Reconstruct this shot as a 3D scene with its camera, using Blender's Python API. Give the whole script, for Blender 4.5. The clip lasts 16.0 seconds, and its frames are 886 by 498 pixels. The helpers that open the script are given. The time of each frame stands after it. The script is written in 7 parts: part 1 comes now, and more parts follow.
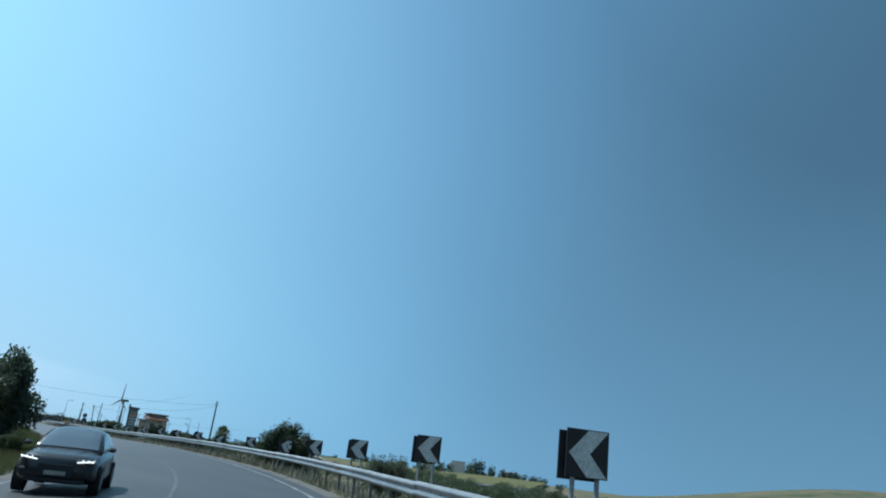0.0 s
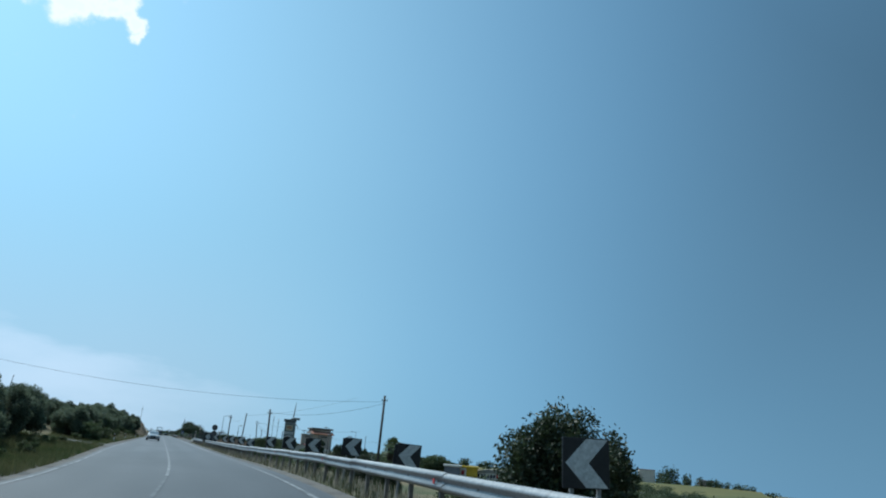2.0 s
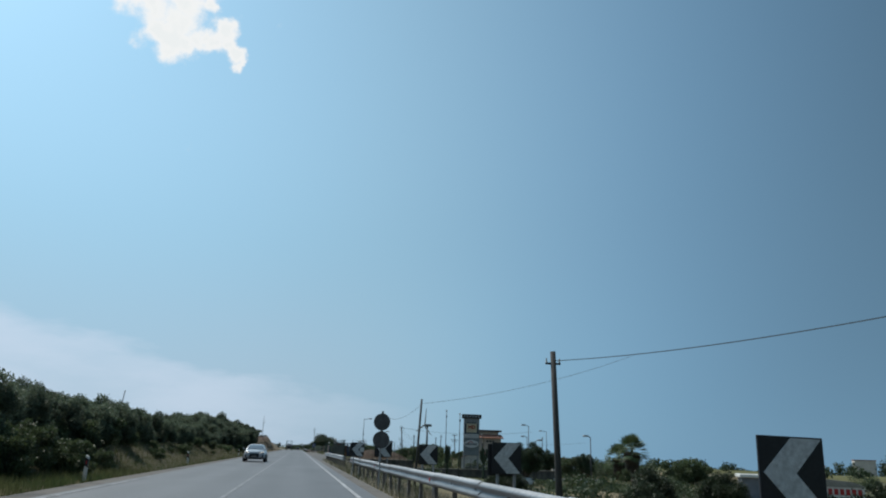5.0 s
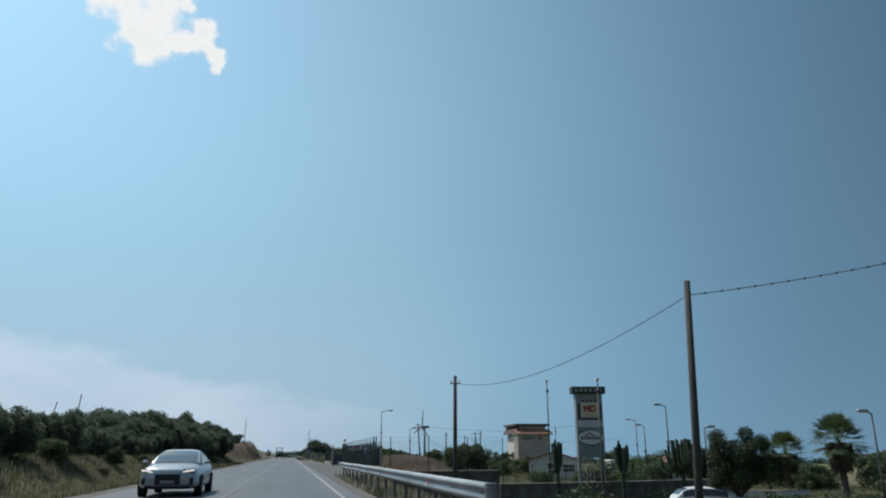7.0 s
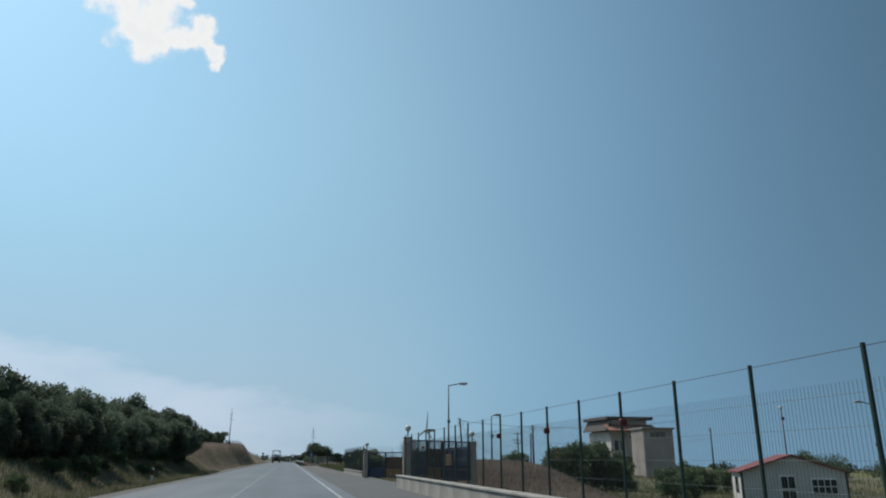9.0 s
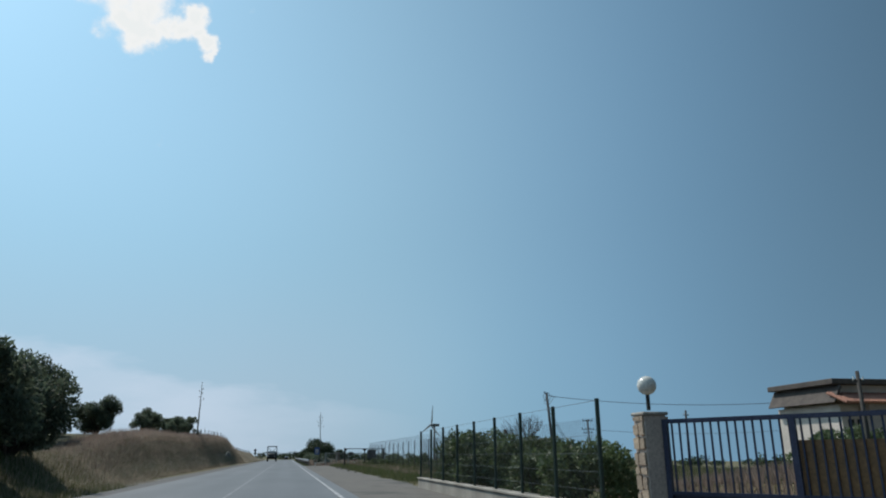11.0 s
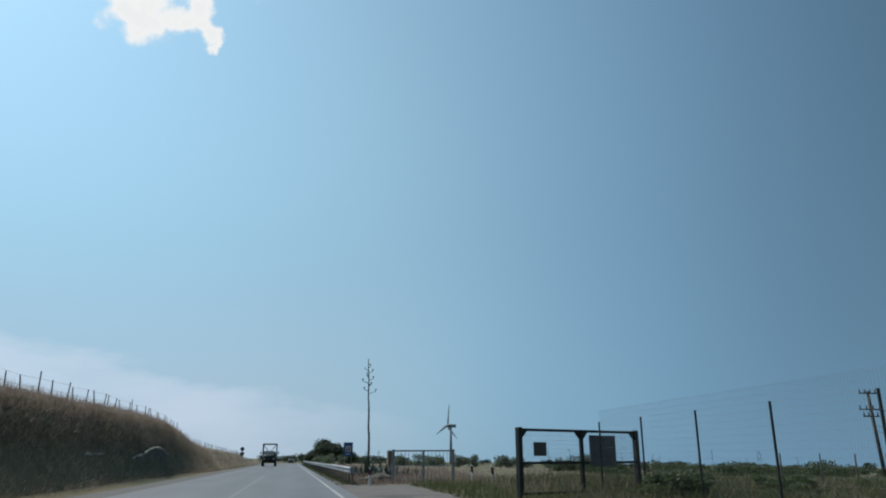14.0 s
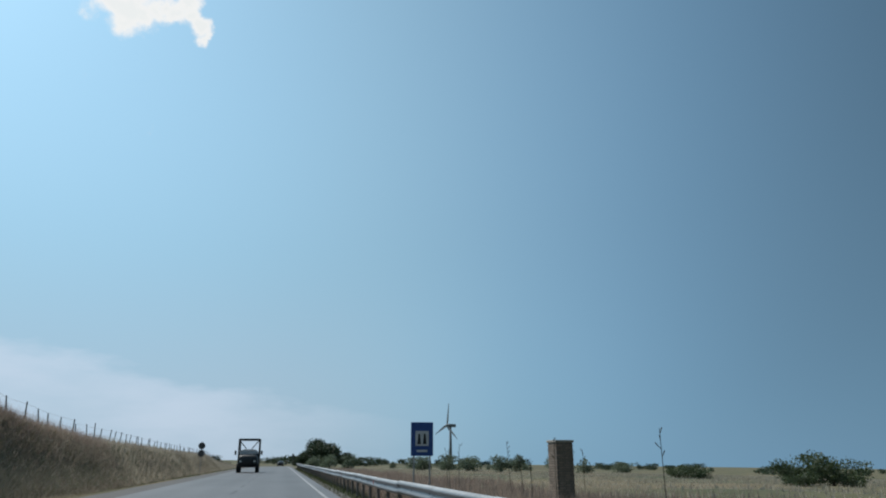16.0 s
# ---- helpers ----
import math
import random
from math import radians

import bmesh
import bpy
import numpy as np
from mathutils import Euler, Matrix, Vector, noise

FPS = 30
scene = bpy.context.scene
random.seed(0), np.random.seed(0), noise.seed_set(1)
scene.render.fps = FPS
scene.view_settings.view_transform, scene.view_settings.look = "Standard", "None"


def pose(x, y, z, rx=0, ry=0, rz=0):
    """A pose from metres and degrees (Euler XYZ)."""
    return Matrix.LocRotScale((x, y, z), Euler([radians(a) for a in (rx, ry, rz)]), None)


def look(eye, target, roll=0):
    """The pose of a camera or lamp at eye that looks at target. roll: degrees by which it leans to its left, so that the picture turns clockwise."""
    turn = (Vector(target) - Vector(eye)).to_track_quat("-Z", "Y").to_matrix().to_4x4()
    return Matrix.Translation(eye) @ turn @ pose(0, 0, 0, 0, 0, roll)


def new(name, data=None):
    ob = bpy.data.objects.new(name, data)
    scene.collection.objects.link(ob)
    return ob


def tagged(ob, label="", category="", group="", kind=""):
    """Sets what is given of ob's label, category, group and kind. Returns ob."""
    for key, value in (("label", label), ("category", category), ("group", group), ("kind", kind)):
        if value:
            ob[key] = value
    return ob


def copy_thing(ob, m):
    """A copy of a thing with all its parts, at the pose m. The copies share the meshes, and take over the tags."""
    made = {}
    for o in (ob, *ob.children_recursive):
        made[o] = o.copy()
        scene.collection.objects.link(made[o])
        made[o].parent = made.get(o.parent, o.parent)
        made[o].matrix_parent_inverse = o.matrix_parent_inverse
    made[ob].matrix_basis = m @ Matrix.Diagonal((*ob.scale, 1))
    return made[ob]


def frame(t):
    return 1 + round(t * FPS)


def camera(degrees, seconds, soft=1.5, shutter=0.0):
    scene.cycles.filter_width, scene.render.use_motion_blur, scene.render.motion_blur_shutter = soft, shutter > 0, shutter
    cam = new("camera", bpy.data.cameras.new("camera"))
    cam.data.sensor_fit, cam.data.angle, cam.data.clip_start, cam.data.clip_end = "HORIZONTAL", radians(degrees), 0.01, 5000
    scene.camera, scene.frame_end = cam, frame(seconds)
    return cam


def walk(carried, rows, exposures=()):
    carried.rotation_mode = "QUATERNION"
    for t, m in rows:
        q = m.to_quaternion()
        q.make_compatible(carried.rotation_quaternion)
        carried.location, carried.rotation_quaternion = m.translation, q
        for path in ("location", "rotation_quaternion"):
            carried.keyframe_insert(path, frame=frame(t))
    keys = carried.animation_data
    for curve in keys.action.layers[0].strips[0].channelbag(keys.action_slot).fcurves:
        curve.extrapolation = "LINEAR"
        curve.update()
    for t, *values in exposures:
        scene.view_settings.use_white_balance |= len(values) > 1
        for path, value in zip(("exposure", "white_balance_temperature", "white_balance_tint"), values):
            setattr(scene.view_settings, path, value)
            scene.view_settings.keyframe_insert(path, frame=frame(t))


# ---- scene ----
cam = camera(64.27, 16.0, soft=2.0)
PATH = [
    (0.0, pose(-10.576, 0.000, 1.311, 106.93, -6.36, -33.97)),
    (0.5, pose(-7.376, 8.417, 1.280, 106.89, -5.68, -32.30)),
    (1.0, pose(-4.590, 16.965, 1.251, 106.47, -5.06, -29.31)),
    (1.5, pose(-2.348, 25.684, 1.232, 106.27, -4.80, -25.68)),
    (2.0, pose(-0.589, 34.537, 1.213, 106.42, -4.66, -21.18)),
    (2.5, pose(0.514, 43.590, 1.203, 106.00, -4.43, -17.84)),
    (3.0, pose(1.229, 52.744, 1.216, 105.89, -4.13, -15.27)),
    (3.5, pose(1.539, 62.002, 1.253, 106.19, -3.78, -13.34)),
    (4.0, pose(1.680, 71.177, 1.277, 106.18, -3.41, -12.03)),
    (6.5, pose(1.746, 118.771, 1.195, 106.10, -0.00, -11.63)),
    (7.0, pose(1.842, 128.037, 1.208, 106.23, 0.17, -11.79)),
    (7.5, pose(1.795, 137.561, 1.213, 105.99, 1.55, -11.77)),
    (8.0, pose(1.716, 147.228, 1.216, 106.43, 0.75, -11.74)),
    (8.5, pose(1.654, 157.039, 1.216, 106.48, 0.21, -11.75)),
    (9.0, pose(1.674, 166.952, 1.214, 106.58, -0.05, -11.92)),
    (9.5, pose(1.654, 176.990, 1.212, 106.38, 0.34, -12.00)),
    (10.0, pose(1.681, 187.189, 1.216, 106.46, 0.19, -12.14)),
    (12.5, pose(1.837, 238.098, 1.147, 105.96, 0.92, -11.85)),
    (13.0, pose(1.827, 248.368, 1.157, 106.36, 0.74, -11.74)),
    (13.5, pose(1.769, 258.514, 1.163, 106.23, 0.69, -11.69)),
    (14.0, pose(1.804, 268.593, 1.164, 106.54, 0.18, -11.68)),
    (14.5, pose(1.801, 278.914, 1.163, 106.72, 0.12, -11.73)),
    (15.0, pose(1.855, 289.287, 1.170, 106.49, 0.46, -11.70)),
    (15.5, pose(1.839, 299.609, 1.202, 106.68, 0.40, -11.84)),
    (16.0, pose(1.825, 309.883, 1.254, 106.65, 0.24, -12.42)),
]
walk(cam, PATH, exposures=[(0.0, 0.39, 5700, 2), (1.5, 0.26, 5750, 2), (2.5, 0.18, 6000, 4), (4.0, 0.05, 6400, 9), (7.0, 0.0, 6500, 10), (16.0, 0.0, 6500, 10)])

# ---- world and sun ----
SKY_TINT = (0.905, 1.1, 1.005, 1)
HAZE = (3.56, 4.95, 7.05, 0.95)          # colour and strength of the horizon's haze
DEEP = (0.56, 1.24)                   # brightness away from the sun and near it
CLOUD_TONE = (6.3, 7.05, 8.3, 1)
SUN_AZ, SUN_EL = -38.0, 52.0          # degrees: azimuth from +y towards +x, elevation
world = bpy.data.worlds.new("sky")
scene.world = world
world.use_nodes = True
wn, wl = world.node_tree.nodes, world.node_tree.links
wn.clear()
sky = wn.new("ShaderNodeTexSky")
sky.sky_type = "NISHITA"
sky.sun_disc = False
sky.sun_elevation, sky.sun_rotation = radians(SUN_EL), radians(SUN_AZ)
sky.altitude, sky.air_density, sky.dust_density, sky.ozone_density = 50, 1.0, 0.5, 3.0
bg = wn.new("ShaderNodeBackground")
bg.inputs["Strength"].default_value = 0.105
wout = wn.new("ShaderNodeOutputWorld")

def wmap(src, a0, a1, b0, b1):
    q = wn.new("ShaderNodeMapRange")
    q.interpolation_type = "SMOOTHSTEP"
    for key, v in zip(("From Min", "From Max", "To Min", "To Max"), (a0, a1, b0, b1)):
        q.inputs[key].default_value = v
    wl.new(src, q.inputs["Value"])
    return q.outputs["Result"]


def wmath(op, p, q):
    k = wn.new("ShaderNodeMath")
    k.operation = op
    for i, v in enumerate((p, q)):
        if isinstance(v, (int, float)):
            k.inputs[i].default_value = v
        else:
            wl.new(v, k.inputs[i])
    return k.outputs["Value"]


def wmix(fac, p, q, blend="MIX"):
    k = wn.new("ShaderNodeMix")
    k.data_type, k.blend_type = "RGBA", blend
    for i, v in ((0, fac), (6, p), (7, q)):
        if isinstance(v, (int, float, tuple)):
            k.inputs[i].default_value = v
        else:
            wl.new(v, k.inputs[i])
    return k.outputs[2]


tc = wn.new("ShaderNodeTexCoord")
nrm = wn.new("ShaderNodeVectorMath"); nrm.operation = "NORMALIZE"
wl.new(tc.outputs["Generated"], nrm.inputs[0])
sep = wn.new("ShaderNodeSeparateXYZ")
wl.new(nrm.outputs["Vector"], sep.inputs["Vector"])
dot = wn.new("ShaderNodeVectorMath"); dot.operation = "DOT_PRODUCT"
wl.new(nrm.outputs["Vector"], dot.inputs[0])
# pale haze along the horizon, deeper blue away from the sun
hazy = wmix(wmap(sep.outputs["Z"], 0.0, 0.9, HAZE[3], 0.55), sky.outputs["Color"], (*HAZE[:3], 1))
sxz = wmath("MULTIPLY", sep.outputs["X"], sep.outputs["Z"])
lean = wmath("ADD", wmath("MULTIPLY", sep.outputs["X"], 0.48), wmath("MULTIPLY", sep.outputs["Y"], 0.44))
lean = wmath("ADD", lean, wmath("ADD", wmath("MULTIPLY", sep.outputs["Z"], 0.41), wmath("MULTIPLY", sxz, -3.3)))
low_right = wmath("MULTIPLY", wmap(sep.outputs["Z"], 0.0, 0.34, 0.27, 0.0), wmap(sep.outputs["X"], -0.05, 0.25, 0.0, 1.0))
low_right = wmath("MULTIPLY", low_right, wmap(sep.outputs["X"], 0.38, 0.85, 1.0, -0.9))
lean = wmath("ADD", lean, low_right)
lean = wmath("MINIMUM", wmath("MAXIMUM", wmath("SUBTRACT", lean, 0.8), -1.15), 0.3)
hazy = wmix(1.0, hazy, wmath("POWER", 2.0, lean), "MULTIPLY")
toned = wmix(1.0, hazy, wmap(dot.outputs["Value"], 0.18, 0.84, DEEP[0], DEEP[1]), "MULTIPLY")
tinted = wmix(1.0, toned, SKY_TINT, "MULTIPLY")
# a thin bank of white cloud low towards the sun's side
mapn = wn.new("ShaderNodeMapping")
mapn.inputs["Scale"].default_value = (2.0, 2.0, 7.0)
wl.new(nrm.outputs["Vector"], mapn.inputs["Vector"])
cn = wn.new("ShaderNodeTexNoise")
cn.inputs["Scale"].default_value, cn.inputs["Detail"].default_value, cn.inputs["Roughness"].default_value = 2.2, 7.0, 0.55
wl.new(mapn.outputs["Vector"], cn.inputs["Vector"])
edge = wmap(sep.outputs["X"], -0.34, 0.1, 0.15, 0.08)
edge = wmath("ADD", edge, wmath("MULTIPLY", wmath("SUBTRACT", cn.outputs["Fac"], 0.5), 0.09))
veil = wmap(wmath("SUBTRACT", edge, sep.outputs["Z"]), -0.012, 0.03, 0.0, 0.62)
veil = wmath("MULTIPLY", veil, wmap(cn.outputs["Fac"], 0.3, 0.62, 0.7, 1.0))
veil = wmath("MULTIPLY", veil, wmap(sep.outputs["X"], -0.15, 0.3, 1.0, 0.0))
haze_low = wmath("MULTIPLY", wmap(sep.outputs["Z"], 0.0, 0.3, 0.3, 0.0), wmap(sep.outputs["X"], -0.1, 0.35, 1.0, 0.0))
veil = wmath("MAXIMUM", veil, haze_low)
tinted = wmix(wmap(sep.outputs["X"], 0.05, 0.6, 0.0, 1.0), tinted, wmix(1.0, tinted, (0.87, 0.985, 1.115, 1), "MULTIPLY"))
final = wmix(veil, tinted, CLOUD_TONE)
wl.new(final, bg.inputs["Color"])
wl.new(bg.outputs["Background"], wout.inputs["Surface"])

sa, se = radians(SUN_AZ), radians(SUN_EL)
SUN_DIR = Vector((math.sin(sa) * math.cos(se), math.cos(sa) * math.cos(se), math.sin(se)))
dot.inputs[1].default_value = SUN_DIR
sun = new("sun", bpy.data.lights.new("sun", "SUN"))
sun.data.energy, sun.data.angle, sun.data.color = 3.6, radians(0.53), (1.0, 0.95, 0.87)
sun.matrix_world = look(SUN_DIR * 200, (0, 0, 0))

# ---- materials ----
def material(name, a, b=None, rough=0.8, metal=0.0, scale=6.0, fine=60.0, bump=0.15, vary=0.0, spec=0.4, c=None, translucent=0.0, stretch=(1, 1, 1)):
    """Two colours mixed by a broad noise, fine grain over it, relief; vary: difference from object to object."""
    m = bpy.data.materials.new(name)
    m.use_nodes = True
    n, l = m.node_tree.nodes, m.node_tree.links
    p = n["Principled BSDF"]
    p.inputs["Roughness"].default_value, p.inputs["Metallic"].default_value = rough, metal
    p.inputs["Specular IOR Level"].default_value = spec
    b = b or tuple(v * 0.75 for v in a)
    co = n.new("ShaderNodeTexCoord")
    mp = n.new("ShaderNodeMapping"); mp.inputs["Scale"].default_value = stretch
    l.new(co.outputs["Object"], mp.inputs["Vector"])
    big, small = n.new("ShaderNodeTexNoise"), n.new("ShaderNodeTexNoise")
    for t, s, d in ((big, scale, 5.0), (small, fine, 3.0)):
        t.inputs["Scale"].default_value, t.inputs["Detail"].default_value = s, d
        l.new(mp.outputs["Vector"], t.inputs["Vector"])
    rp = n.new("ShaderNodeValToRGB")
    rp.color_ramp.elements[0].position, rp.color_ramp.elements[1].position = 0.36, 0.64
    rp.color_ramp.elements[0].color, rp.color_ramp.elements[1].color = (*a, 1), (*b, 1)
    if c:
        e = rp.color_ramp.elements.new(0.52); e.color = (*c, 1)
    l.new(big.outputs["Fac"], rp.inputs["Fac"])
    grain = n.new("ShaderNodeMapRange")
    grain.inputs["From Min"].default_value, grain.inputs["From Max"].default_value = 0.3, 0.7
    grain.inputs["To Min"].default_value, grain.inputs["To Max"].default_value = 0.78, 1.18
    l.new(small.outputs["Fac"], grain.inputs["Value"])
    mul = n.new("ShaderNodeMix"); mul.data_type = "RGBA"; mul.blend_type = "MULTIPLY"; mul.inputs[0].default_value = 1.0
    l.new(rp.outputs["Color"], mul.inputs[6]); l.new(grain.outputs["Result"], mul.inputs[7])
    out = mul.outputs[2]
    if vary:
        info = n.new("ShaderNodeObjectInfo")
        geo = n.new("ShaderNodeNewGeometry")
        add = n.new("ShaderNodeMath"); add.operation = "ADD"
        l.new(info.outputs["Random"], add.inputs[0]); l.new(geo.outputs["Random Per Island"], add.inputs[1])
        mr = n.new("ShaderNodeMapRange")
        mr.inputs["From Max"].default_value = 2.0
        mr.inputs["To Min"].default_value, mr.inputs["To Max"].default_value = 1 - vary, 1 + vary
        l.new(add.outputs["Value"], mr.inputs["Value"])
        hv = n.new("ShaderNodeMix"); hv.data_type = "RGBA"; hv.blend_type = "MULTIPLY"; hv.inputs[0].default_value = 1.0
        l.new(out, hv.inputs[6]); l.new(mr.outputs["Result"], hv.inputs[7])
        out = hv.outputs[2]
    l.new(out, p.inputs["Base Color"])
    if bump:
        bp = n.new("ShaderNodeBump"); bp.inputs["Strength"].default_value = bump; bp.inputs["Distance"].default_value = 0.02
        l.new(small.outputs["Fac"], bp.inputs["Height"]); l.new(bp.outputs["Normal"], p.inputs["Normal"])
    if translucent:
        tr = n.new("ShaderNodeBsdfTranslucent")
        l.new(out, tr.inputs["Color"])
        ms = n.new("ShaderNodeMixShader"); ms.inputs["Fac"].default_value = translucent
        l.new(p.outputs["BSDF"], ms.inputs[1]); l.new(tr.outputs["BSDF"], ms.inputs[2])
        l.new(ms.outputs["Shader"], n["Material Output"].inputs["Surface"])
    return m


def glass_material(name, tint=(0.05, 0.06, 0.07)):
    m = bpy.data.materials.new(name)
    m.use_nodes = True
    p = m.node_tree.nodes["Principled BSDF"]
    p.inputs["Base Color"].default_value = (*tint, 1)
    p.inputs["Roughness"].default_value = 0.06
    p.inputs["Specular IOR Level"].default_value = 0.7
    return m


OLD_ASPHALT = material("old_asphalt", (0.075, 0.075, 0.075), (0.1, 0.097, 0.092), rough=0.85, scale=0.8, fine=30, bump=0.4)
GRAVEL = material("gravel", (0.11, 0.102, 0.092), (0.068, 0.065, 0.061), c=(0.125, 0.115, 0.102), rough=0.95, scale=0.5, fine=22, bump=0.6)
GROUND = material("dry_ground", (0.16, 0.125, 0.07), (0.06, 0.072, 0.032), c=(0.1, 0.095, 0.048), rough=1.0, scale=0.05, fine=2.2, bump=0.5)
STRAW = material("straw_grass", (0.42, 0.375, 0.3), (0.3, 0.265, 0.215), rough=0.9, scale=0.25, fine=3, bump=0, vary=0.25, translucent=0.5)
REED = material("reddish_grass", (0.33, 0.255, 0.21), (0.22, 0.17, 0.145), rough=0.9, scale=0.25, fine=3, bump=0, vary=0.25, translucent=0.5)
GREEN_GRASS = material("green_grass", (0.075, 0.1, 0.038), (0.125, 0.125, 0.06), rough=0.8, scale=0.3, fine=8, bump=0, vary=0.45, translucent=0.3)
OLIVE_LEAF = material("olive_leaf", (0.13, 0.16, 0.105), (0.095, 0.125, 0.082), rough=0.65, scale=0.5, fine=9, bump=0, vary=0.5, translucent=0.42)
BUSH_LEAF = material("bush_leaf", (0.1, 0.135, 0.06), (0.066, 0.095, 0.044), rough=0.55, scale=0.6, fine=9, bump=0, vary=0.5, translucent=0.4)
# leaf colour darkened so the broad tree reads as a backlit silhouette
DARK_LEAF = material("dark_backlit_leaf", (0.04, 0.056, 0.024), (0.026, 0.038, 0.018), rough=0.5, scale=0.6, fine=9, bump=0, vary=0.5, translucent=0.25)
SCRUB_LEAF = material("scrub_leaf", (0.065, 0.09, 0.042), (0.042, 0.062, 0.03), rough=0.6, scale=0.3, fine=6, bump=0, vary=0.5, translucent=0.3)
PINE_LEAF = material("pine_needles", (0.055, 0.085, 0.04), (0.036, 0.06, 0.028), rough=0.6, scale=0.6, fine=9, bump=0, vary=0.4, translucent=0.2)
DEAD_FROND = material("dead_palm_leaf", (0.1, 0.075, 0.05), (0.05, 0.04, 0.03), rough=0.9, scale=1.0, fine=9, bump=0, vary=0.3)
PALM_LEAF = material("palm_leaf", (0.085, 0.13, 0.055), (0.11, 0.14, 0.065), rough=0.5, scale=1.0, fine=9, bump=0, vary=0.4, translucent=0.2)
BARK = material("bark", (0.11, 0.09, 0.07), (0.06, 0.05, 0.042), rough=0.95, scale=4, fine=25, bump=0.8, stretch=(1, 1, 0.3))
AGAVE = material("agave_leaf", (0.075, 0.1, 0.075), (0.05, 0.07, 0.055), rough=0.55, scale=1.5, fine=14, bump=0.1, vary=0.25)
STALK = material("agave_stalk", (0.1, 0.085, 0.055), (0.06, 0.055, 0.038), rough=0.9, scale=3, fine=20)
CACTUS = material("cactus_skin", (0.04, 0.06, 0.03), (0.026, 0.04, 0.022), rough=0.7, scale=2, fine=14)
GALV = material("galvanised_steel", (0.29, 0.3, 0.31), (0.2, 0.21, 0.22), rough=0.5, metal=0.85, scale=0.7, fine=18, bump=0.06)
FIELD_GOLD = material("golden_crop", (0.12, 0.105, 0.03), (0.075, 0.085, 0.026), c=(0.1, 0.095, 0.028), rough=1.0, scale=0.03, fine=1.2, bump=0.4)
PALE_WALL = material("pale_grey_block", (0.3, 0.3, 0.31), (0.24, 0.24, 0.26), rough=0.9, scale=0.4, fine=10, bump=0.2)
GALV_DULL = material("weathered_steel", (0.2, 0.19, 0.18), (0.13, 0.11, 0.095), rough=0.7, metal=0.5, scale=1.2, fine=18)
GREY_PAINT = material("grey_painted_steel", (0.3, 0.31, 0.32), (0.24, 0.25, 0.26), rough=0.5, metal=0.3, scale=2, fine=20, bump=0.05)
POLE_GREY = material("weathered_pole_grey", (0.085, 0.09, 0.095), (0.06, 0.063, 0.068), rough=0.6, metal=0.3, scale=2, fine=20, bump=0.05)
DARK_STEEL = material("dark_steel", (0.03, 0.034, 0.036), (0.045, 0.045, 0.045), rough=0.55, metal=0.4, scale=3, fine=25, bump=0.1)
GREEN_STEEL = material("green_painted_steel", (0.02, 0.042, 0.034), (0.03, 0.05, 0.042), rough=0.5, metal=0.2, scale=3, fine=25, bump=0.05)
BLUE_STEEL = material("blue_painted_steel", (0.024, 0.03, 0.062), (0.032, 0.04, 0.075), rough=0.5, scale=3, fine=25, bump=0.05, vary=0.15)
OCHRE_STEEL = material("ochre_painted_steel", (0.23, 0.125, 0.055), (0.17, 0.095, 0.045), rough=0.55, scale=3, fine=25, bump=0.05)
WIRE = material("wire", (0.09, 0.1, 0.1), (0.07, 0.075, 0.075), rough=0.5, metal=0.5, bump=0)
WOOD = material("weathered_wood", (0.066, 0.062, 0.057), (0.042, 0.04, 0.038), rough=0.9, scale=1.5, fine=22, bump=0.5, stretch=(1, 1, 0.15))
CONCRETE = material("concrete", (0.33, 0.31, 0.275), (0.24, 0.225, 0.2), rough=0.9, scale=1.0, fine=28, bump=0.3)
GREY_POLE = material("grey_concrete", (0.1, 0.106, 0.108), (0.072, 0.077, 0.079), rough=0.95, scale=1.2, fine=24, bump=0.3, stretch=(1, 1, 0.2))
DARK_WALL = material("stained_concrete", (0.17, 0.155, 0.14), (0.07, 0.068, 0.064), rough=0.95, scale=0.9, fine=20, bump=0.4)
STONE = material("cladding_stone", (0.42, 0.33, 0.24), (0.28, 0.22, 0.17), rough=0.9, scale=2.0, fine=24, bump=0.5, vary=0.35)
PLASTER = material("beige_plaster", (0.47, 0.4, 0.35), (0.38, 0.325, 0.29), rough=0.92, scale=0.6, fine=24, bump=0.15)
CREAM = material("cream_plaster", (0.62, 0.56, 0.5), (0.52, 0.47, 0.42), rough=0.92, scale=0.6, fine=24, bump=0.15)
TERRACOTTA = material("terracotta", (0.3, 0.145, 0.1), (0.2, 0.1, 0.072), rough=0.85, scale=2.0, fine=20, bump=0.2, vary=0.3)
ROOF_DARK = material("dark_roof_edge", (0.1, 0.085, 0.075), (0.07, 0.06, 0.055), rough=0.9, scale=2, fine=20)
WHITE = material("white_paint", (0.72, 0.72, 0.7), (0.6, 0.6, 0.58), rough=0.55, scale=2, fine=24, bump=0.06)
SIGN_BLACK = material("sign_black", (0.014, 0.016, 0.02), (0.02, 0.021, 0.025), rough=0.45, scale=4, fine=30, bump=0.03)
SIGN_WHITE = material("sign_white_sheeting", (0.6, 0.61, 0.62), (0.52, 0.53, 0.54), rough=0.5, scale=4, fine=30, bump=0.03)
SIGN_BLUE = material("sign_blue", (0.02, 0.07, 0.26), (0.03, 0.085, 0.28), rough=0.45, scale=4, fine=30, bump=0.03)
SIGN_GREY = material("sign_back", (0.12, 0.12, 0.125), (0.09, 0.09, 0.095), rough=0.55, metal=0.4, scale=4, fine=30, bump=0.03)
BOARD_GREY = material("weathered_grey_board", (0.17, 0.165, 0.18), (0.13, 0.128, 0.14), rough=0.8, scale=2, fine=20, bump=0.06)
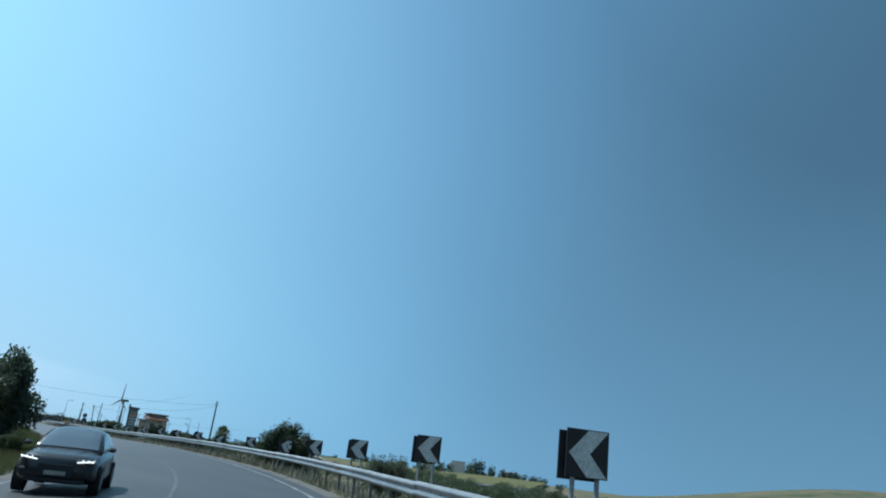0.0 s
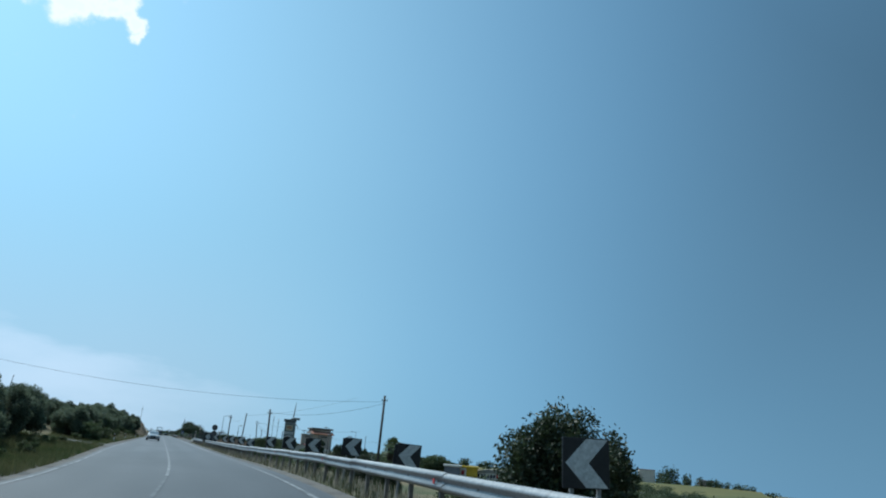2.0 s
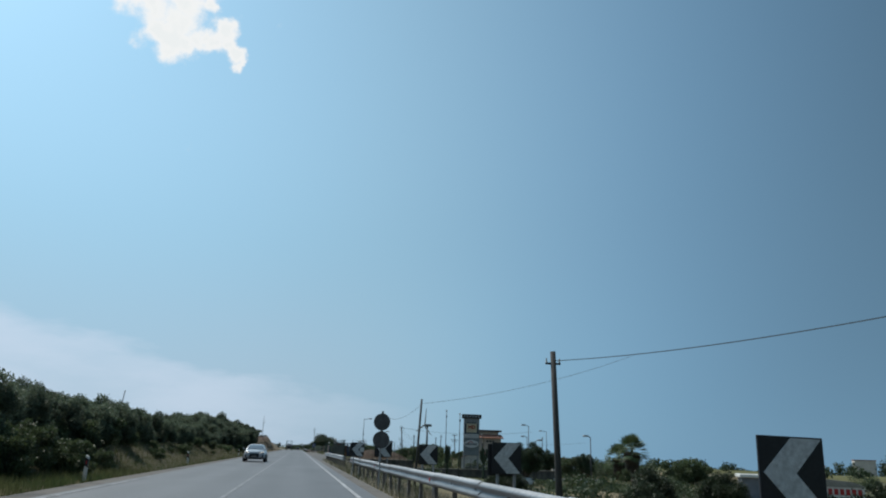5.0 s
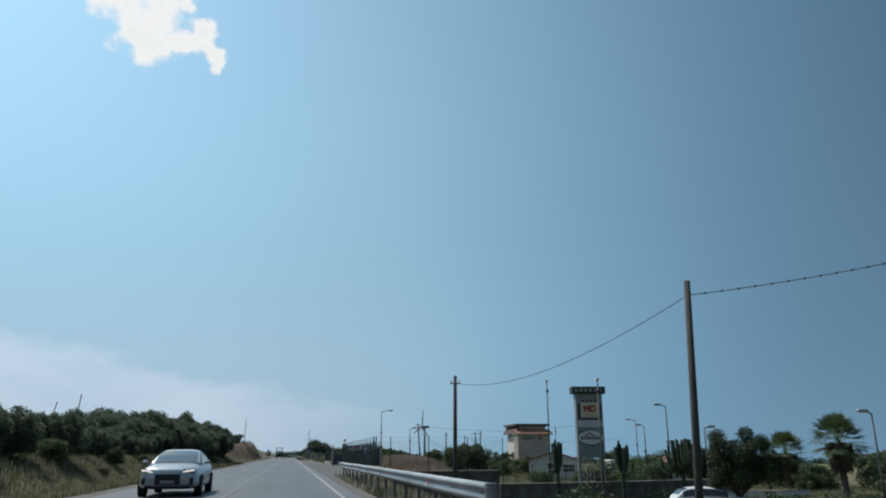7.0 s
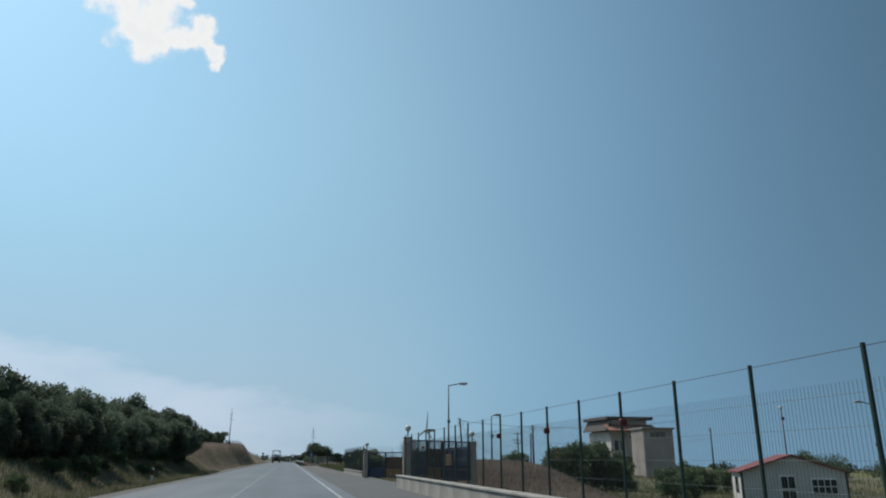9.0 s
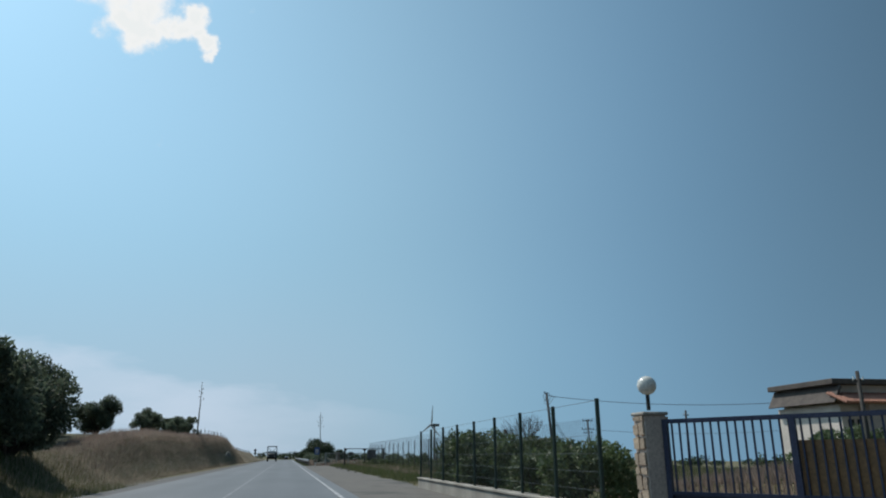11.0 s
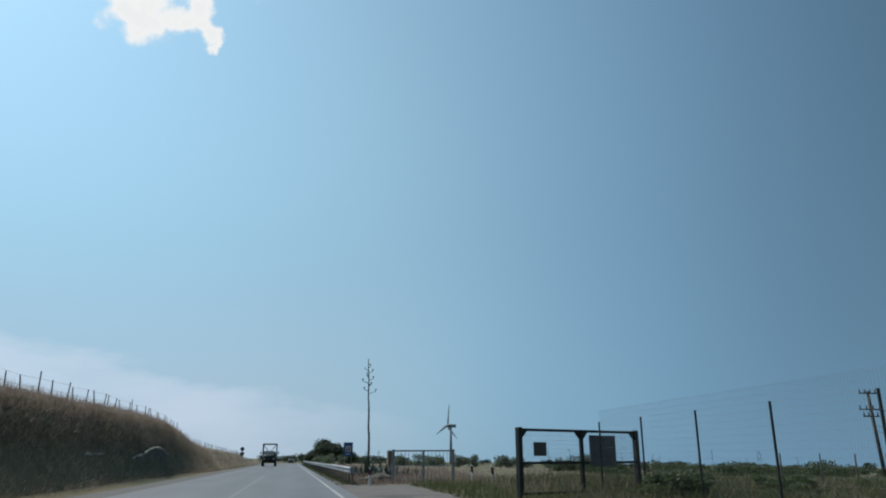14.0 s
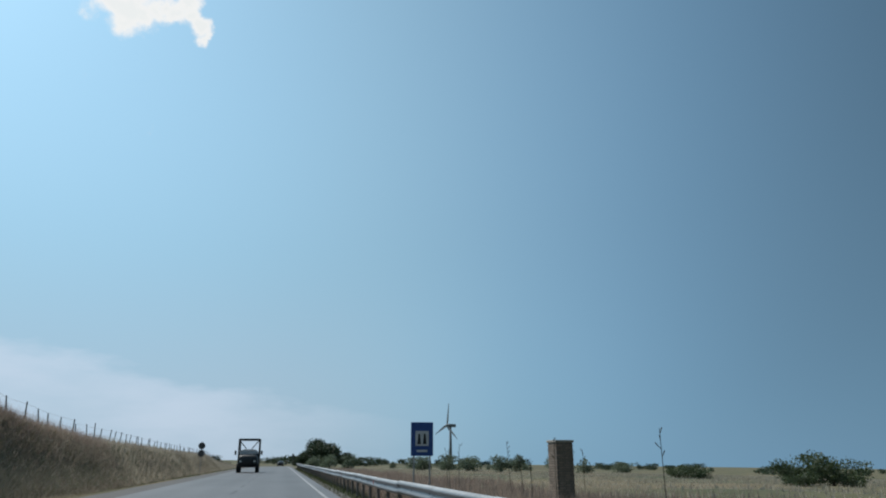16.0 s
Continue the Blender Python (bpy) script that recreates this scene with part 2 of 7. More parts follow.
SIGN_RED = material("sign_red", (0.4, 0.03, 0.03), (0.32, 0.025, 0.025), rough=0.5, scale=4, fine=30, bump=0.03)
DULL_RED = material("dull_red_plastic", (0.16, 0.022, 0.022), (0.12, 0.018, 0.018), rough=0.6, scale=4, fine=30, bump=0.03)
TOTEM = material("totem_panel_grey", (0.22, 0.245, 0.26), (0.18, 0.2, 0.215), rough=0.6, scale=1.5, fine=24, bump=0.05)
CREAM_PANEL = material("cream_panel", (0.55, 0.5, 0.36), (0.5, 0.45, 0.33), rough=0.6, scale=2, fine=24, bump=0.04)
LETTER_RED = material("brick_red_letter", (0.3, 0.055, 0.03), (0.26, 0.05, 0.03), rough=0.6, bump=0)
LETTER_DARK = material("dark_letter", (0.02, 0.025, 0.05), (0.025, 0.03, 0.055), rough=0.6, bump=0)
GREY_BLUE = material("blue_grey_panel", (0.16, 0.18, 0.22), (0.13, 0.15, 0.18), rough=0.6, scale=1.2, fine=20, bump=0.06)
YELLOW = material("yellow_cladding", (0.6, 0.4, 0.03), (0.5, 0.34, 0.03), rough=0.6, scale=1, fine=20, bump=0.1)
PALE_SHED = material("pale_shed_panel", (0.5, 0.49, 0.46), (0.43, 0.42, 0.4), rough=0.7, scale=0.8, fine=24, bump=0.1)
RED_SHEET = material("dark_red_sheet", (0.2, 0.05, 0.045), (0.15, 0.04, 0.036), rough=0.65, scale=1.5, fine=20, bump=0.1)
SHED_WALL = material("shed_panel", (0.4, 0.37, 0.33), (0.34, 0.31, 0.28), rough=0.7, scale=0.8, fine=24, bump=0.1)
CAR_SILVER = material("silver_paint", (0.5, 0.51, 0.53), (0.45, 0.465, 0.485), rough=0.28, metal=0.5, scale=1, fine=60, bump=0.0, spec=0.6)
CAR_WHITE = material("white_car_paint", (0.75, 0.75, 0.74), (0.7, 0.7, 0.69), rough=0.25, scale=1, fine=60, bump=0.0, spec=0.6)
CAR_DARK = material("dark_grey_car_paint", (0.05, 0.047, 0.047), (0.04, 0.038, 0.038), rough=0.25, metal=0.5, scale=1, fine=60, bump=0.0, spec=0.6)
TYRE = material("tyre_rubber", (0.018, 0.018, 0.018), (0.025, 0.025, 0.025), rough=0.9, scale=10, fine=50)
GLASS = glass_material("car_glass")
SCREEN = glass_material("windscreen_glass", (0.1, 0.13, 0.16))
SCREEN.node_tree.nodes["Principled BSDF"].inputs["Metallic"].default_value = 0.5
SCREEN.node_tree.nodes["Principled BSDF"].inputs["Base Color"].default_value = (0.16, 0.18, 0.2, 1)
WINDOW_GLASS = glass_material("window_glass", (0.03, 0.035, 0.04))
GLOBE = material("milky_globe", (0.62, 0.62, 0.58), (0.55, 0.55, 0.5), rough=0.18, scale=2, fine=30, bump=0.0, spec=0.6)
HEADLIGHT = bpy.data.materials.new("headlight")
HEADLIGHT.use_nodes = True
HEADLIGHT.node_tree.nodes["Principled BSDF"].inputs["Emission Color"].default_value = (1, 0.95, 0.85, 1)
HEADLIGHT.node_tree.nodes["Principled BSDF"].inputs["Emission Strength"].default_value = 0.9

# ---- geometry helpers ----
def mesh_from(name, verts, faces, mat):
    me = bpy.data.meshes.new(name)
    me.from_pydata([tuple(map(float, v)) for v in verts], [], [tuple(map(int, q)) for q in faces])
    me.materials.append(mat)
    me.update()
    return me


def finish(name, bm, mat, smooth=False):
    me = bpy.data.meshes.new(name)
    bmesh.ops.recalc_face_normals(bm, faces=bm.faces)
    bm.to_mesh(me)
    bm.free()
    for m in (mat if isinstance(mat, (list, tuple)) else [mat]):
        me.materials.append(m)
    if smooth:
        me.polygons.foreach_set("use_smooth", [True] * len(me.polygons))
    return me


def part(name, bm, mat, parent, label="", smooth=False):
    me = bm if isinstance(bm, bpy.types.Mesh) else finish(name, bm, mat, smooth)
    ob = new(name, me)
    ob.parent = parent
    if label:
        ob["label"] = label
    return ob


def thing(name, m=None, label="", category="", group="", kind=""):
    ob = new(name)
    ob.empty_display_size = 0.2
    if m is not None:
        ob.matrix_world = m
    return tagged(ob, label, category, group, kind)


def box(bm, x0, x1, y0, y1, z0, z1, m=None, bevel=0.0):
    g = bmesh.ops.create_cube(bm, size=1.0)
    t = Matrix.Translation(((x0 + x1) / 2, (y0 + y1) / 2, (z0 + z1) / 2)) @ Matrix.Diagonal((x1 - x0, y1 - y0, z1 - z0, 1))
    bmesh.ops.transform(bm, matrix=(m @ t) if m else t, verts=g["verts"])
    if bevel:
        es = list({e for v in g["verts"] for e in v.link_edges})
        bmesh.ops.bevel(bm, geom=es, offset=bevel, segments=1, affect="EDGES")
    return bm


def rod(bm, p, q, r0, r1=None, n=8, cap=True):
    r1 = r0 if r1 is None else r1
    p, q = Vector(p), Vector(q)
    d = q - p
    turn = d.to_track_quat("Z", "Y").to_matrix().to_4x4()
    g = bmesh.ops.create_cone(bm, cap_ends=cap, segments=n, radius1=r0, radius2=r1, depth=d.length)
    bmesh.ops.transform(bm, matrix=Matrix.Translation((p + q) / 2) @ turn, verts=g["verts"])
    return bm


def ball(bm, c, r, sub=2, squash=(1, 1, 1)):
    g = bmesh.ops.create_icosphere(bm, subdivisions=sub, radius=r)
    bmesh.ops.transform(bm, matrix=Matrix.Translation(c) @ Matrix.Diagonal((*squash, 1)), verts=g["verts"])
    return bm


def prism(bm, outline, y0, y1, m=None):
    """An outline in x and z, drawn out from y0 to y1."""
    a = [bm.verts.new((x, y0, z)) for x, z in outline]
    b = [bm.verts.new((x, y1, z)) for x, z in outline]
    k = len(outline)
    bm.faces.new(a)
    bm.faces.new(list(reversed(b)))
    for i in range(k):
        j = (i + 1) % k
        bm.faces.new((a[j], a[i], b[i], b[j]))
    if m:
        bmesh.ops.transform(bm, matrix=m, verts=a + b)
    return bm


def tube(pts, radii, n=7):
    """One round skin along a line of points."""
    bm = bmesh.new()
    rings = []
    for k, (c, r) in enumerate(zip(pts, radii)):
        d = (pts[min(k + 1, len(pts) - 1)] - pts[max(k - 1, 0)]).normalized()
        u = d.orthogonal().normalized()
        w = d.cross(u)
        rings.append([bm.verts.new(c + (u * math.cos(6.2832 * j / n) + w * math.sin(6.2832 * j / n)) * r) for j in range(n)])
    for a, b in zip(rings, rings[1:]):
        for j in range(n):
            bm.faces.new((a[j], a[(j + 1) % n], b[(j + 1) % n], b[j]))
    bm.faces.new(rings[-1])
    return bm


def N():
    return bmesh.new()


# ---- the road's line ----
BEND_S = [-60, 0, 9, 18, 27, 36, 45, 54, 63, 72, 82]
BEND_A = [40, 21.8, 19.6, 16.6, 13.0, 9.2, 5.9, 3.2, 1.4, 0.4, 0.0]
_s = np.arange(-60, 82.01, 0.5)
_a = np.radians(np.interp(_s, BEND_S, BEND_A))
for _ in range(12):
    _a[1:-1] = (_a[:-2] + 2 * _a[1:-1] + _a[2:]) / 4
_x = np.concatenate([[0], np.cumsum(np.sin(_a[1:]) * 0.5)])
_y = np.concatenate([[0], np.cumsum(np.cos(_a[1:]) * 0.5)])
ROAD_X = np.concatenate([_x - _x[-1], np.zeros(60)])
ROAD_Y = np.concatenate([_y - _y[-1] + 80.0, np.linspace(82, 900, 60)])
ROAD_A = np.concatenate([_a, np.zeros(60)])


def road_height(y):
    """Level, then falling away behind a low crest."""
    y = np.asarray(y, float)
    k = np.clip(y - 445.0, 0, 180)
    return -0.000055 * k * k


CANT_Y = [-40, 15, 30, 40, 60, 72, 85, 95]
CANT_K = [0.03, 0.04, 0.05, 0.055, 0.058, 0.04, 0.01, 0.0]


def cant(y, off):
    """The road tilts inwards through the bend."""
    return np.interp(y, CANT_Y, CANT_K) * (np.clip(off, -6.5, 5.2) - 1.75)


def on_road(y, off, z=0.0):
    """The place beside the road's centre line, at its station y, off metres to the right."""
    xc, a = np.interp(y, ROAD_Y, ROAD_X), np.interp(y, ROAD_Y, ROAD_A)
    return Vector((xc + off * math.cos(a), y - off * math.sin(a), z + float(road_height(y)) + float(cant(y, off))))


def road_yaw(y):
    return -math.degrees(np.interp(y, ROAD_Y, ROAD_A))


BANK_Y = [-500, 232, 242, 250, 262, 275, 283, 291, 310, 322, 328, 333, 340, 350, 378, 405, 450, 490, 560, 5000]
BANK_H = [1.1, 1.1, 1.3, 2.2, 2.8, 3.0, 3.15, 3.35, 3.75, 3.85, 3.75, 3.4, 2.75, 2.3, 2.0, 1.85, 1.6, 1.3, 0.6, 0.5]
RIGHT_Y = [-500, 140, 168, 178, 222, 230, 320, 420, 5000]
RIGHT_H = [-2.0, -2.0, -1.7, -1.2, -0.9, 0.1, 0.1, -0.3, -1.0]


def ground_height(x, y):
    x, y = np.asarray(x, float), np.asarray(y, float)
    d = (x - np.interp(y, ROAD_Y, ROAD_X)) * np.cos(np.interp(y, ROAD_Y, ROAD_A))
    hb = np.interp(y, BANK_Y, BANK_H)
    steep = np.clip((y - 104) / 22, 0, 1) * np.clip((470 - y) / 60, 0, 1)
    left_end = 15.0 - 7.2 * steep
    ss = lambda v: v * v * (3 - 2 * v)
    left = hb * ss(np.clip((-d - 5.4) / (left_end - 5.4), 0, 1)) + 0.05 * np.clip(-d - 16, 0, 60)
    hr = np.interp(y, RIGHT_Y, RIGHT_H)
    edge = np.interp(y, [-500, 160, 176, 222, 232, 5000], [5.6, 5.6, 7.9, 7.9, 6.5, 6.5])
    run = np.interp(y, [-500, 160, 176, 222, 232, 5000], [3.4, 3.4, 1.2, 1.2, 2.0, 2.0])
    right = hr * ss(np.clip((d - edge) / run, 0, 1)) - 0.025 * np.clip(d - 18, 0, 280) - 0.017 * np.clip(d - 298, 0, 3500)
    z = np.where(d < 0, left, right) - 0.05 + cant(y, d) * np.clip((24 - np.abs(d)) / 12, 0, 1)
    # a mound behind the gates, a far hillside beside the bend
    z = z + 1.85 * np.exp(-((x - 15.5) / 4.6) ** 4 - ((y - 217.5) / 9.5) ** 4) * np.clip((x - 11.4) / 1.6, 0, 1)
    rr, az = np.hypot(x + 8, y - 5), np.degrees(np.arctan2(x + 8, y - 5))
    z = z + rr * 0.044 * ss(np.clip((az - 45) / 20, 0, 1)) * ss(np.clip((rr - 150) / 350, 0, 1)) * np.clip((2500 - rr) / 1500, 0, 1) * np.clip((140 - az) / 30, 0, 1)
    far = np.clip((-d - 120) / 300, 0, 1)
    z = z * (1 - 0.5 * far) + road_height(y) * np.where(np.abs(d) < 40, 1.0, np.clip((160 - np.abs(d)) / 120, 0.35, 1))
    return z


def gz(x, y):
    return float(ground_height(x, y))

# ---- ground, road, markings ----
def grid_sheet(name, xs, ys, zf, mat, label, category, kind="structure"):
    X, Y = np.meshgrid(xs, ys)
    Z = zf(X, Y)
    v = np.stack([X.ravel(), Y.ravel(), Z.ravel()], 1)
    nx, ny = len(xs), len(ys)
    i = np.arange(nx * ny).reshape(ny, nx)
    q = np.stack([i[:-1, :-1].ravel(), i[:-1, 1:].ravel(), i[1:, 1:].ravel(), i[1:, :-1].ravel()], 1)
    me = mesh_from(name, v, q, mat)
    me.polygons.foreach_set("use_smooth", [True] * len(me.polygons))
    return tagged(new(name, me), label, category, kind=kind)


gx = np.concatenate([-np.geomspace(3800, 26, 26), np.arange(-25, 60.1, 0.8), np.geomspace(62, 3800, 30)])
gy = np.concatenate([-np.geomspace(1500, 62, 10), np.arange(-60, 470.1, 1.6), np.geomspace(473, 4300, 46)])


def sheet_height(X, Y):
    wob = 0.12 * np.sin(X * 0.31 + 1.3) * np.sin(Y * 0.23) + 0.08 * np.sin(X * 0.9 + Y * 0.7)
    d = np.abs((X - np.interp(Y, ROAD_Y, ROAD_X)) * np.cos(np.interp(Y, ROAD_Y, ROAD_A)))
    return ground_height(X, Y) + wob * np.clip((d - 7) / 5, 0, 1) - 0.03


grid_sheet("ground", gx, gy, sheet_height, GROUND, "dry ochre and green farmland soil reaching the horizon", "ground")


def ribbon(name, y0, y1, o0, o1, z, mat, label, category, step=2.0, dash=None, kind="structure", wobble=0.0):
    """A strip along the road between two offsets."""
    ys = np.arange(y0, y1 + 0.01, step)
    v, q = [], []
    rnd = random.Random(int(y0 * 7 + o0 * 13))
    for y in ys:
        w = rnd.uniform(-wobble, wobble)
        v += [on_road(y, o0, z), on_road(y, o1 + w, z)]
    for k in range(len(ys) - 1):
        if dash and (ys[k] - y0) % dash[0] >= dash[1]:
            continue
        q.append((2 * k, 2 * k + 1, 2 * k + 3, 2 * k + 2))
    return tagged(new(name, mesh_from(name, v, q, mat)), label, category, kind=kind)


THIN_PAINT = material("rubbed_road_paint", (0.24, 0.245, 0.25), (0.1, 0.105, 0.11), rough=0.6, scale=1.2, fine=40)
GHOST_PAINT = material("nearly_gone_road_paint", (0.1, 0.105, 0.11), (0.04, 0.044, 0.05), rough=0.6, scale=1.2, fine=40)
TRACK = material("dusty_concrete", (0.14, 0.137, 0.13), (0.095, 0.095, 0.09), rough=0.95, scale=0.8, fine=20, bump=0.4)
FAINT_PAINT = material("faded_road_paint", (0.4, 0.4, 0.4), (0.2, 0.2, 0.2), rough=0.6, scale=1.2, fine=40)
LINES = 0.01


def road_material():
    """Grey asphalt, its tone cut to 0.4 in the bend and rising to full farther along y, with smooth wheel tracks along
    it.
    """
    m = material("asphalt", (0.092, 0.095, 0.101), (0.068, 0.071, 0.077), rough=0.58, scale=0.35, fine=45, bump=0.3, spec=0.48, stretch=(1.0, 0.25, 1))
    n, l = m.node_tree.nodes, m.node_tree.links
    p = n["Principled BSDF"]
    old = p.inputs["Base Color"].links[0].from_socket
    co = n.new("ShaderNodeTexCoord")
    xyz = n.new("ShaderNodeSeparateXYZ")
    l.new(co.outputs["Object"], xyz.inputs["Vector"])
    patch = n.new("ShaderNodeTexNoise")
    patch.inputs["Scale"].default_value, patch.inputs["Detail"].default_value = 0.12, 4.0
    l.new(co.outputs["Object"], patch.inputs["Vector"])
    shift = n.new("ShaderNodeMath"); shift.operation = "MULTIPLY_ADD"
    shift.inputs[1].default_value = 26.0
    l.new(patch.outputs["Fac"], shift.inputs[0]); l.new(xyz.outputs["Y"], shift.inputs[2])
    road_tone = n.new("ShaderNodeMapRange"); road_tone.interpolation_type = "SMOOTHSTEP"
    road_tone.inputs["From Min"].default_value, road_tone.inputs["From Max"].default_value = 48.0, 122.0
    road_tone.inputs["To Min"].default_value, road_tone.inputs["To Max"].default_value = 0.4, 1.0
    l.new(shift.outputs["Value"], road_tone.inputs["Value"])
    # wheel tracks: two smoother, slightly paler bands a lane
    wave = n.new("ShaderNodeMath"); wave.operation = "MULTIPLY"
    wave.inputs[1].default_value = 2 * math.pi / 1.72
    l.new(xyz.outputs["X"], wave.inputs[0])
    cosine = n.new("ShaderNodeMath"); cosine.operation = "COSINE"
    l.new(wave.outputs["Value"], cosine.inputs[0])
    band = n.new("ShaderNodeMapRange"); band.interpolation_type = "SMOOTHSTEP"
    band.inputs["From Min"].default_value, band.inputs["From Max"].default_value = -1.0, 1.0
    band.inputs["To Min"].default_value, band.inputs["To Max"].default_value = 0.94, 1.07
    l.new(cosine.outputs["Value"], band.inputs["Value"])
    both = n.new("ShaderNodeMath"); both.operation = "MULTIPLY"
    l.new(road_tone.outputs["Result"], both.inputs[0]); l.new(band.outputs["Result"], both.inputs[1])
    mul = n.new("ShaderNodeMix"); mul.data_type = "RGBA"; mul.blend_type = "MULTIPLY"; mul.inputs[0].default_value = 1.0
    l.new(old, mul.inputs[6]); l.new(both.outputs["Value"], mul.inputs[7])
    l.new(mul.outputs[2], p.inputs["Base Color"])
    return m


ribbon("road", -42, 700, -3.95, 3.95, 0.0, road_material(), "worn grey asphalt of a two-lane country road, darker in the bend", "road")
ribbon("edge_line_right", -42, 100, 3.38, 3.5, LINES, THIN_PAINT, "rubbed white edge line on the asphalt", "road marking")
ribbon("edge_line_right", 100, 700, 3.38, 3.5, LINES, FAINT_PAINT, "worn white edge line on the asphalt", "road marking")
ribbon("edge_line_left", -42, 120, -3.74, -3.62, LINES, THIN_PAINT, "rubbed white edge line on the asphalt", "road marking")
ribbon("centre_line", -42, 60, -0.05, 0.05, LINES, GHOST_PAINT, "nearly gone white centre line on the asphalt", "road marking")
ribbon("centre_line", 60, 324, -0.05, 0.05, LINES, THIN_PAINT, "thin worn white centre line on the asphalt", "road marking")
ribbon("centre_dashes", 333, 640, -0.06, 0.06, LINES, GHOST_PAINT, "broken white centre line on the asphalt", "road marking", step=1.5, dash=(7.5, 3.0))
ribbon("shoulder_left", -42, 232, -4.7, -3.95, -0.018, GRAVEL, "dusty gravel verge beside the asphalt", "verge")
ribbon("hard_shoulder", 232, 520, -5.5, -3.95, -0.012, OLD_ASPHALT, "dark old asphalt strip along the foot of a bank", "pavement")
ribbon("shoulder_right", -42, 172, 3.95, 4.45, -0.018, GRAVEL, "narrow gravel verge before the crash barrier", "verge")
ribbon("shoulder_far", 303, 520, 3.95, 4.35, -0.018, GRAVEL, "narrow gravel verge before the crash barrier", "verge")
ribbon("forecourt", 166, 226, 3.95, 7.55, -0.010, OLD_ASPHALT, "dark asphalt pull-in before a gated entrance", "pavement")
ribbon("gravel_layby", 226, 304, 3.95, 7.3, -0.014, GRAVEL, "stony gravel layby with scattered rubble", "pavement", wobble=0.4)

me = mesh_from("side_road", [(-3.9, 91, -0.012), (-3.9, 102, -0.012), (-5.4, 100.5, 0.0), (-5.4, 93, 0.0), (-9, 99, 0.3), (-9, 94.5, 0.3)],
               [(0, 1, 2, 3), (3, 2, 4, 5)], TRACK)
tagged(new("side_road", me), "pale concrete mouth of a farm track", "road", kind="structure")


# ---- crash barrier ----
def barrier(y0, y1, off, top, spacing, label):
    g = thing("crash_barrier", label=label, category="crash barrier", group="crash barriers along the road")
    prof = [(0.0, 0.0), (-0.045, -0.02), (-0.08, -0.055), (-0.08, -0.085), (-0.015, -0.135), (-0.015, -0.165), (-0.08, -0.215), (-0.08, -0.245), (-0.045, -0.285), (0.0, -0.305)]
    y = y0
    rnd = random.Random(5)
    while y < y1 - 0.1:
        ye = min(y + 4.0, y1)
        v, q = [], []
        dip = rnd.uniform(-0.012, 0.012)
        sts = np.linspace(y, ye + 0.05, 4)
        for k, s in enumerate(sts):
            for px, pz in prof:
                v.append(on_road(s, off + px + (0.004 if k == 3 else 0), top + pz + dip))
        n = len(prof)
        for k in range(3):
            for j in range(n - 1):
                q.append((k * n + j, k * n + j + 1, (k + 1) * n + j + 1, (k + 1) * n + j))
        me = mesh_from("beam", v, q, GALV)
        me.polygons.foreach_set("use_smooth", [True] * len(me.polygons))
        ob = new("beam", me)
        ob.parent = g
        y = ye
    bm = N()
    box(bm, 0.02, 0.10, -0.05, 0.05, -0.9, top - 0.02)
    box(bm, -0.02, 0.03, -0.05, 0.05, top - 0.26, top - 0.06)
    pm = finish("post", bm, GALV_DULL)
    for s in np.arange(y0 + 0.4, y1, spacing):
        p = on_road(s, off)
        ob = new("post", pm)
        ob.parent = g
        ob.matrix_world = pose(p.x, p.y, p.z, 0, 0, road_yaw(s))
    bm = N()
    rf = finish("reflector", box(bm, -0.1, -0.085, -0.05, 0.05, top - 0.19, top - 0.11), SIGN_RED)
    for s in np.arange(y0 + 4.4, y1, 12):
        p = on_road(s, off)
        ob = new("reflector", rf)
        ob.parent = g
        ob.matrix_world = pose(p.x, p.y, p.z, 0, 0, road_yaw(s))
    for s, sg in ((y0, -1), (y1, 1)):
        p = on_road(s, off)
        bm = N()
        rod(bm, (0.0, sg * 0.05, top - 0.3), (0.0, sg * 0.05, top), 0.09, n=12)
        ob = part("end_piece", bm, GALV, g)
        ob.matrix_world = pose(p.x, p.y, p.z, 0, 0, road_yaw(s))
    return g


barrier(-30, 131.7, 4.75, 0.80, 2.0, "galvanised two-wave steel crash barrier on the outside of the bend")
barrier(138.6, 170.5, 4.75, 0.80, 2.0, "short galvanised two-wave crash barrier before a walled yard")
barrier(303.3, 440, 4.62, 0.78, 2.0, "galvanised two-wave steel crash barrier along the straight")

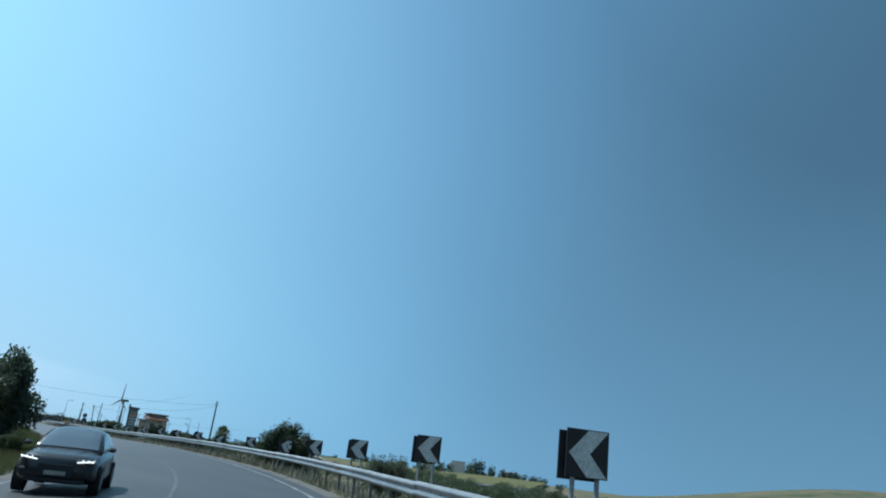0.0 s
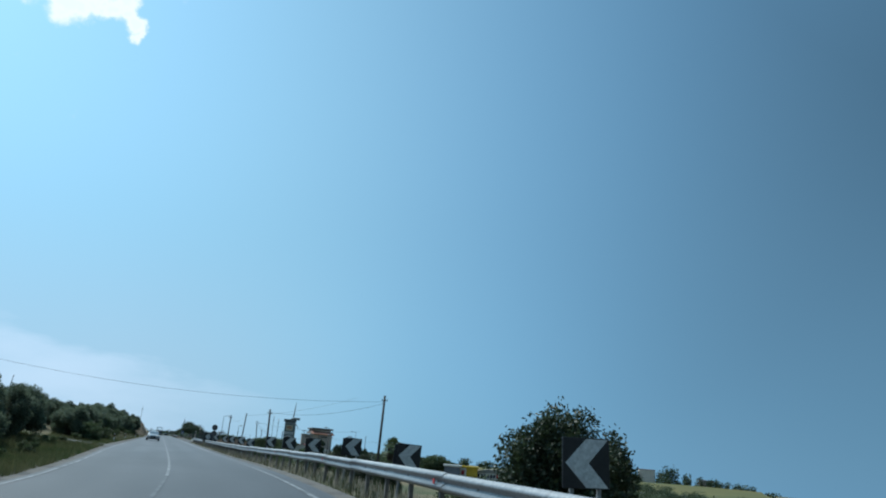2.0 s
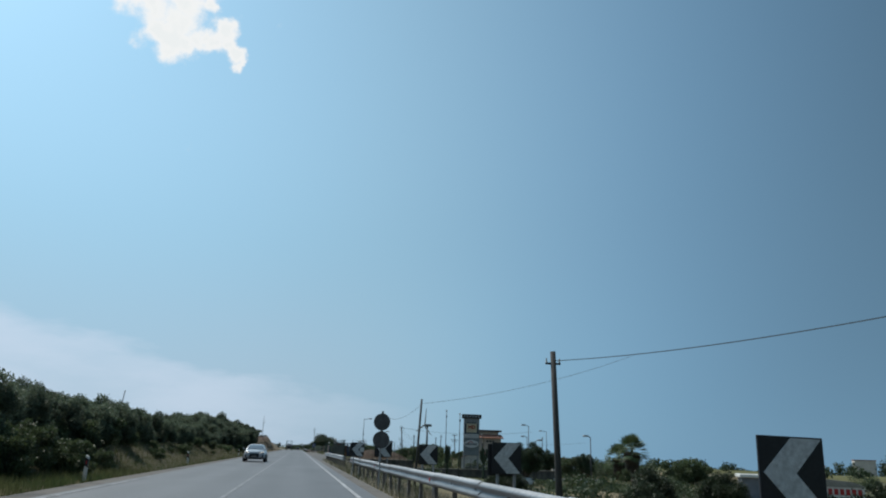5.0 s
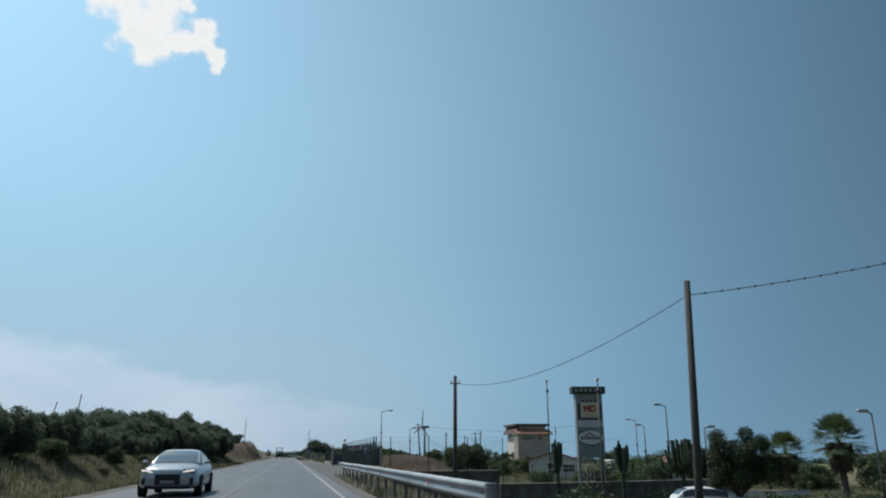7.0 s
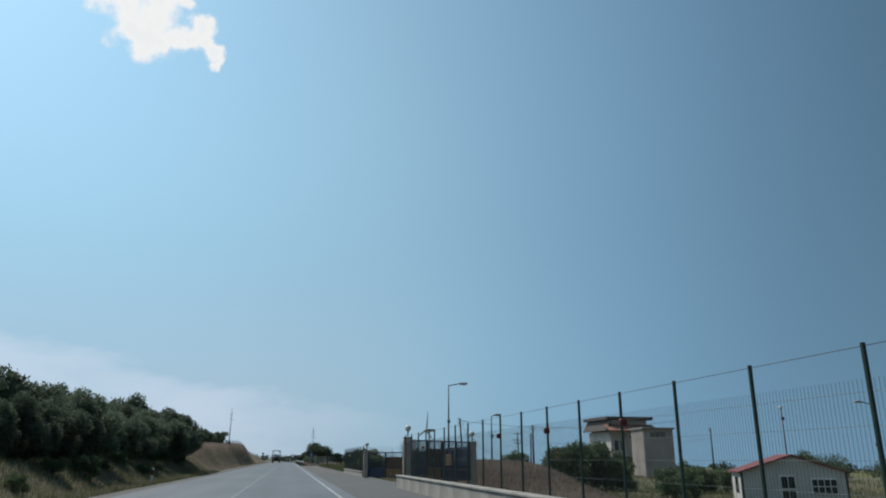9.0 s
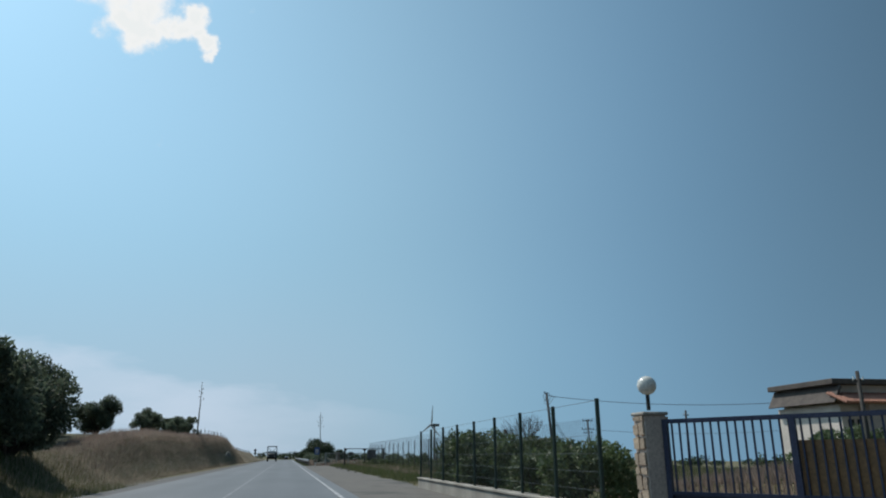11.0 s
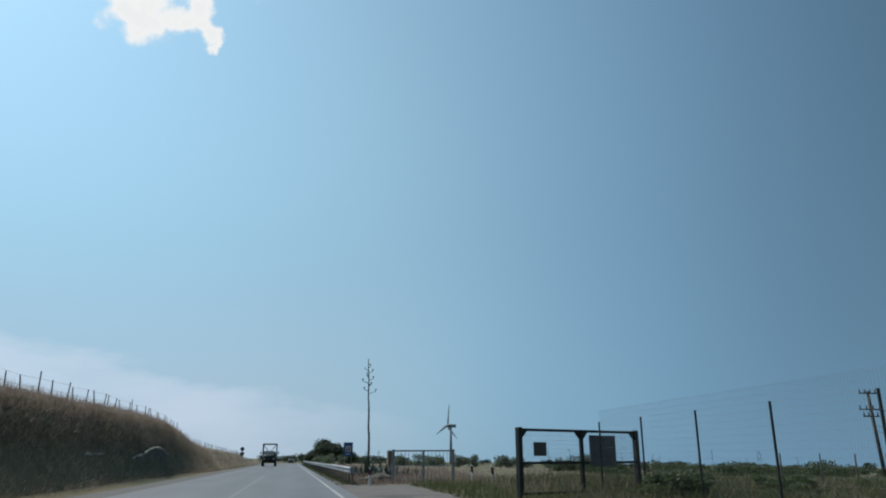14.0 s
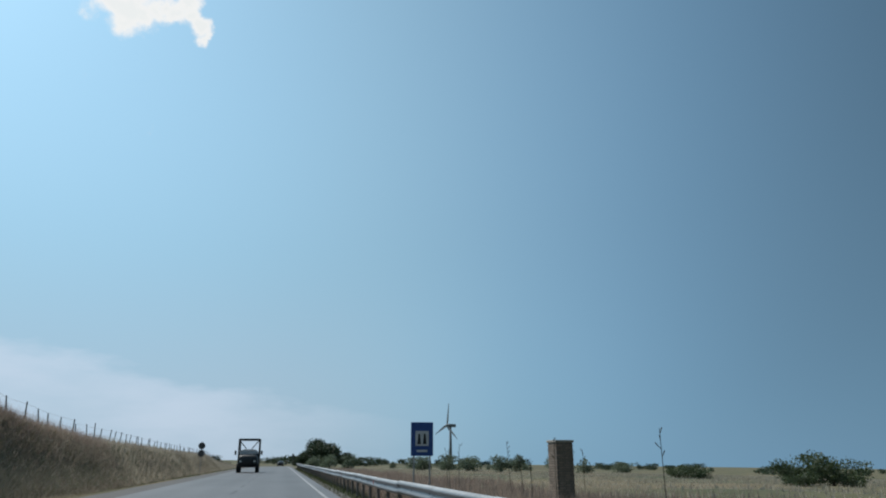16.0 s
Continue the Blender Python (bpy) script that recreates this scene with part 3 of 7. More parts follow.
# ---- chevron signs ----
def chevron_sign(x, y, top, yaw=0.0, lean=0.0, back=True, patch=False, size=0.55):
    z = gz(x, y)
    g = thing("chevron_sign", pose(x, y, z, 0, lean, road_yaw(y) + yaw),
              "black chevron sign with a grey-white arrow" + (" and a pale sticker" if patch else " on two posts"),
              "road sign", "chevron signs round the bend")
    t, h = top - z, size / 2
    bm = N()
    box(bm, -h, h, -0.012, 0.012, t - size, t, bevel=0.004)
    board = part("board", bm, SIGN_BLACK, g)
    arrow = [(-0.88, 0.0), (0.0, 1.0), (0.94, 1.0), (0.1, 0.0), (0.94, -1.0), (0.0, -1.0)]
    bm = N()
    vs = [bm.verts.new((x * h, -0.017, t - h + zz * (h - 0.012))) for x, zz in arrow]
    bm.faces.new((vs[0], vs[3], vs[2], vs[1]))
    bm.faces.new((vs[0], vs[5], vs[4], vs[3]))
    r = bmesh.ops.extrude_face_region(bm, geom=bm.faces[:])
    bmesh.ops.translate(bm, vec=(0, 0.004, 0), verts=[e for e in r["geom"] if isinstance(e, bmesh.types.BMVert)])
    part("arrow", bm, SIGN_WHITE, board, "grey-white reflective arrow")
    if patch:
        part("sticker", box(N(), 0.36 * h, h * 0.98, -0.021, -0.017, t - 1.35 * h, t - 0.68 * h), WHITE, board, "pale square sticker")
    for x in (-0.16, 0.16):
        part("post", rod(N(), (x, 0.035, -0.4), (x, 0.035, t - 0.06), 0.03), GREY_PAINT, g)
    for zz in (t - 0.12, t - 0.48):
        part("clamp", box(N(), -0.2, 0.2, 0.012, 0.03, zz - 0.02, zz + 0.02), GALV, g)
    if back:
        part("rear_board", box(N(), -h - 0.06, h - 0.06, 0.07, 0.09, t - size - 0.03, t - 0.03, bevel=0.004), SIGN_BLACK, g, "plain dark board facing the other way")
    return g


CHEVRONS = [(-4.4, 6.19, 1.88, 4, 0, True, False), (-2.05, 13.27, 1.85, 2, 0, True, False), (-0.12, 20.29, 1.73, -2, 1, True, False), (1.61, 27.35, 1.65, 3, 0, False, False),
            (2.93, 34.19, 1.57, 6, 8, True, True), (3.95, 41.69, 1.55, -6, -2, False, False), (4.72, 50.5, 1.43, -4, 2, True, False), (5.18, 57.63, 1.56, 0, 2, True, False),
            (5.24, 64.11, 1.51, 2, 0, True, False), (5.48, 71.8, 1.54, 3, 2, True, False), (5.59, 79.57, 1.52, 0, 2, False, False), (5.31, 87.03, 1.34, 2, 0, False, False),
            (5.45, 95.2, 1.45, -3, 1, False, False), (5.45, 103.0, 1.45, 2, 0, True, False), (5.45, 111.0, 1.44, 0, -1, False, False), (5.02, 118.9, 1.62, 2, 2, True, False, 0.62),
            (4.56, 126.2, 1.56, 0, 2, True, True, 0.63)]
for row in CHEVRONS:
    chevron_sign(*row)


# ---- round signs on poles ----
def round_signs(y, off, tops, r, faces, label):
    p = on_road(y, off)
    z = gz(p.x, p.y)
    g = thing("round_road_sign", pose(p.x, p.y, z), label, "road sign")
    part("pole", rod(N(), (0, 0.03, -0.3), (0, 0.03, tops[0] - z + 0.05), 0.03), GREY_PAINT, g)
    for t, f in zip(tops, faces):
        c = t - z - r
        d = part("disc", rod(N(), (0, -0.012, c), (0, 0.0, c), r, n=28), SIGN_GREY if f == "back" else SIGN_RED, g)
        if f != "back":
            part("face", rod(N(), (0, -0.018, c), (0, -0.011, c), r * 0.74, n=28), SIGN_WHITE, d, "white centre")
    return g


round_signs(116.2, 4.62, (2.52, 1.9), 0.3, ("back", "back"), "two grey round sign backs on one pole")
round_signs(378.5, -5.15, (2.85, 2.2), 0.3, ("back", "back"), "two dark round sign backs on one pole by the bank")
round_signs(530, 5.2, (3.2, 2.5), 0.32, ("back", "back"), "two dark round signs on one pole far down the road")

# ---- blue sign ----
g = thing("blue_sign", pose(6.95, 336.8, gz(6.95, 336.8), 0, 0, -3), "tall blue road sign with a white square, on two thin posts", "road sign")
zt = 2.62 - gz(6.95, 336.8)
b = part("board", box(N(), -0.42, 0.42, -0.015, 0.015, zt - 1.22, zt, bevel=0.01), SIGN_BLUE, g)
part("white_square", box(N(), -0.25, 0.25, -0.021, -0.016, zt - 0.86, zt - 0.32), SIGN_WHITE, b)
for x in (-0.11, 0.1):
    part("dark_shape", prism(N(), [(x - 0.07, zt - 0.8), (x + 0.07, zt - 0.8), (x + 0.03, zt - 0.42), (x - 0.03, zt - 0.42)], -0.026, -0.022), SIGN_BLACK, b)
part("white_bar", box(N(), -0.2, 0.2, -0.021, -0.016, zt - 1.08, zt - 1.0), SIGN_WHITE, b)
for x in (-0.3, 0.3):
    part("post", rod(N(), (x, 0.04, -0.3), (x, 0.04, zt - 0.1), 0.03), GREY_PAINT, g)


# ---- marker posts ----
def marker(x, y, h=0.85, lean=0.0):
    z = gz(x, y)
    g = thing("marker_post", pose(x, y, z, 0, lean, 0), "white plastic roadside marker post with a black band", "marker post", "marker posts at the roadside")
    part("shaft", prism(N(), [(-0.05, -0.1), (0.05, -0.1), (0.05, h - 0.06), (-0.05, h)], -0.04, 0.04), WHITE, g)
    part("band", prism(N(), [(-0.052, h - 0.34), (0.052, h - 0.4), (0.052, h - 0.14), (-0.052, h - 0.08)], -0.042, 0.042), SIGN_BLACK, g)
    part("reflector", box(N(), -0.02, 0.02, -0.047, -0.043, h - 0.3, h - 0.18), SIGN_RED, g)


for mx, my, ml in ((5.4, 302.6, 0), (10.0, 298.2, 1), (10.3, 302.8, -2), (-4.9, 206, 3), (-4.9, 178, 0), (-4.9, 138, -2), (-5.0, 116, 0)):
    marker(mx, my, 0.85, ml)


# ---- poles, lamps, wires ----
def wood_pole(x, y, top, lean=(0, 0), r=0.11, mat=WOOD, label="weathered wooden utility pole with a small bracket", insulators=True, name="utility_pole"):
    z = gz(x, y)
    g = thing(name, pose(x, y, z), label, "utility pole", "utility poles beside the road")
    h = top - z
    part("pole", rod(N(), (-lean[0], -lean[1], -0.5), (0, 0, h), r * 1.15, r * 0.8, n=10), mat, g, smooth=True)
    if insulators:
        part("bracket", box(N(), -0.25, 0.25, -0.03, 0.03, h - 0.42, h - 0.36), DARK_STEEL, g)
        for x_ in (-0.22, 0.22):
            part("insulator", rod(N(), (x_, 0, h - 0.36), (x_, 0, h - 0.22), 0.035, 0.02), GLOBE, g)
    return g


wood_pole(15.9, 91.3, 5.62, (0.1, 0), insulators=True, label="thin dark weathered wooden utility pole with a bracket")
wood_pole(9.6, 112.0, 4.5, (-0.25, 0))
wood_pole(10.3, 141.9, 4.9, (0.35, 0), r=0.085, insulators=False, label="leaning weathered wooden utility pole with cables at its top")
wood_pole(10.0, 164.0, 5.1, (0.05, 0))
g = wood_pole(27.8, 278.0, 7.3, (-0.6, 0), r=0.15, mat=GREY_POLE, label="leaning grey concrete utility pole with drooping cables", insulators=False)
h = 7.3 - gz(27.8, 278.0)
part("top_bracket", box(N(), -0.2, 0.26, -0.05, 0.05, h - 0.06, h + 0.02, bevel=0.01), DARK_STEEL, g)
for x, z in ((-0.2, 0.08), (-0.16, -0.75), (0.3, -0.22), (0.55, -0.3), (0.9, -0.38)):
    part("insulator", ball(N(), (x, 0, h + z), 0.075, 1, (1.2, 1, 0.9)), DARK_STEEL, g)
for a, b in (((-0.2, 0.05), (-0.2, -0.75)), ((0.55, -0.3), (0.14, -1.0)), ((0.9, -0.38), (0.2, -1.2)), ((-0.18, -0.75), (-0.12, -1.15))):
    mid = ((a[0] + b[0]) / 2 + (-0.18 if a[0] < 0 else -0.1), (a[1] + b[1]) / 2 - 0.12)
    part("jumper", tube([Vector((u, 0, h + v)) for u, v in (a, ((a[0] + mid[0]) / 2 - 0.03, (a[1] + mid[1]) / 2), mid, b)], [0.022] * 4, 5), WIRE, g)
wood_pole(34.0, 262.0, 4.6, (0.1, 0), r=0.1)
g = wood_pole(51.7, 323.4, 6.8, (-0.4, 0), r=0.15, label="tarred wooden pole with two crossarms and insulators", insulators=False)
h = 6.8 - gz(51.7, 323.4)
for zz, w in ((h - 0.2, 0.9), (h - 1.6, 1.1), (h - 2.2, 0.8)):
    part("crossarm", box(N(), -w, w, -0.05, 0.05, zz - 0.05, zz + 0.05), DARK_STEEL, g)
    for x in np.linspace(-w + 0.1, w - 0.1, 4):
        part("insulator", rod(N(), (x, 0, zz + 0.05), (x, 0, zz + 0.35), 0.06, 0.04), DARK_STEEL, g)
for px, py, pt_, tl in ((-57.3, 350, 18.0, 1.2), (-64, 352, 16.0, 2.0), (30, 235, 4.6, 0.2), (24, 232, 4.3, 0.0), (60, 260, 5.5, 0)):
    wood_pole(px, py, pt_, (tl, 0), r=0.09 if px > 0 else 0.16)


def cable(name, p, q, sag, r=0.012, beads=0, label="dark overhead cable hanging between poles"):
    p, q = Vector(p), Vector(q)
    n = 40
    pts = [p.lerp(q, k / n) - Vector((0, 0, sag * 4 * (k / n) * (1 - k / n))) for k in range(n + 1)]
    side = (q - p).cross(Vector((0, 0, 1))).normalized()
    v, f = [], []
    for c in pts:
        v += [c + (side * math.cos(2.094 * j) + Vector((0, 0, 1)) * math.sin(2.094 * j)) * r for j in range(3)]
    for k in range(n):
        f += [(3 * k + j, 3 * k + (j + 1) % 3, 3 * k + 3 + (j + 1) % 3, 3 * k + 3 + j) for j in range(3)]
    ob = tagged(new(name, mesh_from(name, v, f, WIRE)), label, "cable", "overhead cables")
    if beads:
        tie = finish("tie", ball(N(), (0, 0, 0), 0.03, 1), DARK_STEEL)
        for k in range(1, beads):
            f = k / beads
            t = new("tie", tie)
            t.parent = ob
            t.location = p.lerp(q, f) - Vector((0, 0, sag * 4 * f * (1 - f)))
    return ob


cable("overhead_cable", (15.9, 91.3, 5.12), (-30, 100, 8.9), 2.05, 0.011)
cable("overhead_cable", (15.9, 91.3, 5.0), (9.6, 112, 4.2), 0.55, 0.014)
cable("overhead_cable", (10.3, 141.9, 4.58), (10.0, 164, 4.75), 0.75, 0.014)
cable("overhead_cable", (10.3, 141.9, 4.58), (26, 140, 8.7), 0.5, 0.012, beads=40, label="dark overhead cable with small ties along it")
cable("overhead_cable", (27.8, 278, 7.0), (60, 268, 6.9), 1.1, 0.03, beads=30)
for k in range(2):
    cable("overhead_cable", (27.6 + 0.1 * k, 278, 6.9 - 0.7 * k), (51.7, 323.4, 4.0 - 0.5 * k), 3.1 - 0.2 * k, 0.028, label="slack cable drooping between two poles")
cable("overhead_cable", (51.7, 323.4, 5.2), (95, 318, 5.6), 1.0, 0.03)


def street_lamp(x, y, top, heading, arm=0.9, label="tall grey street lamp with one curved arm"):
    z = gz(x, y)
    g = thing("street_lamp", pose(x, y, z, 0, 0, heading), label, "street lamp", "street lamps in the yards")
    h = top - z
    part("pole", rod(N(), (0, 0, -0.3), (0, 0, h), 0.075, 0.04, n=10), POLE_GREY, g, smooth=True)
    part("arm", rod(N(), (0, 0, h - 0.05), (arm, 0, h + 0.12), 0.035), POLE_GREY, g)
    hd = N()
    box(hd, arm - 0.1, arm + 0.5, -0.13, 0.13, h + 0.05, h + 0.19, bevel=0.05)
    head = part("lamp_head", hd, GREY_PAINT, g)
    part("lens", box(N(), arm + 0.02, arm + 0.4, -0.1, 0.1, h + 0.02, h + 0.055), GLOBE, head)
    part("box", box(N(), -0.09, 0.09, -0.12, 0.0, h * 0.55, h * 0.55 + 0.22), DARK_STEEL, g)
    return g


street_lamp(12.75, 217.5, 6.35, 0)
street_lamp(16.9, 221.0, 4.4, 20, 0.4)
street_lamp(30.9, 180.6, 4.85, 180, 0.5)
street_lamp(33.6, 189.7, 3.65, 180, 0.4)
street_lamp(45, 214, 5.3, 180)
street_lamp(30.6, 159.5, 3.15, 180, 0.3)
street_lamp(29.2, 172.6, 2.85, 0, 0.3)


def camera_mast(x, y, top, heads=1):
    z = gz(x, y)
    g = thing("security_mast", pose(x, y, z), "slim grey steel mast with a small white floodlight on top", "mast", "slim masts in the yard")
    h = top - z
    part("pole", rod(N(), (0, 0, -0.3), (0, 0, h), 0.055, 0.035, n=10), POLE_GREY, g, smooth=True)
    part("floodlight", box(N(), -0.11, 0.09, -0.08, 0.08, h - 0.04, h + 0.1, bevel=0.03), WHITE, g)
    part("junction_box", box(N(), -0.07, 0.07, -0.12, 0.0, h - 0.75, h - 0.55), DARK_STEEL, g)
    return g


camera_mast(18.7, 174.2, 5.95)
camera_mast(18.3, 165.0, 5.15)
camera_mast(31.1, 206.0, 4.25)

# ---- wind turbine ----
def turbine(x, y, hub, spin, r=23.0):
    z = gz(x, y)
    g = thing("wind_turbine", pose(x, y, z, 0, 0, -66), "white wind turbine at rest, coloured backlit grey, on the far plain", "wind turbine")
    h = hub - z
    # TOTEM grey puts the backlit shade of a white turbine into its colour
    part("tower", rod(N(), (0, 0, -2), (0, 0, h), 1.7, 1.0, n=16), TOTEM, g, smooth=True)
    nac = part("nacelle", box(N(), -1.5, 1.5, -3.0, 6.0, h - 1.5, h + 1.5, bevel=0.5), TOTEM, g)
    part("hub", ball(N(), (0, -4.0, h), 1.6, 2), TOTEM, g, smooth=True)
    for k in range(3):
        a = radians(spin + 120 * k)
        ax, az = math.sin(a), math.cos(a)
        bm = N()
        outline = [(0.0, -0.9), (r * 0.2, -1.7), (r, -0.25), (r, 0.1), (r * 0.2, 0.8), (0, 0.7)]
        prism(bm, outline, -0.2, 0.2, Matrix.Translation((0, -4.2, h)) @ Matrix.Rotation(a - radians(90), 4, "Y"))
        part("blade", bm, TOTEM, g)
    return g


turbine(160.4, 996, 33.1, 8, 21.0)

# ---- sign tower ----
def text_mesh(body, size, mat, parent, m, name="lettering", label=""):
    cu = bpy.data.curves.new(name, "FONT")
    cu.body, cu.size, cu.align_x, cu.align_y, cu.extrude = body, size, "CENTER", "CENTER", 0.012
    cu.bevel_depth = 0.028
    tmp = bpy.data.objects.new(name, cu)
    scene.collection.objects.link(tmp)
    me = bpy.data.meshes.new_from_object(tmp.evaluated_get(bpy.context.evaluated_depsgraph_get()))
    bpy.data.objects.remove(tmp)
    me.materials.clear()
    me.materials.append(mat)
    ob = new(name, me)
    ob.parent = parent
    ob.matrix_basis = m
    if label:
        ob["label"] = label
    return ob


TZ = gz(22, 174.7)
g = thing("sign_tower", pose(21.95, 175.0, TZ, 0, 0, -8), "tall grey advertising tower with cream panel, oval board, dark cap", "sign tower")
H = 5.7 - TZ
for x in (-0.82, 0.82):
    part("leg", box(N(), x - 0.09, x + 0.09, -0.09, 0.09, -0.3, 1.0 - TZ), GREY_PAINT, g)
body = part("body", box(N(), -0.93, 0.93, -0.28, 0.28, 0.95 - TZ, H - 0.45, bevel=0.02), TOTEM, g)
cap = part("cap", box(N(), -1.16, 1.16, -0.42, 0.42, H - 0.48, H, bevel=0.03), DARK_STEEL, g, "dark overhanging cap")
for k in range(6):
    part("cap_bar", box(N(), -1.0 + 0.34 * k, -0.78 + 0.34 * k, -0.44, -0.425, H - 0.36, H - 0.14), TOTEM, cap)
pz = H - 1.58
pan = part("panel", box(N(), -0.62, 0.62, -0.33, -0.285, pz - 0.5, pz + 0.5), CREAM_PANEL, body, "cream poster panel")
for sx in (-1, 1):
    part("side_strip", box(N(), sx * 0.72 - 0.06, sx * 0.72 + 0.06, -0.32, -0.285, pz - 0.68, pz + 0.45), LETTER_DARK, body)
for zz in (pz + 0.59, pz - 0.59):
    for k in range(4):
        part("dark_tile", box(N(), -0.5 + k * 0.28, -0.34 + k * 0.28, -0.32, -0.285, zz - 0.06, zz + 0.06), LETTER_DARK, body)
text_mesh("MD", 0.56, LETTER_RED, pan, pose(0, -0.335, pz + 0.06, 90, 0, 0), "lettering", "brick-red letters")
part("writing_bar", box(N(), -0.4, 0.4, -0.34, -0.331, pz - 0.33, pz - 0.3), LETTER_RED, pan)
strip = part("white_strip", box(N(), -0.85, 0.85, -0.32, -0.285, pz - 1.14, pz - 0.72), SIGN_WHITE, body)
for k in range(2):
    part("writing_bar", box(N(), -0.7, 0.7, -0.327, -0.321, pz - 0.88 - 0.16 * k, pz - 0.84 - 0.16 * k), TOTEM, strip)
bm = N()
rod(bm, (0, -0.34, 0), (0, -0.28, 0), 1.0, n=40)
bmesh.ops.transform(bm, matrix=Matrix.Translation((0, 0, pz - 1.84)) @ Matrix.Diagonal((0.88, 1, 0.46, 1)), verts=bm.verts)
oval = part("oval_board", bm, SIGN_WHITE, body, "white oval board")
bm = N()
rod(bm, (0, -0.31, 0), (0, -0.27, 0), 1.06, n=40)
bmesh.ops.transform(bm, matrix=Matrix.Translation((0, 0, pz - 1.84)) @ Matrix.Diagonal((0.88, 1, 0.48, 1)), verts=bm.verts)
part("oval_rim", bm, LETTER_DARK, body)
part("roof_mark", prism(N(), [(-0.45, pz - 1.74), (-0.3, pz - 1.74), (-0.1, pz - 1.58), (0.12, pz - 1.74), (0.27, pz - 1.74), (-0.1, pz - 1.48)], -0.35, -0.341), LETTER_RED, oval)
for k in range(8):
    part("writing_bar", box(N(), -0.72 + k * 0.18, -0.6 + k * 0.18, -0.35, -0.341, pz - 1.98, pz - 1.78), LETTER_DARK, oval)
for k in range(6):
    part("lower_post", box(N(), -0.6 + 0.24 * k, -0.56 + 0.24 * k, -0.03, 0.03, -0.2, 0.95 - TZ), GREY_PAINT, g)
for f in (0.2, 0.5, 0.85):
    part("lower_rail", box(N(), -0.75, 0.75, -0.05, -0.031, f * (0.9 - TZ), f * (0.9 - TZ) + 0.06), GREY_PAINT, g)


# ---- tiled villa ----
def tile_slope(name, x0, x1, y0, y1, z0, z1, parent, n):
    """Rows of rounded roof tiles going up from y0, z0 to y1, z1."""
    bm = N()
    w = (x1 - x0) / n
    for k in range(n):
        c = x0 + (k + 0.5) * w
        rod(bm, (c, y0, z0), (c, y1, z1), w * 0.5, w * 0.42, n=8)
    return part(name, bm, TERRACOTTA, parent, "terracotta roof tiles")


HZ = -2.1
g = thing("villa", pose(44.7, 254.0, HZ, 0, 0, 0), "beige plastered villa with terracotta tile skirt and dark roof edge", "house")
T_ = 6.5 - HZ
part("wall", box(N(), -2.7, 2.9, 0, 7, -0.3, T_ - 1.9), CREAM, g)
part("stair_tower", box(N(), -1.1, 2.9, -1.1, 0.05, -0.3, T_ - 1.75), PLASTER, g, "beige plaster stair tower")
part("attic", box(N(), -2.5, 2.7, 0.5, 6.5, T_ - 1.9, T_ - 0.4), CREAM, g)
part("roof_slab", box(N(), -3.2, 3.3, -0.2, 7.4, T_ - 0.42, T_, bevel=0.04), ROOF_DARK, g)
tile_slope("tile_skirt", -3.4, 3.4, -1.5, 0.4, T_ - 1.85, T_ - 1.05, g, 26)
bm = N()
prism(bm, [(-3.4, T_ - 1.75), (-3.3, T_ - 1.8), (-2.5, T_ - 0.6), (-2.65, T_ - 0.45)], -0.3, 7.3)
part("gable_eave", bm, ROOF_DARK, g)
for x in (0.3, 1.0, 1.7):
    w = part("window", box(N(), x - 0.9, x - 0.4, -1.14, -1.09, T_ - 2.75, T_ - 2.35), DARK_STEEL, g)
    part("pane", box(N(), x - 0.85, x - 0.45, -1.16, -1.141, T_ - 2.71, T_ - 2.39), WINDOW_GLASS, w)
for x in (-2.2, -1.4):
    w = part("window", box(N(), x, x + 0.5, -0.05, 0.02, T_ - 4.2, T_ - 3.0), DARK_STEEL, g)
    part("pane", box(N(), x + 0.05, x + 0.45, -0.07, -0.051, T_ - 4.15, T_ - 3.05), WINDOW_GLASS, w)

# ---- vent hut ----
g = thing("vent_hut", pose(36.1, 232.0, -2.0, 0, 0, -6), "slim beige plaster utility hut with vent slots under a flat lid", "hut")
part("wall", box(N(), -1.45, 1.45, -1.6, 1.6, -0.3, 5.95), PLASTER, g)
part("lid", box(N(), -1.62, 1.62, -1.78, 1.78, 5.95, 6.1, bevel=0.02), CONCRETE, g)
for k in range(3):
    v = part("vent", box(N(), -0.75 + 0.5 * k, -0.35 + 0.5 * k, -1.64, -1.59, 5.25, 5.65), DARK_STEEL, g)
    for j in range(4):
        part("slat", box(N(), -0.73 + 0.5 * k, -0.37 + 0.5 * k, -1.66, -1.641, 5.29 + 0.09 * j, 5.33 + 0.09 * j), PLASTER, v)
for k in range(16):
    part("rib", box(N(), -1.47, -1.452, -1.55 + 0.2 * k, -1.43 + 0.2 * k, 0.0, 5.9), PLASTER, g)

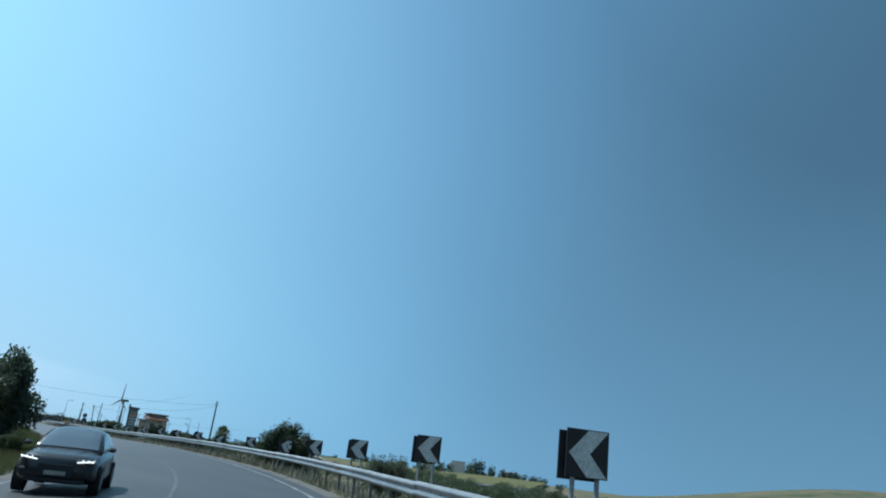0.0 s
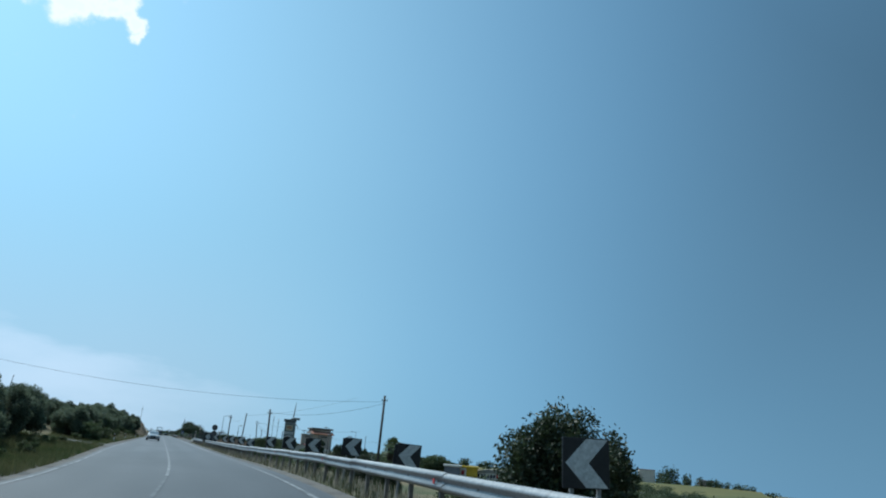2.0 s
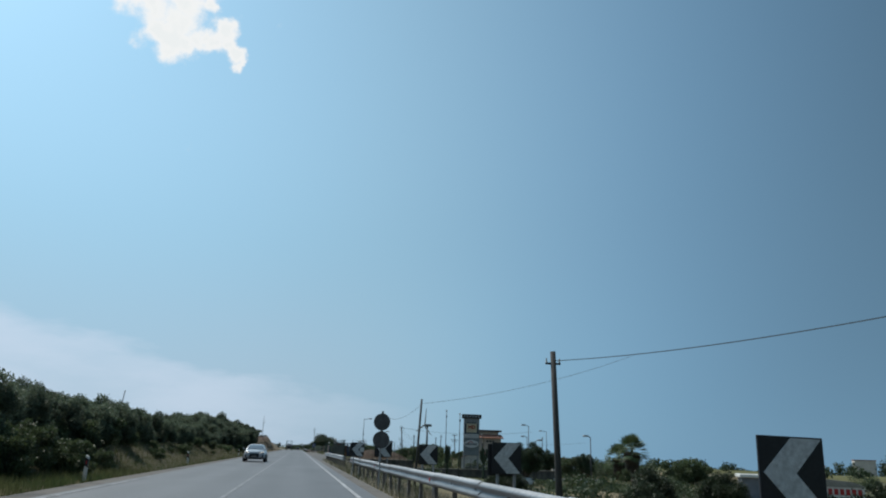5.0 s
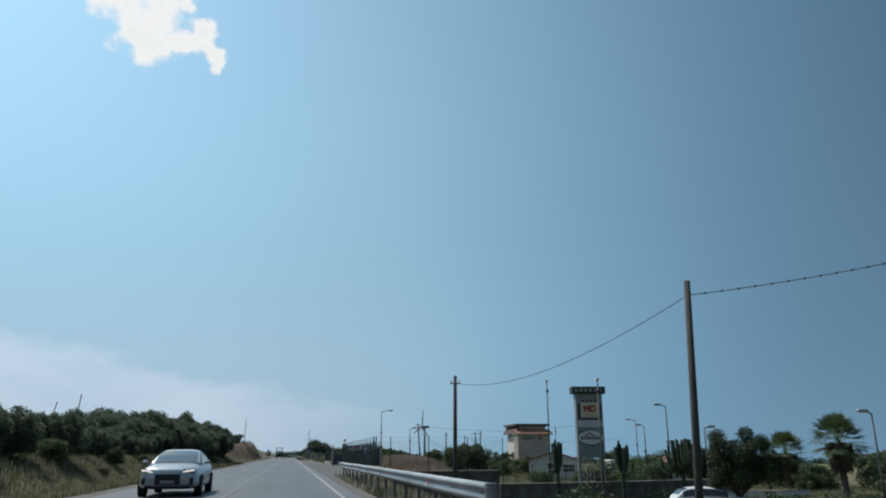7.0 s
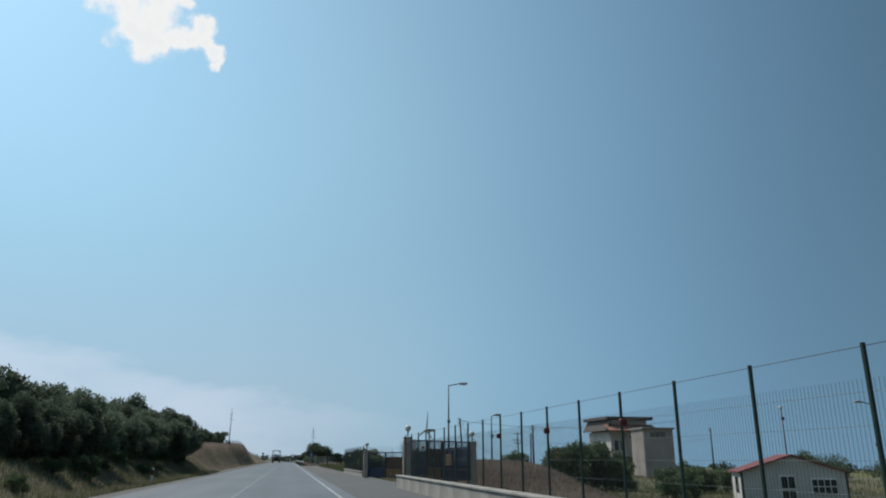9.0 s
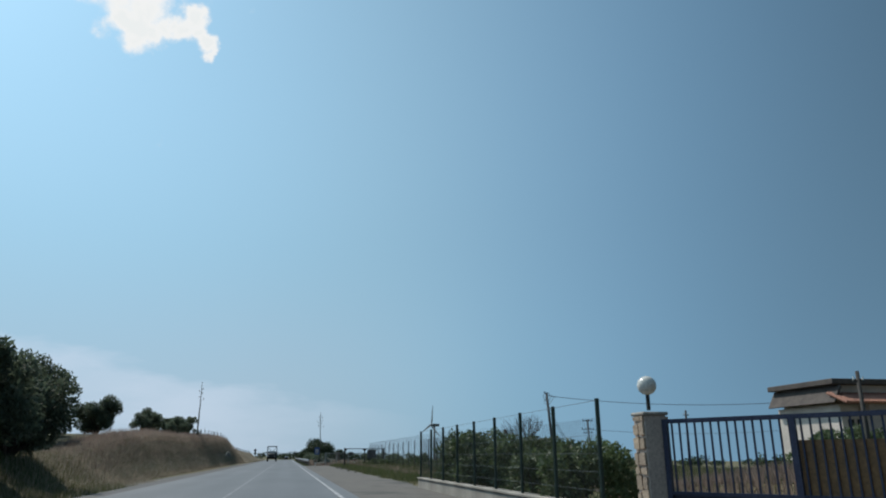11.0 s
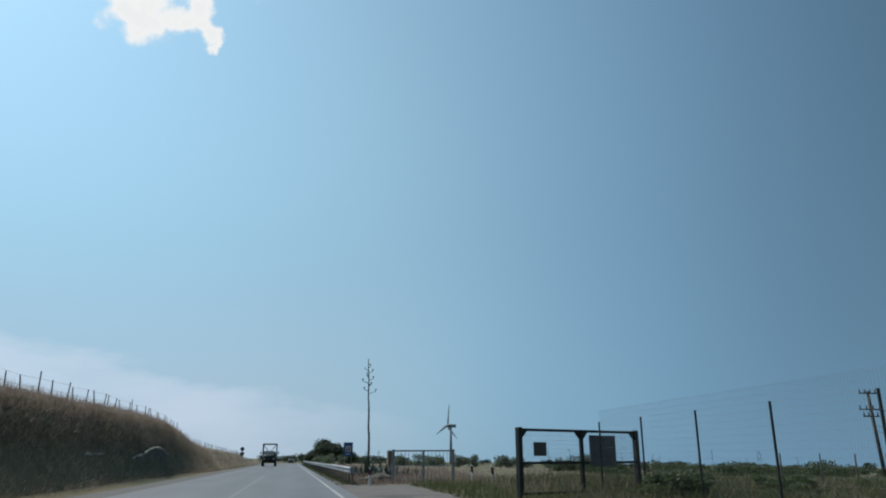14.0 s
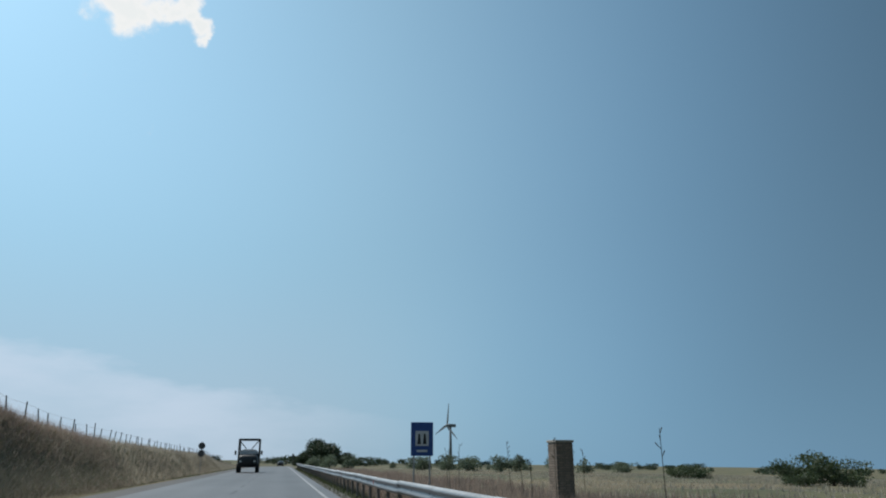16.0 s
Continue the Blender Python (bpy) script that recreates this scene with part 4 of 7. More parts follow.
# ---- prefab sheds ----
def shed(x, y, yaw, w, d, base, eave, ridge, wall_mat, roof_mat, label, door=True):
    g = thing("prefab_shed", pose(x, y, base, 0, 0, yaw), label, "shed", "sheds in the yard")
    e, r = eave - base, ridge - base
    part("wall", prism(N(), [(-w / 2, -0.3), (w / 2, -0.3), (w / 2, e), (0, r), (-w / 2, e)], 0, d), wall_mat, g)
    for sx in (-1, 1):
        part("roof_panel", prism(N(), [(0, r + 0.02), (sx * (w / 2 + 0.18), e - 0.07 + 0.02), (sx * (w / 2 + 0.18), e + 0.03), (0, r + 0.12)], -0.2, d + 0.2), roof_mat, g)
        part("corner_trim", box(N(), sx * w / 2 - 0.06, sx * w / 2 + 0.06, -0.03, 0.06, -0.2, e - 0.02), ROOF_DARK, g)
    if door:
        dr = part("door", box(N(), -0.75, 0.1, -0.05, 0.02, 0.0, e - 0.15), WHITE, g)
        for k in range(2):
            for j in range(3):
                part("pane", box(N(), -0.68 + k * 0.38, -0.36 + k * 0.38, -0.07, -0.051, 0.15 + j * (e - 0.3) / 3, 0.05 + (j + 1) * (e - 0.3) / 3), WINDOW_GLASS, dr)
        wd = part("window", box(N(), 0.9, 2.3, -0.05, 0.02, e - 1.2, e - 0.3), WHITE, g)
        for k in range(4):
            for j in range(2):
                part("pane", box(N(), 0.95 + k * 0.33, 1.23 + k * 0.33, -0.07, -0.051, e - 1.14 + j * 0.4, e - 0.8 + j * 0.4), WINDOW_GLASS, wd)
        part("side_window", box(N(), -w / 2 - 0.03, -w / 2 - 0.001, 1.2, 2.0, e - 1.2, e - 0.3), WINDOW_GLASS, g)
    return g


shed(30.2, 204.5, -24, 5.6, 3.4, -2.0, 0.5, 1.38, PALE_SHED, RED_SHEET, "pale prefab shed with white-framed door and window under a red roof")
shed(44.5, 202, -6, 5.0, 5.0, -2.2, 0.2, 0.8, WHITE, TERRACOTTA, "white garden shed with a red roof", False)
bz = gz(34.0, 197.6)
g = thing("white_cabinet", pose(34.0, 197.6, bz, 0, 0, 8), "white plastic water cabinet standing in the yard", "cabinet")
part("body", box(N(), -0.7, 0.7, -0.6, 0.6, 0, 1.7 - bz * 0.3, bevel=0.06), WHITE, g)
part("door", box(N(), -0.6, 0.6, -0.63, -0.605, 0.15, 1.4 - bz * 0.3), SHED_WALL, g)


# ---- stalls and far buildings on the right ----
def house_block(x, y, yaw, w, d, base, top, wall, roof, label, windows=(), name="house"):
    g = thing(name, pose(x, y, base, 0, 0, yaw), label, "building")
    h = top - base
    part("wall", box(N(), -w / 2, w / 2, 0, d, -1, h), wall, g)
    part("roof", box(N(), -w / 2 - 0.25, w / 2 + 0.25, -0.25, d + 0.25, h, h + 0.35, bevel=0.05), roof, g)
    for wx, wz, ww, wh in windows:
        wi = part("window", box(N(), wx, wx + ww, -0.06, 0.02, wz, wz + wh), DARK_STEEL, g)
        part("pane", box(N(), wx + 0.08, wx + ww - 0.08, -0.09, -0.061, wz + 0.08, wz + wh - 0.08), WINDOW_GLASS, wi)
    return g


house_block(51.2, 163, -25, 2.9, 3.0, -4.2, -0.4, GREY_BLUE, WHITE, "grey metal kiosk with a white edge in the low yard", name="kiosk")
house_block(55.0, 163.6, -25, 3.0, 4.0, -4.2, -0.45, YELLOW, YELLOW, "bright yellow kiosk with a red and white board", name="kiosk")
g = bpy.data.objects["kiosk.001"]
part("board", box(N(), -1.68, -0.6, -0.08, -0.02, 2.0, 3.8), WHITE, g, "white board with a red mark")
part("red_mark", box(N(), -1.5, -0.9, -0.11, -0.081, 2.5, 3.3), SIGN_RED, g)
g = thing("hardware_store", pose(61.0, 164.5, -3.75, 0, 0, -28), "low white store with dark and red fascia, curved roof", "building")
part("wall", box(N(), -3.9, 3.9, 0, 8, -1, 2.6), WHITE, g)
part("roof", prism(N(), [(-4.2, 2.6), (4.2, 2.6), (2.6, 3.2), (0, 3.42), (-2.6, 3.2)], -0.3, 8.3), CONCRETE, g)
fb = part("fascia", box(N(), -3.8, 3.8, -0.2, -0.02, 1.5, 2.59), WHITE, g)
for k in range(12):
    part("writing_bar", box(N(), -3.5 + 0.6 * k, -3.08 + 0.6 * k, -0.25, -0.21, 1.75, 2.4), LETTER_DARK if k < 6 else SIGN_RED, fb)
for k in range(6):
    part("window", box(N(), -3.5 + 1.2 * k, -2.6 + 1.2 * k, -0.06, -0.01, 0.1, 1.5), WINDOW_GLASS, g)

# golden field behind a long pale wall
v, q = [], []
for k in range(21):
    f = k / 20
    near, far = Vector((128 - 33 * f, 160 + 100 * f, -2.7 - 1.9 * f)), Vector((250 - 80 * f, 290 + 150 * f, -2.4 - 0.5 * f))
    for j in range(9):
        v.append(near.lerp(far, j / 8) + Vector((0, 0, 0.25 * math.sin(j * 0.8 + k * 0.5) * (j > 0))))
    v.append(far + Vector((40, 60, -6)))
for k in range(20):
    for j in range(9):
        q.append((k * 10 + j, k * 10 + j + 1, k * 10 + j + 11, k * 10 + j + 10))
tagged(new("golden_field", mesh_from("golden_field", v, q, FIELD_GOLD)), "golden yellow crop field on rising ground", "field", kind="structure")
g = thing("long_wall", label="long pale grey block wall below a golden field", category="wall", kind="structure")
for k in range(26):
    f0, f1 = k / 26, (k + 1) / 26 - 0.0015
    a = Vector((128 - 33 * f0, 160 + 100 * f0, 0))
    L = math.hypot(33, 100) * (f1 - f0)
    s_ = part("wall_section", box(N(), 0, L, -0.2, 0.2, -10, -2.7 - 1.9 * f0 - 0.05 * (k % 3)), PALE_WALL, g)
    s_.matrix_world = pose(a.x, a.y, 0, 0, 0, math.degrees(math.atan2(100, -33)))
for hx, hy, hw, ht, wl_, lab in ((269, 397, 9, 3.6, CREAM, "pale pink house on a low ridge between trees"), (295, 377, 7, 0.2, PLASTER, "pale house half hidden by trees"),
                                 (252, 408, 6, 0.4, PLASTER, "small white house between dark trees")):
    base = -6.5 if hx > 200 else gz(hx, hy) - 0.5
    house_block(hx, hy, -30, hw, hw * 0.7, base, ht, wl_, TERRACOTTA if hx > 200 else CONCRETE, lab,
                [(-hw * 0.3, 1.2, hw * 0.13, 1.4), (hw * 0.1, 1.2, hw * 0.13, 1.4)])

# ---- compound wall, fence and gate wings ----
def wall_run(pts, top, thick, base, mat, label, name="low_wall"):
    g = thing(name, label=label, category="wall", kind="structure")
    for (xa, ya), (xb, yb) in zip(pts, pts[1:]):
        L = math.hypot(xb - xa, yb - ya)
        n = max(1, round(L / 2.0))
        yaw = math.degrees(math.atan2(yb - ya, xb - xa))
        for k in range(n):
            x, y = xa + (xb - xa) * k / n, ya + (yb - ya) * k / n
            s = part("wall_section", box(N(), 0.004, L / n - 0.004, -thick / 2, thick / 2, base, top, bevel=0.015), mat, g)
            s.matrix_world = pose(x, y, 0, 0, 0, yaw)
            c = part("coping", box(N(), 0.0, L / n - 0.006, -thick / 2 - 0.04, thick / 2 + 0.04, top + 0.003, top + 0.07, bevel=0.015), CONCRETE, g)
            c.matrix_world = pose(x, y, 0, 0, 0, yaw)
    return g


wall_run([(6.55, 170.6), (6.62, 200.0)], 0.46, 0.22, -1.6, CONCRETE, "low pale concrete retaining wall along the forecourt")
wall_run([(6.9, 171.4), (14.5, 172.0)], 0.2, 0.25, -1.8, DARK_WALL, "dark stained concrete yard wall")
wall_run([(32.6, 176.0), (39.6, 176.4)], -1.45, 0.2, -2.6, WHITE, "low white wall below the palms")
wall_run([(14.6, 172.2), (21.5, 173.0), (33, 176.5)], -0.6, 0.25, -1.9, DARK_WALL, "dark stained concrete yard wall")


def mesh_fence(pts, top, base_off, spacing, label, mat=GREEN_STEEL, pitch=0.075, brace=None, overhang=0.0, post_r=0.04, rows=0.3, wire_r=0.0026, top_wire=True):
    g = thing("mesh_fence", label=label, category="fence", group="wire fences on the right")
    for (xa, ya), (xb, yb) in zip(pts, pts[1:]):
        L = math.hypot(xb - xa, yb - ya)
        n = max(1, round(L / spacing))
        dx, dy = (xb - xa) / L, (yb - ya) / L
        for k in range(n + 1):
            x, y = xa + dx * L * k / n, ya + dy * L * k / n
            z0 = gz(x, y) - 0.3
            pm = part("post", rod(N(), (0, 0, z0 + base_off), (0, 0, top), post_r, n=8), mat, g)
            pm.location = (x, y, 0)
        for k in range(n):
            bm = N()
            x, y = xa + dx * L * k / n, ya + dy * L * k / n
            l = L / n
            zl = max(gz(x, y), gz(x + dx * l, y + dy * l)) + 0.05 + base_off
            zt = top - 0.32 + overhang
            v, q = [], []
            m_ = int(l / pitch)
            r = wire_r
            for j in range(m_):
                t = (j + 0.5) * pitch
                px, py = x + dx * t, y + dy * t
                b0 = len(v)
                for ox, oy in ((r, 0), (-r, r), (-r, -r)):
                    v += [(px + ox, py + oy, zl), (px + ox, py + oy, zt)]
                q += [(b0, b0 + 2, b0 + 3, b0 + 1), (b0 + 2, b0 + 4, b0 + 5, b0 + 3), (b0 + 4, b0, b0 + 1, b0 + 5)]
            for zz in np.arange(zl, zt + 0.01, rows):
                b0 = len(v)
                for oz, on in ((r, 0), (-r, r), (-r, -r)):
                    v += [(x - dy * on, y + dx * on, zz + oz), (x + dx * l - dy * on, y + dy * l + dx * on, zz + oz)]
                q += [(b0, b0 + 2, b0 + 3, b0 + 1), (b0 + 2, b0 + 4, b0 + 5, b0 + 3), (b0 + 4, b0, b0 + 1, b0 + 5)]
            ob = tagged(new("wire_panel", mesh_from("wire_panel", v, q, WIRE)), kind="stuff")
            ob.parent = g
            if top_wire:
                part("top_wire", rod(N(), (x, y, top - 0.03), (x + dx * l, y + dy * l, top - 0.03), 0.004, n=5, cap=False), WIRE, g)
    return g


mesh_fence([(14.6, 172.25), (21.5, 173.05), (27.5, 175.0)], 0.6, 0.0, 2.6, "thin wire fence standing on a dark yard wall", mat=DARK_STEEL, pitch=0.12, post_r=0.025, top_wire=True)
mesh_fence([(6.76, 170.77), (6.82, 199.5)], 2.24, 0.0, 1.69, "green mesh fence with steel posts along a low wall", post_r=0.024, pitch=0.055, wire_r=0.0017)
mesh_fence([(6.6, 170.5), (7.58, 170.5), (9.85, 170.5), (12.2, 170.5), (14.4, 170.6)], 2.2, 0.0, 5.5, "green mesh fence closing the yard", overhang=0.1, post_r=0.024, pitch=0.055, wire_r=0.0017)
bx = thing("fence_brace", label="dark green steel strut bracing a fence corner", category="strut")
part("strut", rod(N(), (6.76, 170.55, 2.2), (6.76, 172.1, 0.3), 0.028), GREEN_STEEL, bx)
for (fx, fy, fz) in ((6.74, 177.2, 1.75), (6.75, 180.6, 1.75), (6.76, 184.0, 1.75), (6.8, 194.4, 1.62)):
    g = thing("alarm_box", pose(fx - 0.1, fy, fz), "small red alarm box fixed to a fence post", "alarm box", "alarm boxes on the fence")
    part("body", box(N(), -0.05, 0.05, -0.045, 0.045, -0.055, 0.055, bevel=0.012), DULL_RED, g)
    part("lens", box(N(), -0.058, -0.051, -0.03, 0.03, -0.03, 0.02), SIGN_BLACK, g)


def pillar(x, y, top, base=-0.2):
    """Square gate pillar clad in irregular stones, with a globe lamp."""
    g = thing("gate_pillar", pose(x, y, 0, 0, 0, 0), "gate pillar faced with irregular beige stones, a globe lamp on top", "gate pillar", "gate pillars with globe lamps")
    part("core", box(N(), -0.17, 0.17, -0.17, 0.17, base, top, bevel=0.01), PLASTER, g, "plain weathered plaster face")
    part("capstone", box(N(), -0.2, 0.2, -0.2, 0.2, top, top + 0.05, bevel=0.015), CONCRETE, g)
    rnd = random.Random(int(x * 10 + y))
    for face in (1, 3):
        z = base
        while z < top - 0.06:
            h = rnd.uniform(0.12, 0.24)
            u = -0.17
            while u < 0.15:
                w = min(rnd.uniform(0.12, 0.26), 0.17 - u)
                if w > 0.04:
                    zt = min(z + h - 0.018 + rnd.uniform(-0.03, 0.02), top - 0.005)
                    k = [(u + 0.01 + rnd.uniform(0, 0.02), z + rnd.uniform(0, 0.02)), (u + w - 0.01, z + rnd.uniform(0, 0.03)), (u + w - 0.01 - rnd.uniform(0, 0.02), zt), (u + 0.01, zt - rnd.uniform(0, 0.03))]
                    bm = prism(N(), k, -0.17 - rnd.uniform(0.02, 0.04), -0.169, Matrix.Rotation(face * math.pi / 2, 4, "Z"))
                    part("stone", bm, STONE, g)
                u += w
            z += h
    lp = part("lamp_stem", rod(N(), (0, 0, top + 0.08), (0, 0, top + 0.32), 0.03), DARK_STEEL, g)
    part("lamp_globe", ball(N(), (0, 0, top + 0.44), 0.14, 3), GLOBE, lp, "milky glass globe", smooth=True)
    return g


P1, P3, P4, P2 = (7.1, 200.6), (11.1, 204.2), (11.0, 211.0), (6.95, 217.3)
for (x, y), t in ((P1, 2.15), (P3, 2.05), (P4, 1.75), (P2, 1.72)):
    pillar(x, y, t)


def gate_wing(a, b, top, base, label, ochre):
    L = math.hypot(b[0] - a[0], b[1] - a[1])
    yaw = math.degrees(math.atan2(b[1] - a[1], b[0] - a[0]))
    g = thing("gate_wing", pose(a[0], a[1], 0, 0, 0, yaw), label, "gate", "blue and ochre gate wings")
    x0, x1 = 0.24, L - 0.24
    part("top_rail", box(N(), x0, x1, -0.03, 0.03, top - 0.06, top), BLUE_STEEL, g)
    part("bottom_rail", box(N(), x0, x1, -0.03, 0.03, base, base + 0.07), BLUE_STEEL, g)
    mid = base + (top - base) * 0.36
    part("middle_rail", box(N(), x0, x1, -0.03, 0.03, mid, mid + 0.05), BLUE_STEEL, g)
    n = 4
    for k in range(n + 1):
        x = x0 + (x1 - x0) * k / n
        part("upright", box(N(), x - 0.035, x + 0.035, -0.036, 0.036, base, top), BLUE_STEEL, g)
    for k in range(n):
        xa, xb = x0 + (x1 - x0) * k / n + 0.04, x0 + (x1 - x0) * (k + 1) / n - 0.04
        plate = k == ochre
        part("sheet", box(N(), xa, xb, 0.014, 0.026, base + 0.07, base + (top - base) * (0.8 if plate else 0.36)), OCHRE_STEEL if plate else BLUE_STEEL, g, "ochre sheet panel" if plate else "")
        for x in np.arange(xa + 0.06, xb, 0.115):
            part("bar", box(N(), x - 0.011, x + 0.011, -0.011, 0.011, mid + 0.05, top - 0.06), BLUE_STEEL, g)
    return g


gate_wing(P1, P3, 2.08, 0.15, "fixed gate wing of blue bars with one ochre sheet", 1)
gate_wing(P2, P4, 1.66, 0.05, "fixed gate wing of blue bars with one ochre sheet", 1)
gate_wing((11.15, 204.6), (11.05, 210.6), 1.85, 0.1, "closed sliding gate of blue bars over low blue sheets", 3)
mesh_fence([(6.9, 219.0), (6.95, 236.0)], 2.1, 0.0, 2.1, "green mesh fence overgrown with shrubs beyond the gate", pitch=0.09)
wall_run([(6.95, 219.0), (6.95, 236.0)], 0.3, 0.22, -0.6, CONCRETE, "low concrete plinth under a mesh fence")

# ---- fenced field further on ----
mesh_fence([(12.4, 243.1), (10.77, 248.85), (10.77, 288.9)], 2.2, 0.0, 2.67, "thin steel fence posts with fine netting round a weedy field", mat=DARK_STEEL, pitch=0.07, overhang=0.65, post_r=0.026, rows=0.15, wire_r=0.0012, top_wire=False)
br = thing("fence_brace", label="dark steel strut leaning on a fence post", category="strut")
part("strut", rod(N(), (14.6, 249.5, 2.6), (16.2, 250.0, 0.0), 0.04), DARK_STEEL, br)
wood_pole(14.5, 249.5, 2.65, (0.0, 0), r=0.05, mat=DARK_STEEL, label="dark steel fence corner post", insulators=False, name="fence_post")
for k in range(7):
    wood_pole(19 + 2.6 * k, 292 + 1.2 * k, 1.3, (0.03, 0), r=0.035, mat=WOOD, label="thin wooden field fence stake", insulators=False, name="fence_stake")


def frame_gate(a, b, top, label, mat, bars, boards=()):
    L = math.hypot(b[0] - a[0], b[1] - a[1])
    yaw = math.degrees(math.atan2(b[1] - a[1], b[0] - a[0]))
    base = min(gz(*a), gz(*b))
    g = thing("field_gate", pose(a[0], a[1], 0, 0, 0, yaw), label, "gate")
    for x in (0, L):
        part("post", box(N(), x - 0.075, x + 0.075, -0.075, 0.075, base - 0.2, top, bevel=0.01), mat, g)
    part("top_rail", box(N(), 0.08, L - 0.08, -0.035, 0.035, top - 0.1, top - 0.03), mat, g)
    part("bottom_rail", box(N(), 0.08, L - 0.08, -0.035, 0.035, base + 0.15, base + 0.22), mat, g)
    if not bars:
        part("middle_rail", box(N(), 0.08, L - 0.08, -0.03, 0.03, top - 1.0, top - 0.93), mat, g)
    part("centre_post", box(N(), L / 2 - 0.05, L / 2 + 0.05, -0.045, 0.045, base, top - 0.03), mat, g)
    if bars:
        for x in np.arange(0.22, L - 0.15, bars):
            part("bar", rod(N(), (x, 0, base + 0.2), (x, 0, top - 0.06), 0.013, n=6), mat, g)
        part("middle_rail", box(N(), 0.08, L - 0.08, -0.02, 0.02, base + 0.85, base + 0.89), mat, g)
    else:
        bm = N()
        for x in np.arange(0.12, L - 0.1, 0.06):
            rod(bm, (x, 0.02, base + 0.22), (x, 0.02, top - 0.1), 0.0025, n=3, cap=False)
        for z in np.arange(base + 0.3, top - 0.1, 0.12):
            rod(bm, (0.1, 0.02, z), (L - 0.1, 0.02, z), 0.0025, n=3, cap=False)
        part("wire_mesh", bm, WIRE, g)
    for (x0, x1, z0, z1, m) in boards:
        part("board", box(N(), x0, x1, -0.06, -0.04, z0, z1), m, g)
    for x, s in () if bars else ((0.08, 1), (L / 2 - 0.05, -1), (L / 2 + 0.05, 1), (L - 0.08, -1)):
        part("gusset", prism(N(), [(x, top - 0.1), (x + s * 0.22, top - 0.1), (x, top - 0.32)], -0.02, 0.02), mat, g)
    return g


frame_gate((8.0, 288.1), (12.5, 290.1), 2.0, "black steel field gate with wire mesh and dark boards on it", DARK_STEEL, 0,
           [(0.5, 0.98, 1.22, 1.6, SIGN_GREY), (2.75, 3.9, 0.92, 1.82, BOARD_GREY)])
frame_gate((6.8, 305.0), (9.72, 304.4), 1.6, "grey galvanised steel gate with thin upright bars", GREY_PAINT, 0.19)

# ---- brick pillar and stones ----
BRICK = material("old_brick", (0.24, 0.19, 0.15), (0.17, 0.135, 0.11), rough=0.95, scale=2.5, fine=26, bump=0.5, vary=0.35)
bz_ = gz(10.15, 331)
g = thing("brick_pillar", pose(10.15, 331.0, 0, 0, 0, 6), "weathered square brick gate pillar with a flat cap", "pillar")
part("core", box(N(), -0.27, 0.27, -0.27, 0.27, bz_ - 0.3, 1.74), DARK_WALL, g)
part("cap", box(N(), -0.31, 0.31, -0.31, 0.31, 1.742, 1.82, bevel=0.015), CONCRETE, g)
zz, row = bz_ - 0.1, 0
while zz < 1.7:
    for face in range(4):
        u = -0.285 + (0.06 if row % 2 else 0.0)
        while u < 0.24:
            w = min(0.22, 0.285 - u)
            o = part("brick", box(N(), u, u + w - 0.012, -0.285, -0.271, zz, min(zz + 0.058, 1.735)), BRICK, g)
            o.rotation_euler = (0, 0, face * math.pi / 2)
            u += 0.23
    zz += 0.072
    row += 1
rnd = random.Random(3)


PALE_ROCK = material("pale_rock", (0.42, 0.4, 0.35), (0.3, 0.28, 0.25), rough=0.95, scale=3, fine=20, bump=0.5)
ROCK = material("rough_rock", (0.11, 0.105, 0.09), (0.06, 0.06, 0.05), rough=0.95, scale=3, fine=20, bump=0.5)


def boulder(x, y, r, label="pale rough stone lying at the roadside"):
    bm = N()
    ball(bm, (0, 0, 0), r, 2, (1.2, 0.9, 0.65))
    for v in bm.verts:
        v.co *= 1 + 0.25 * noise.noise(v.co * (2.2 / r) + Vector((x, y, 0)))
    me = finish("boulder", bm, ROCK)
    ob = tagged(new("boulder", me), label, "stone", "stones at the roadside")
    ob.location = (x, y, gz(x, y) + r * 0.25)
    ob.rotation_euler = (0, 0, rnd.uniform(0, 6))
    return ob


for x, y, r in ((5.9, 306.5, 0.45), (6.5, 307.3, 0.55), (5.7, 308.4, 0.3)):
    boulder(x, y, r)


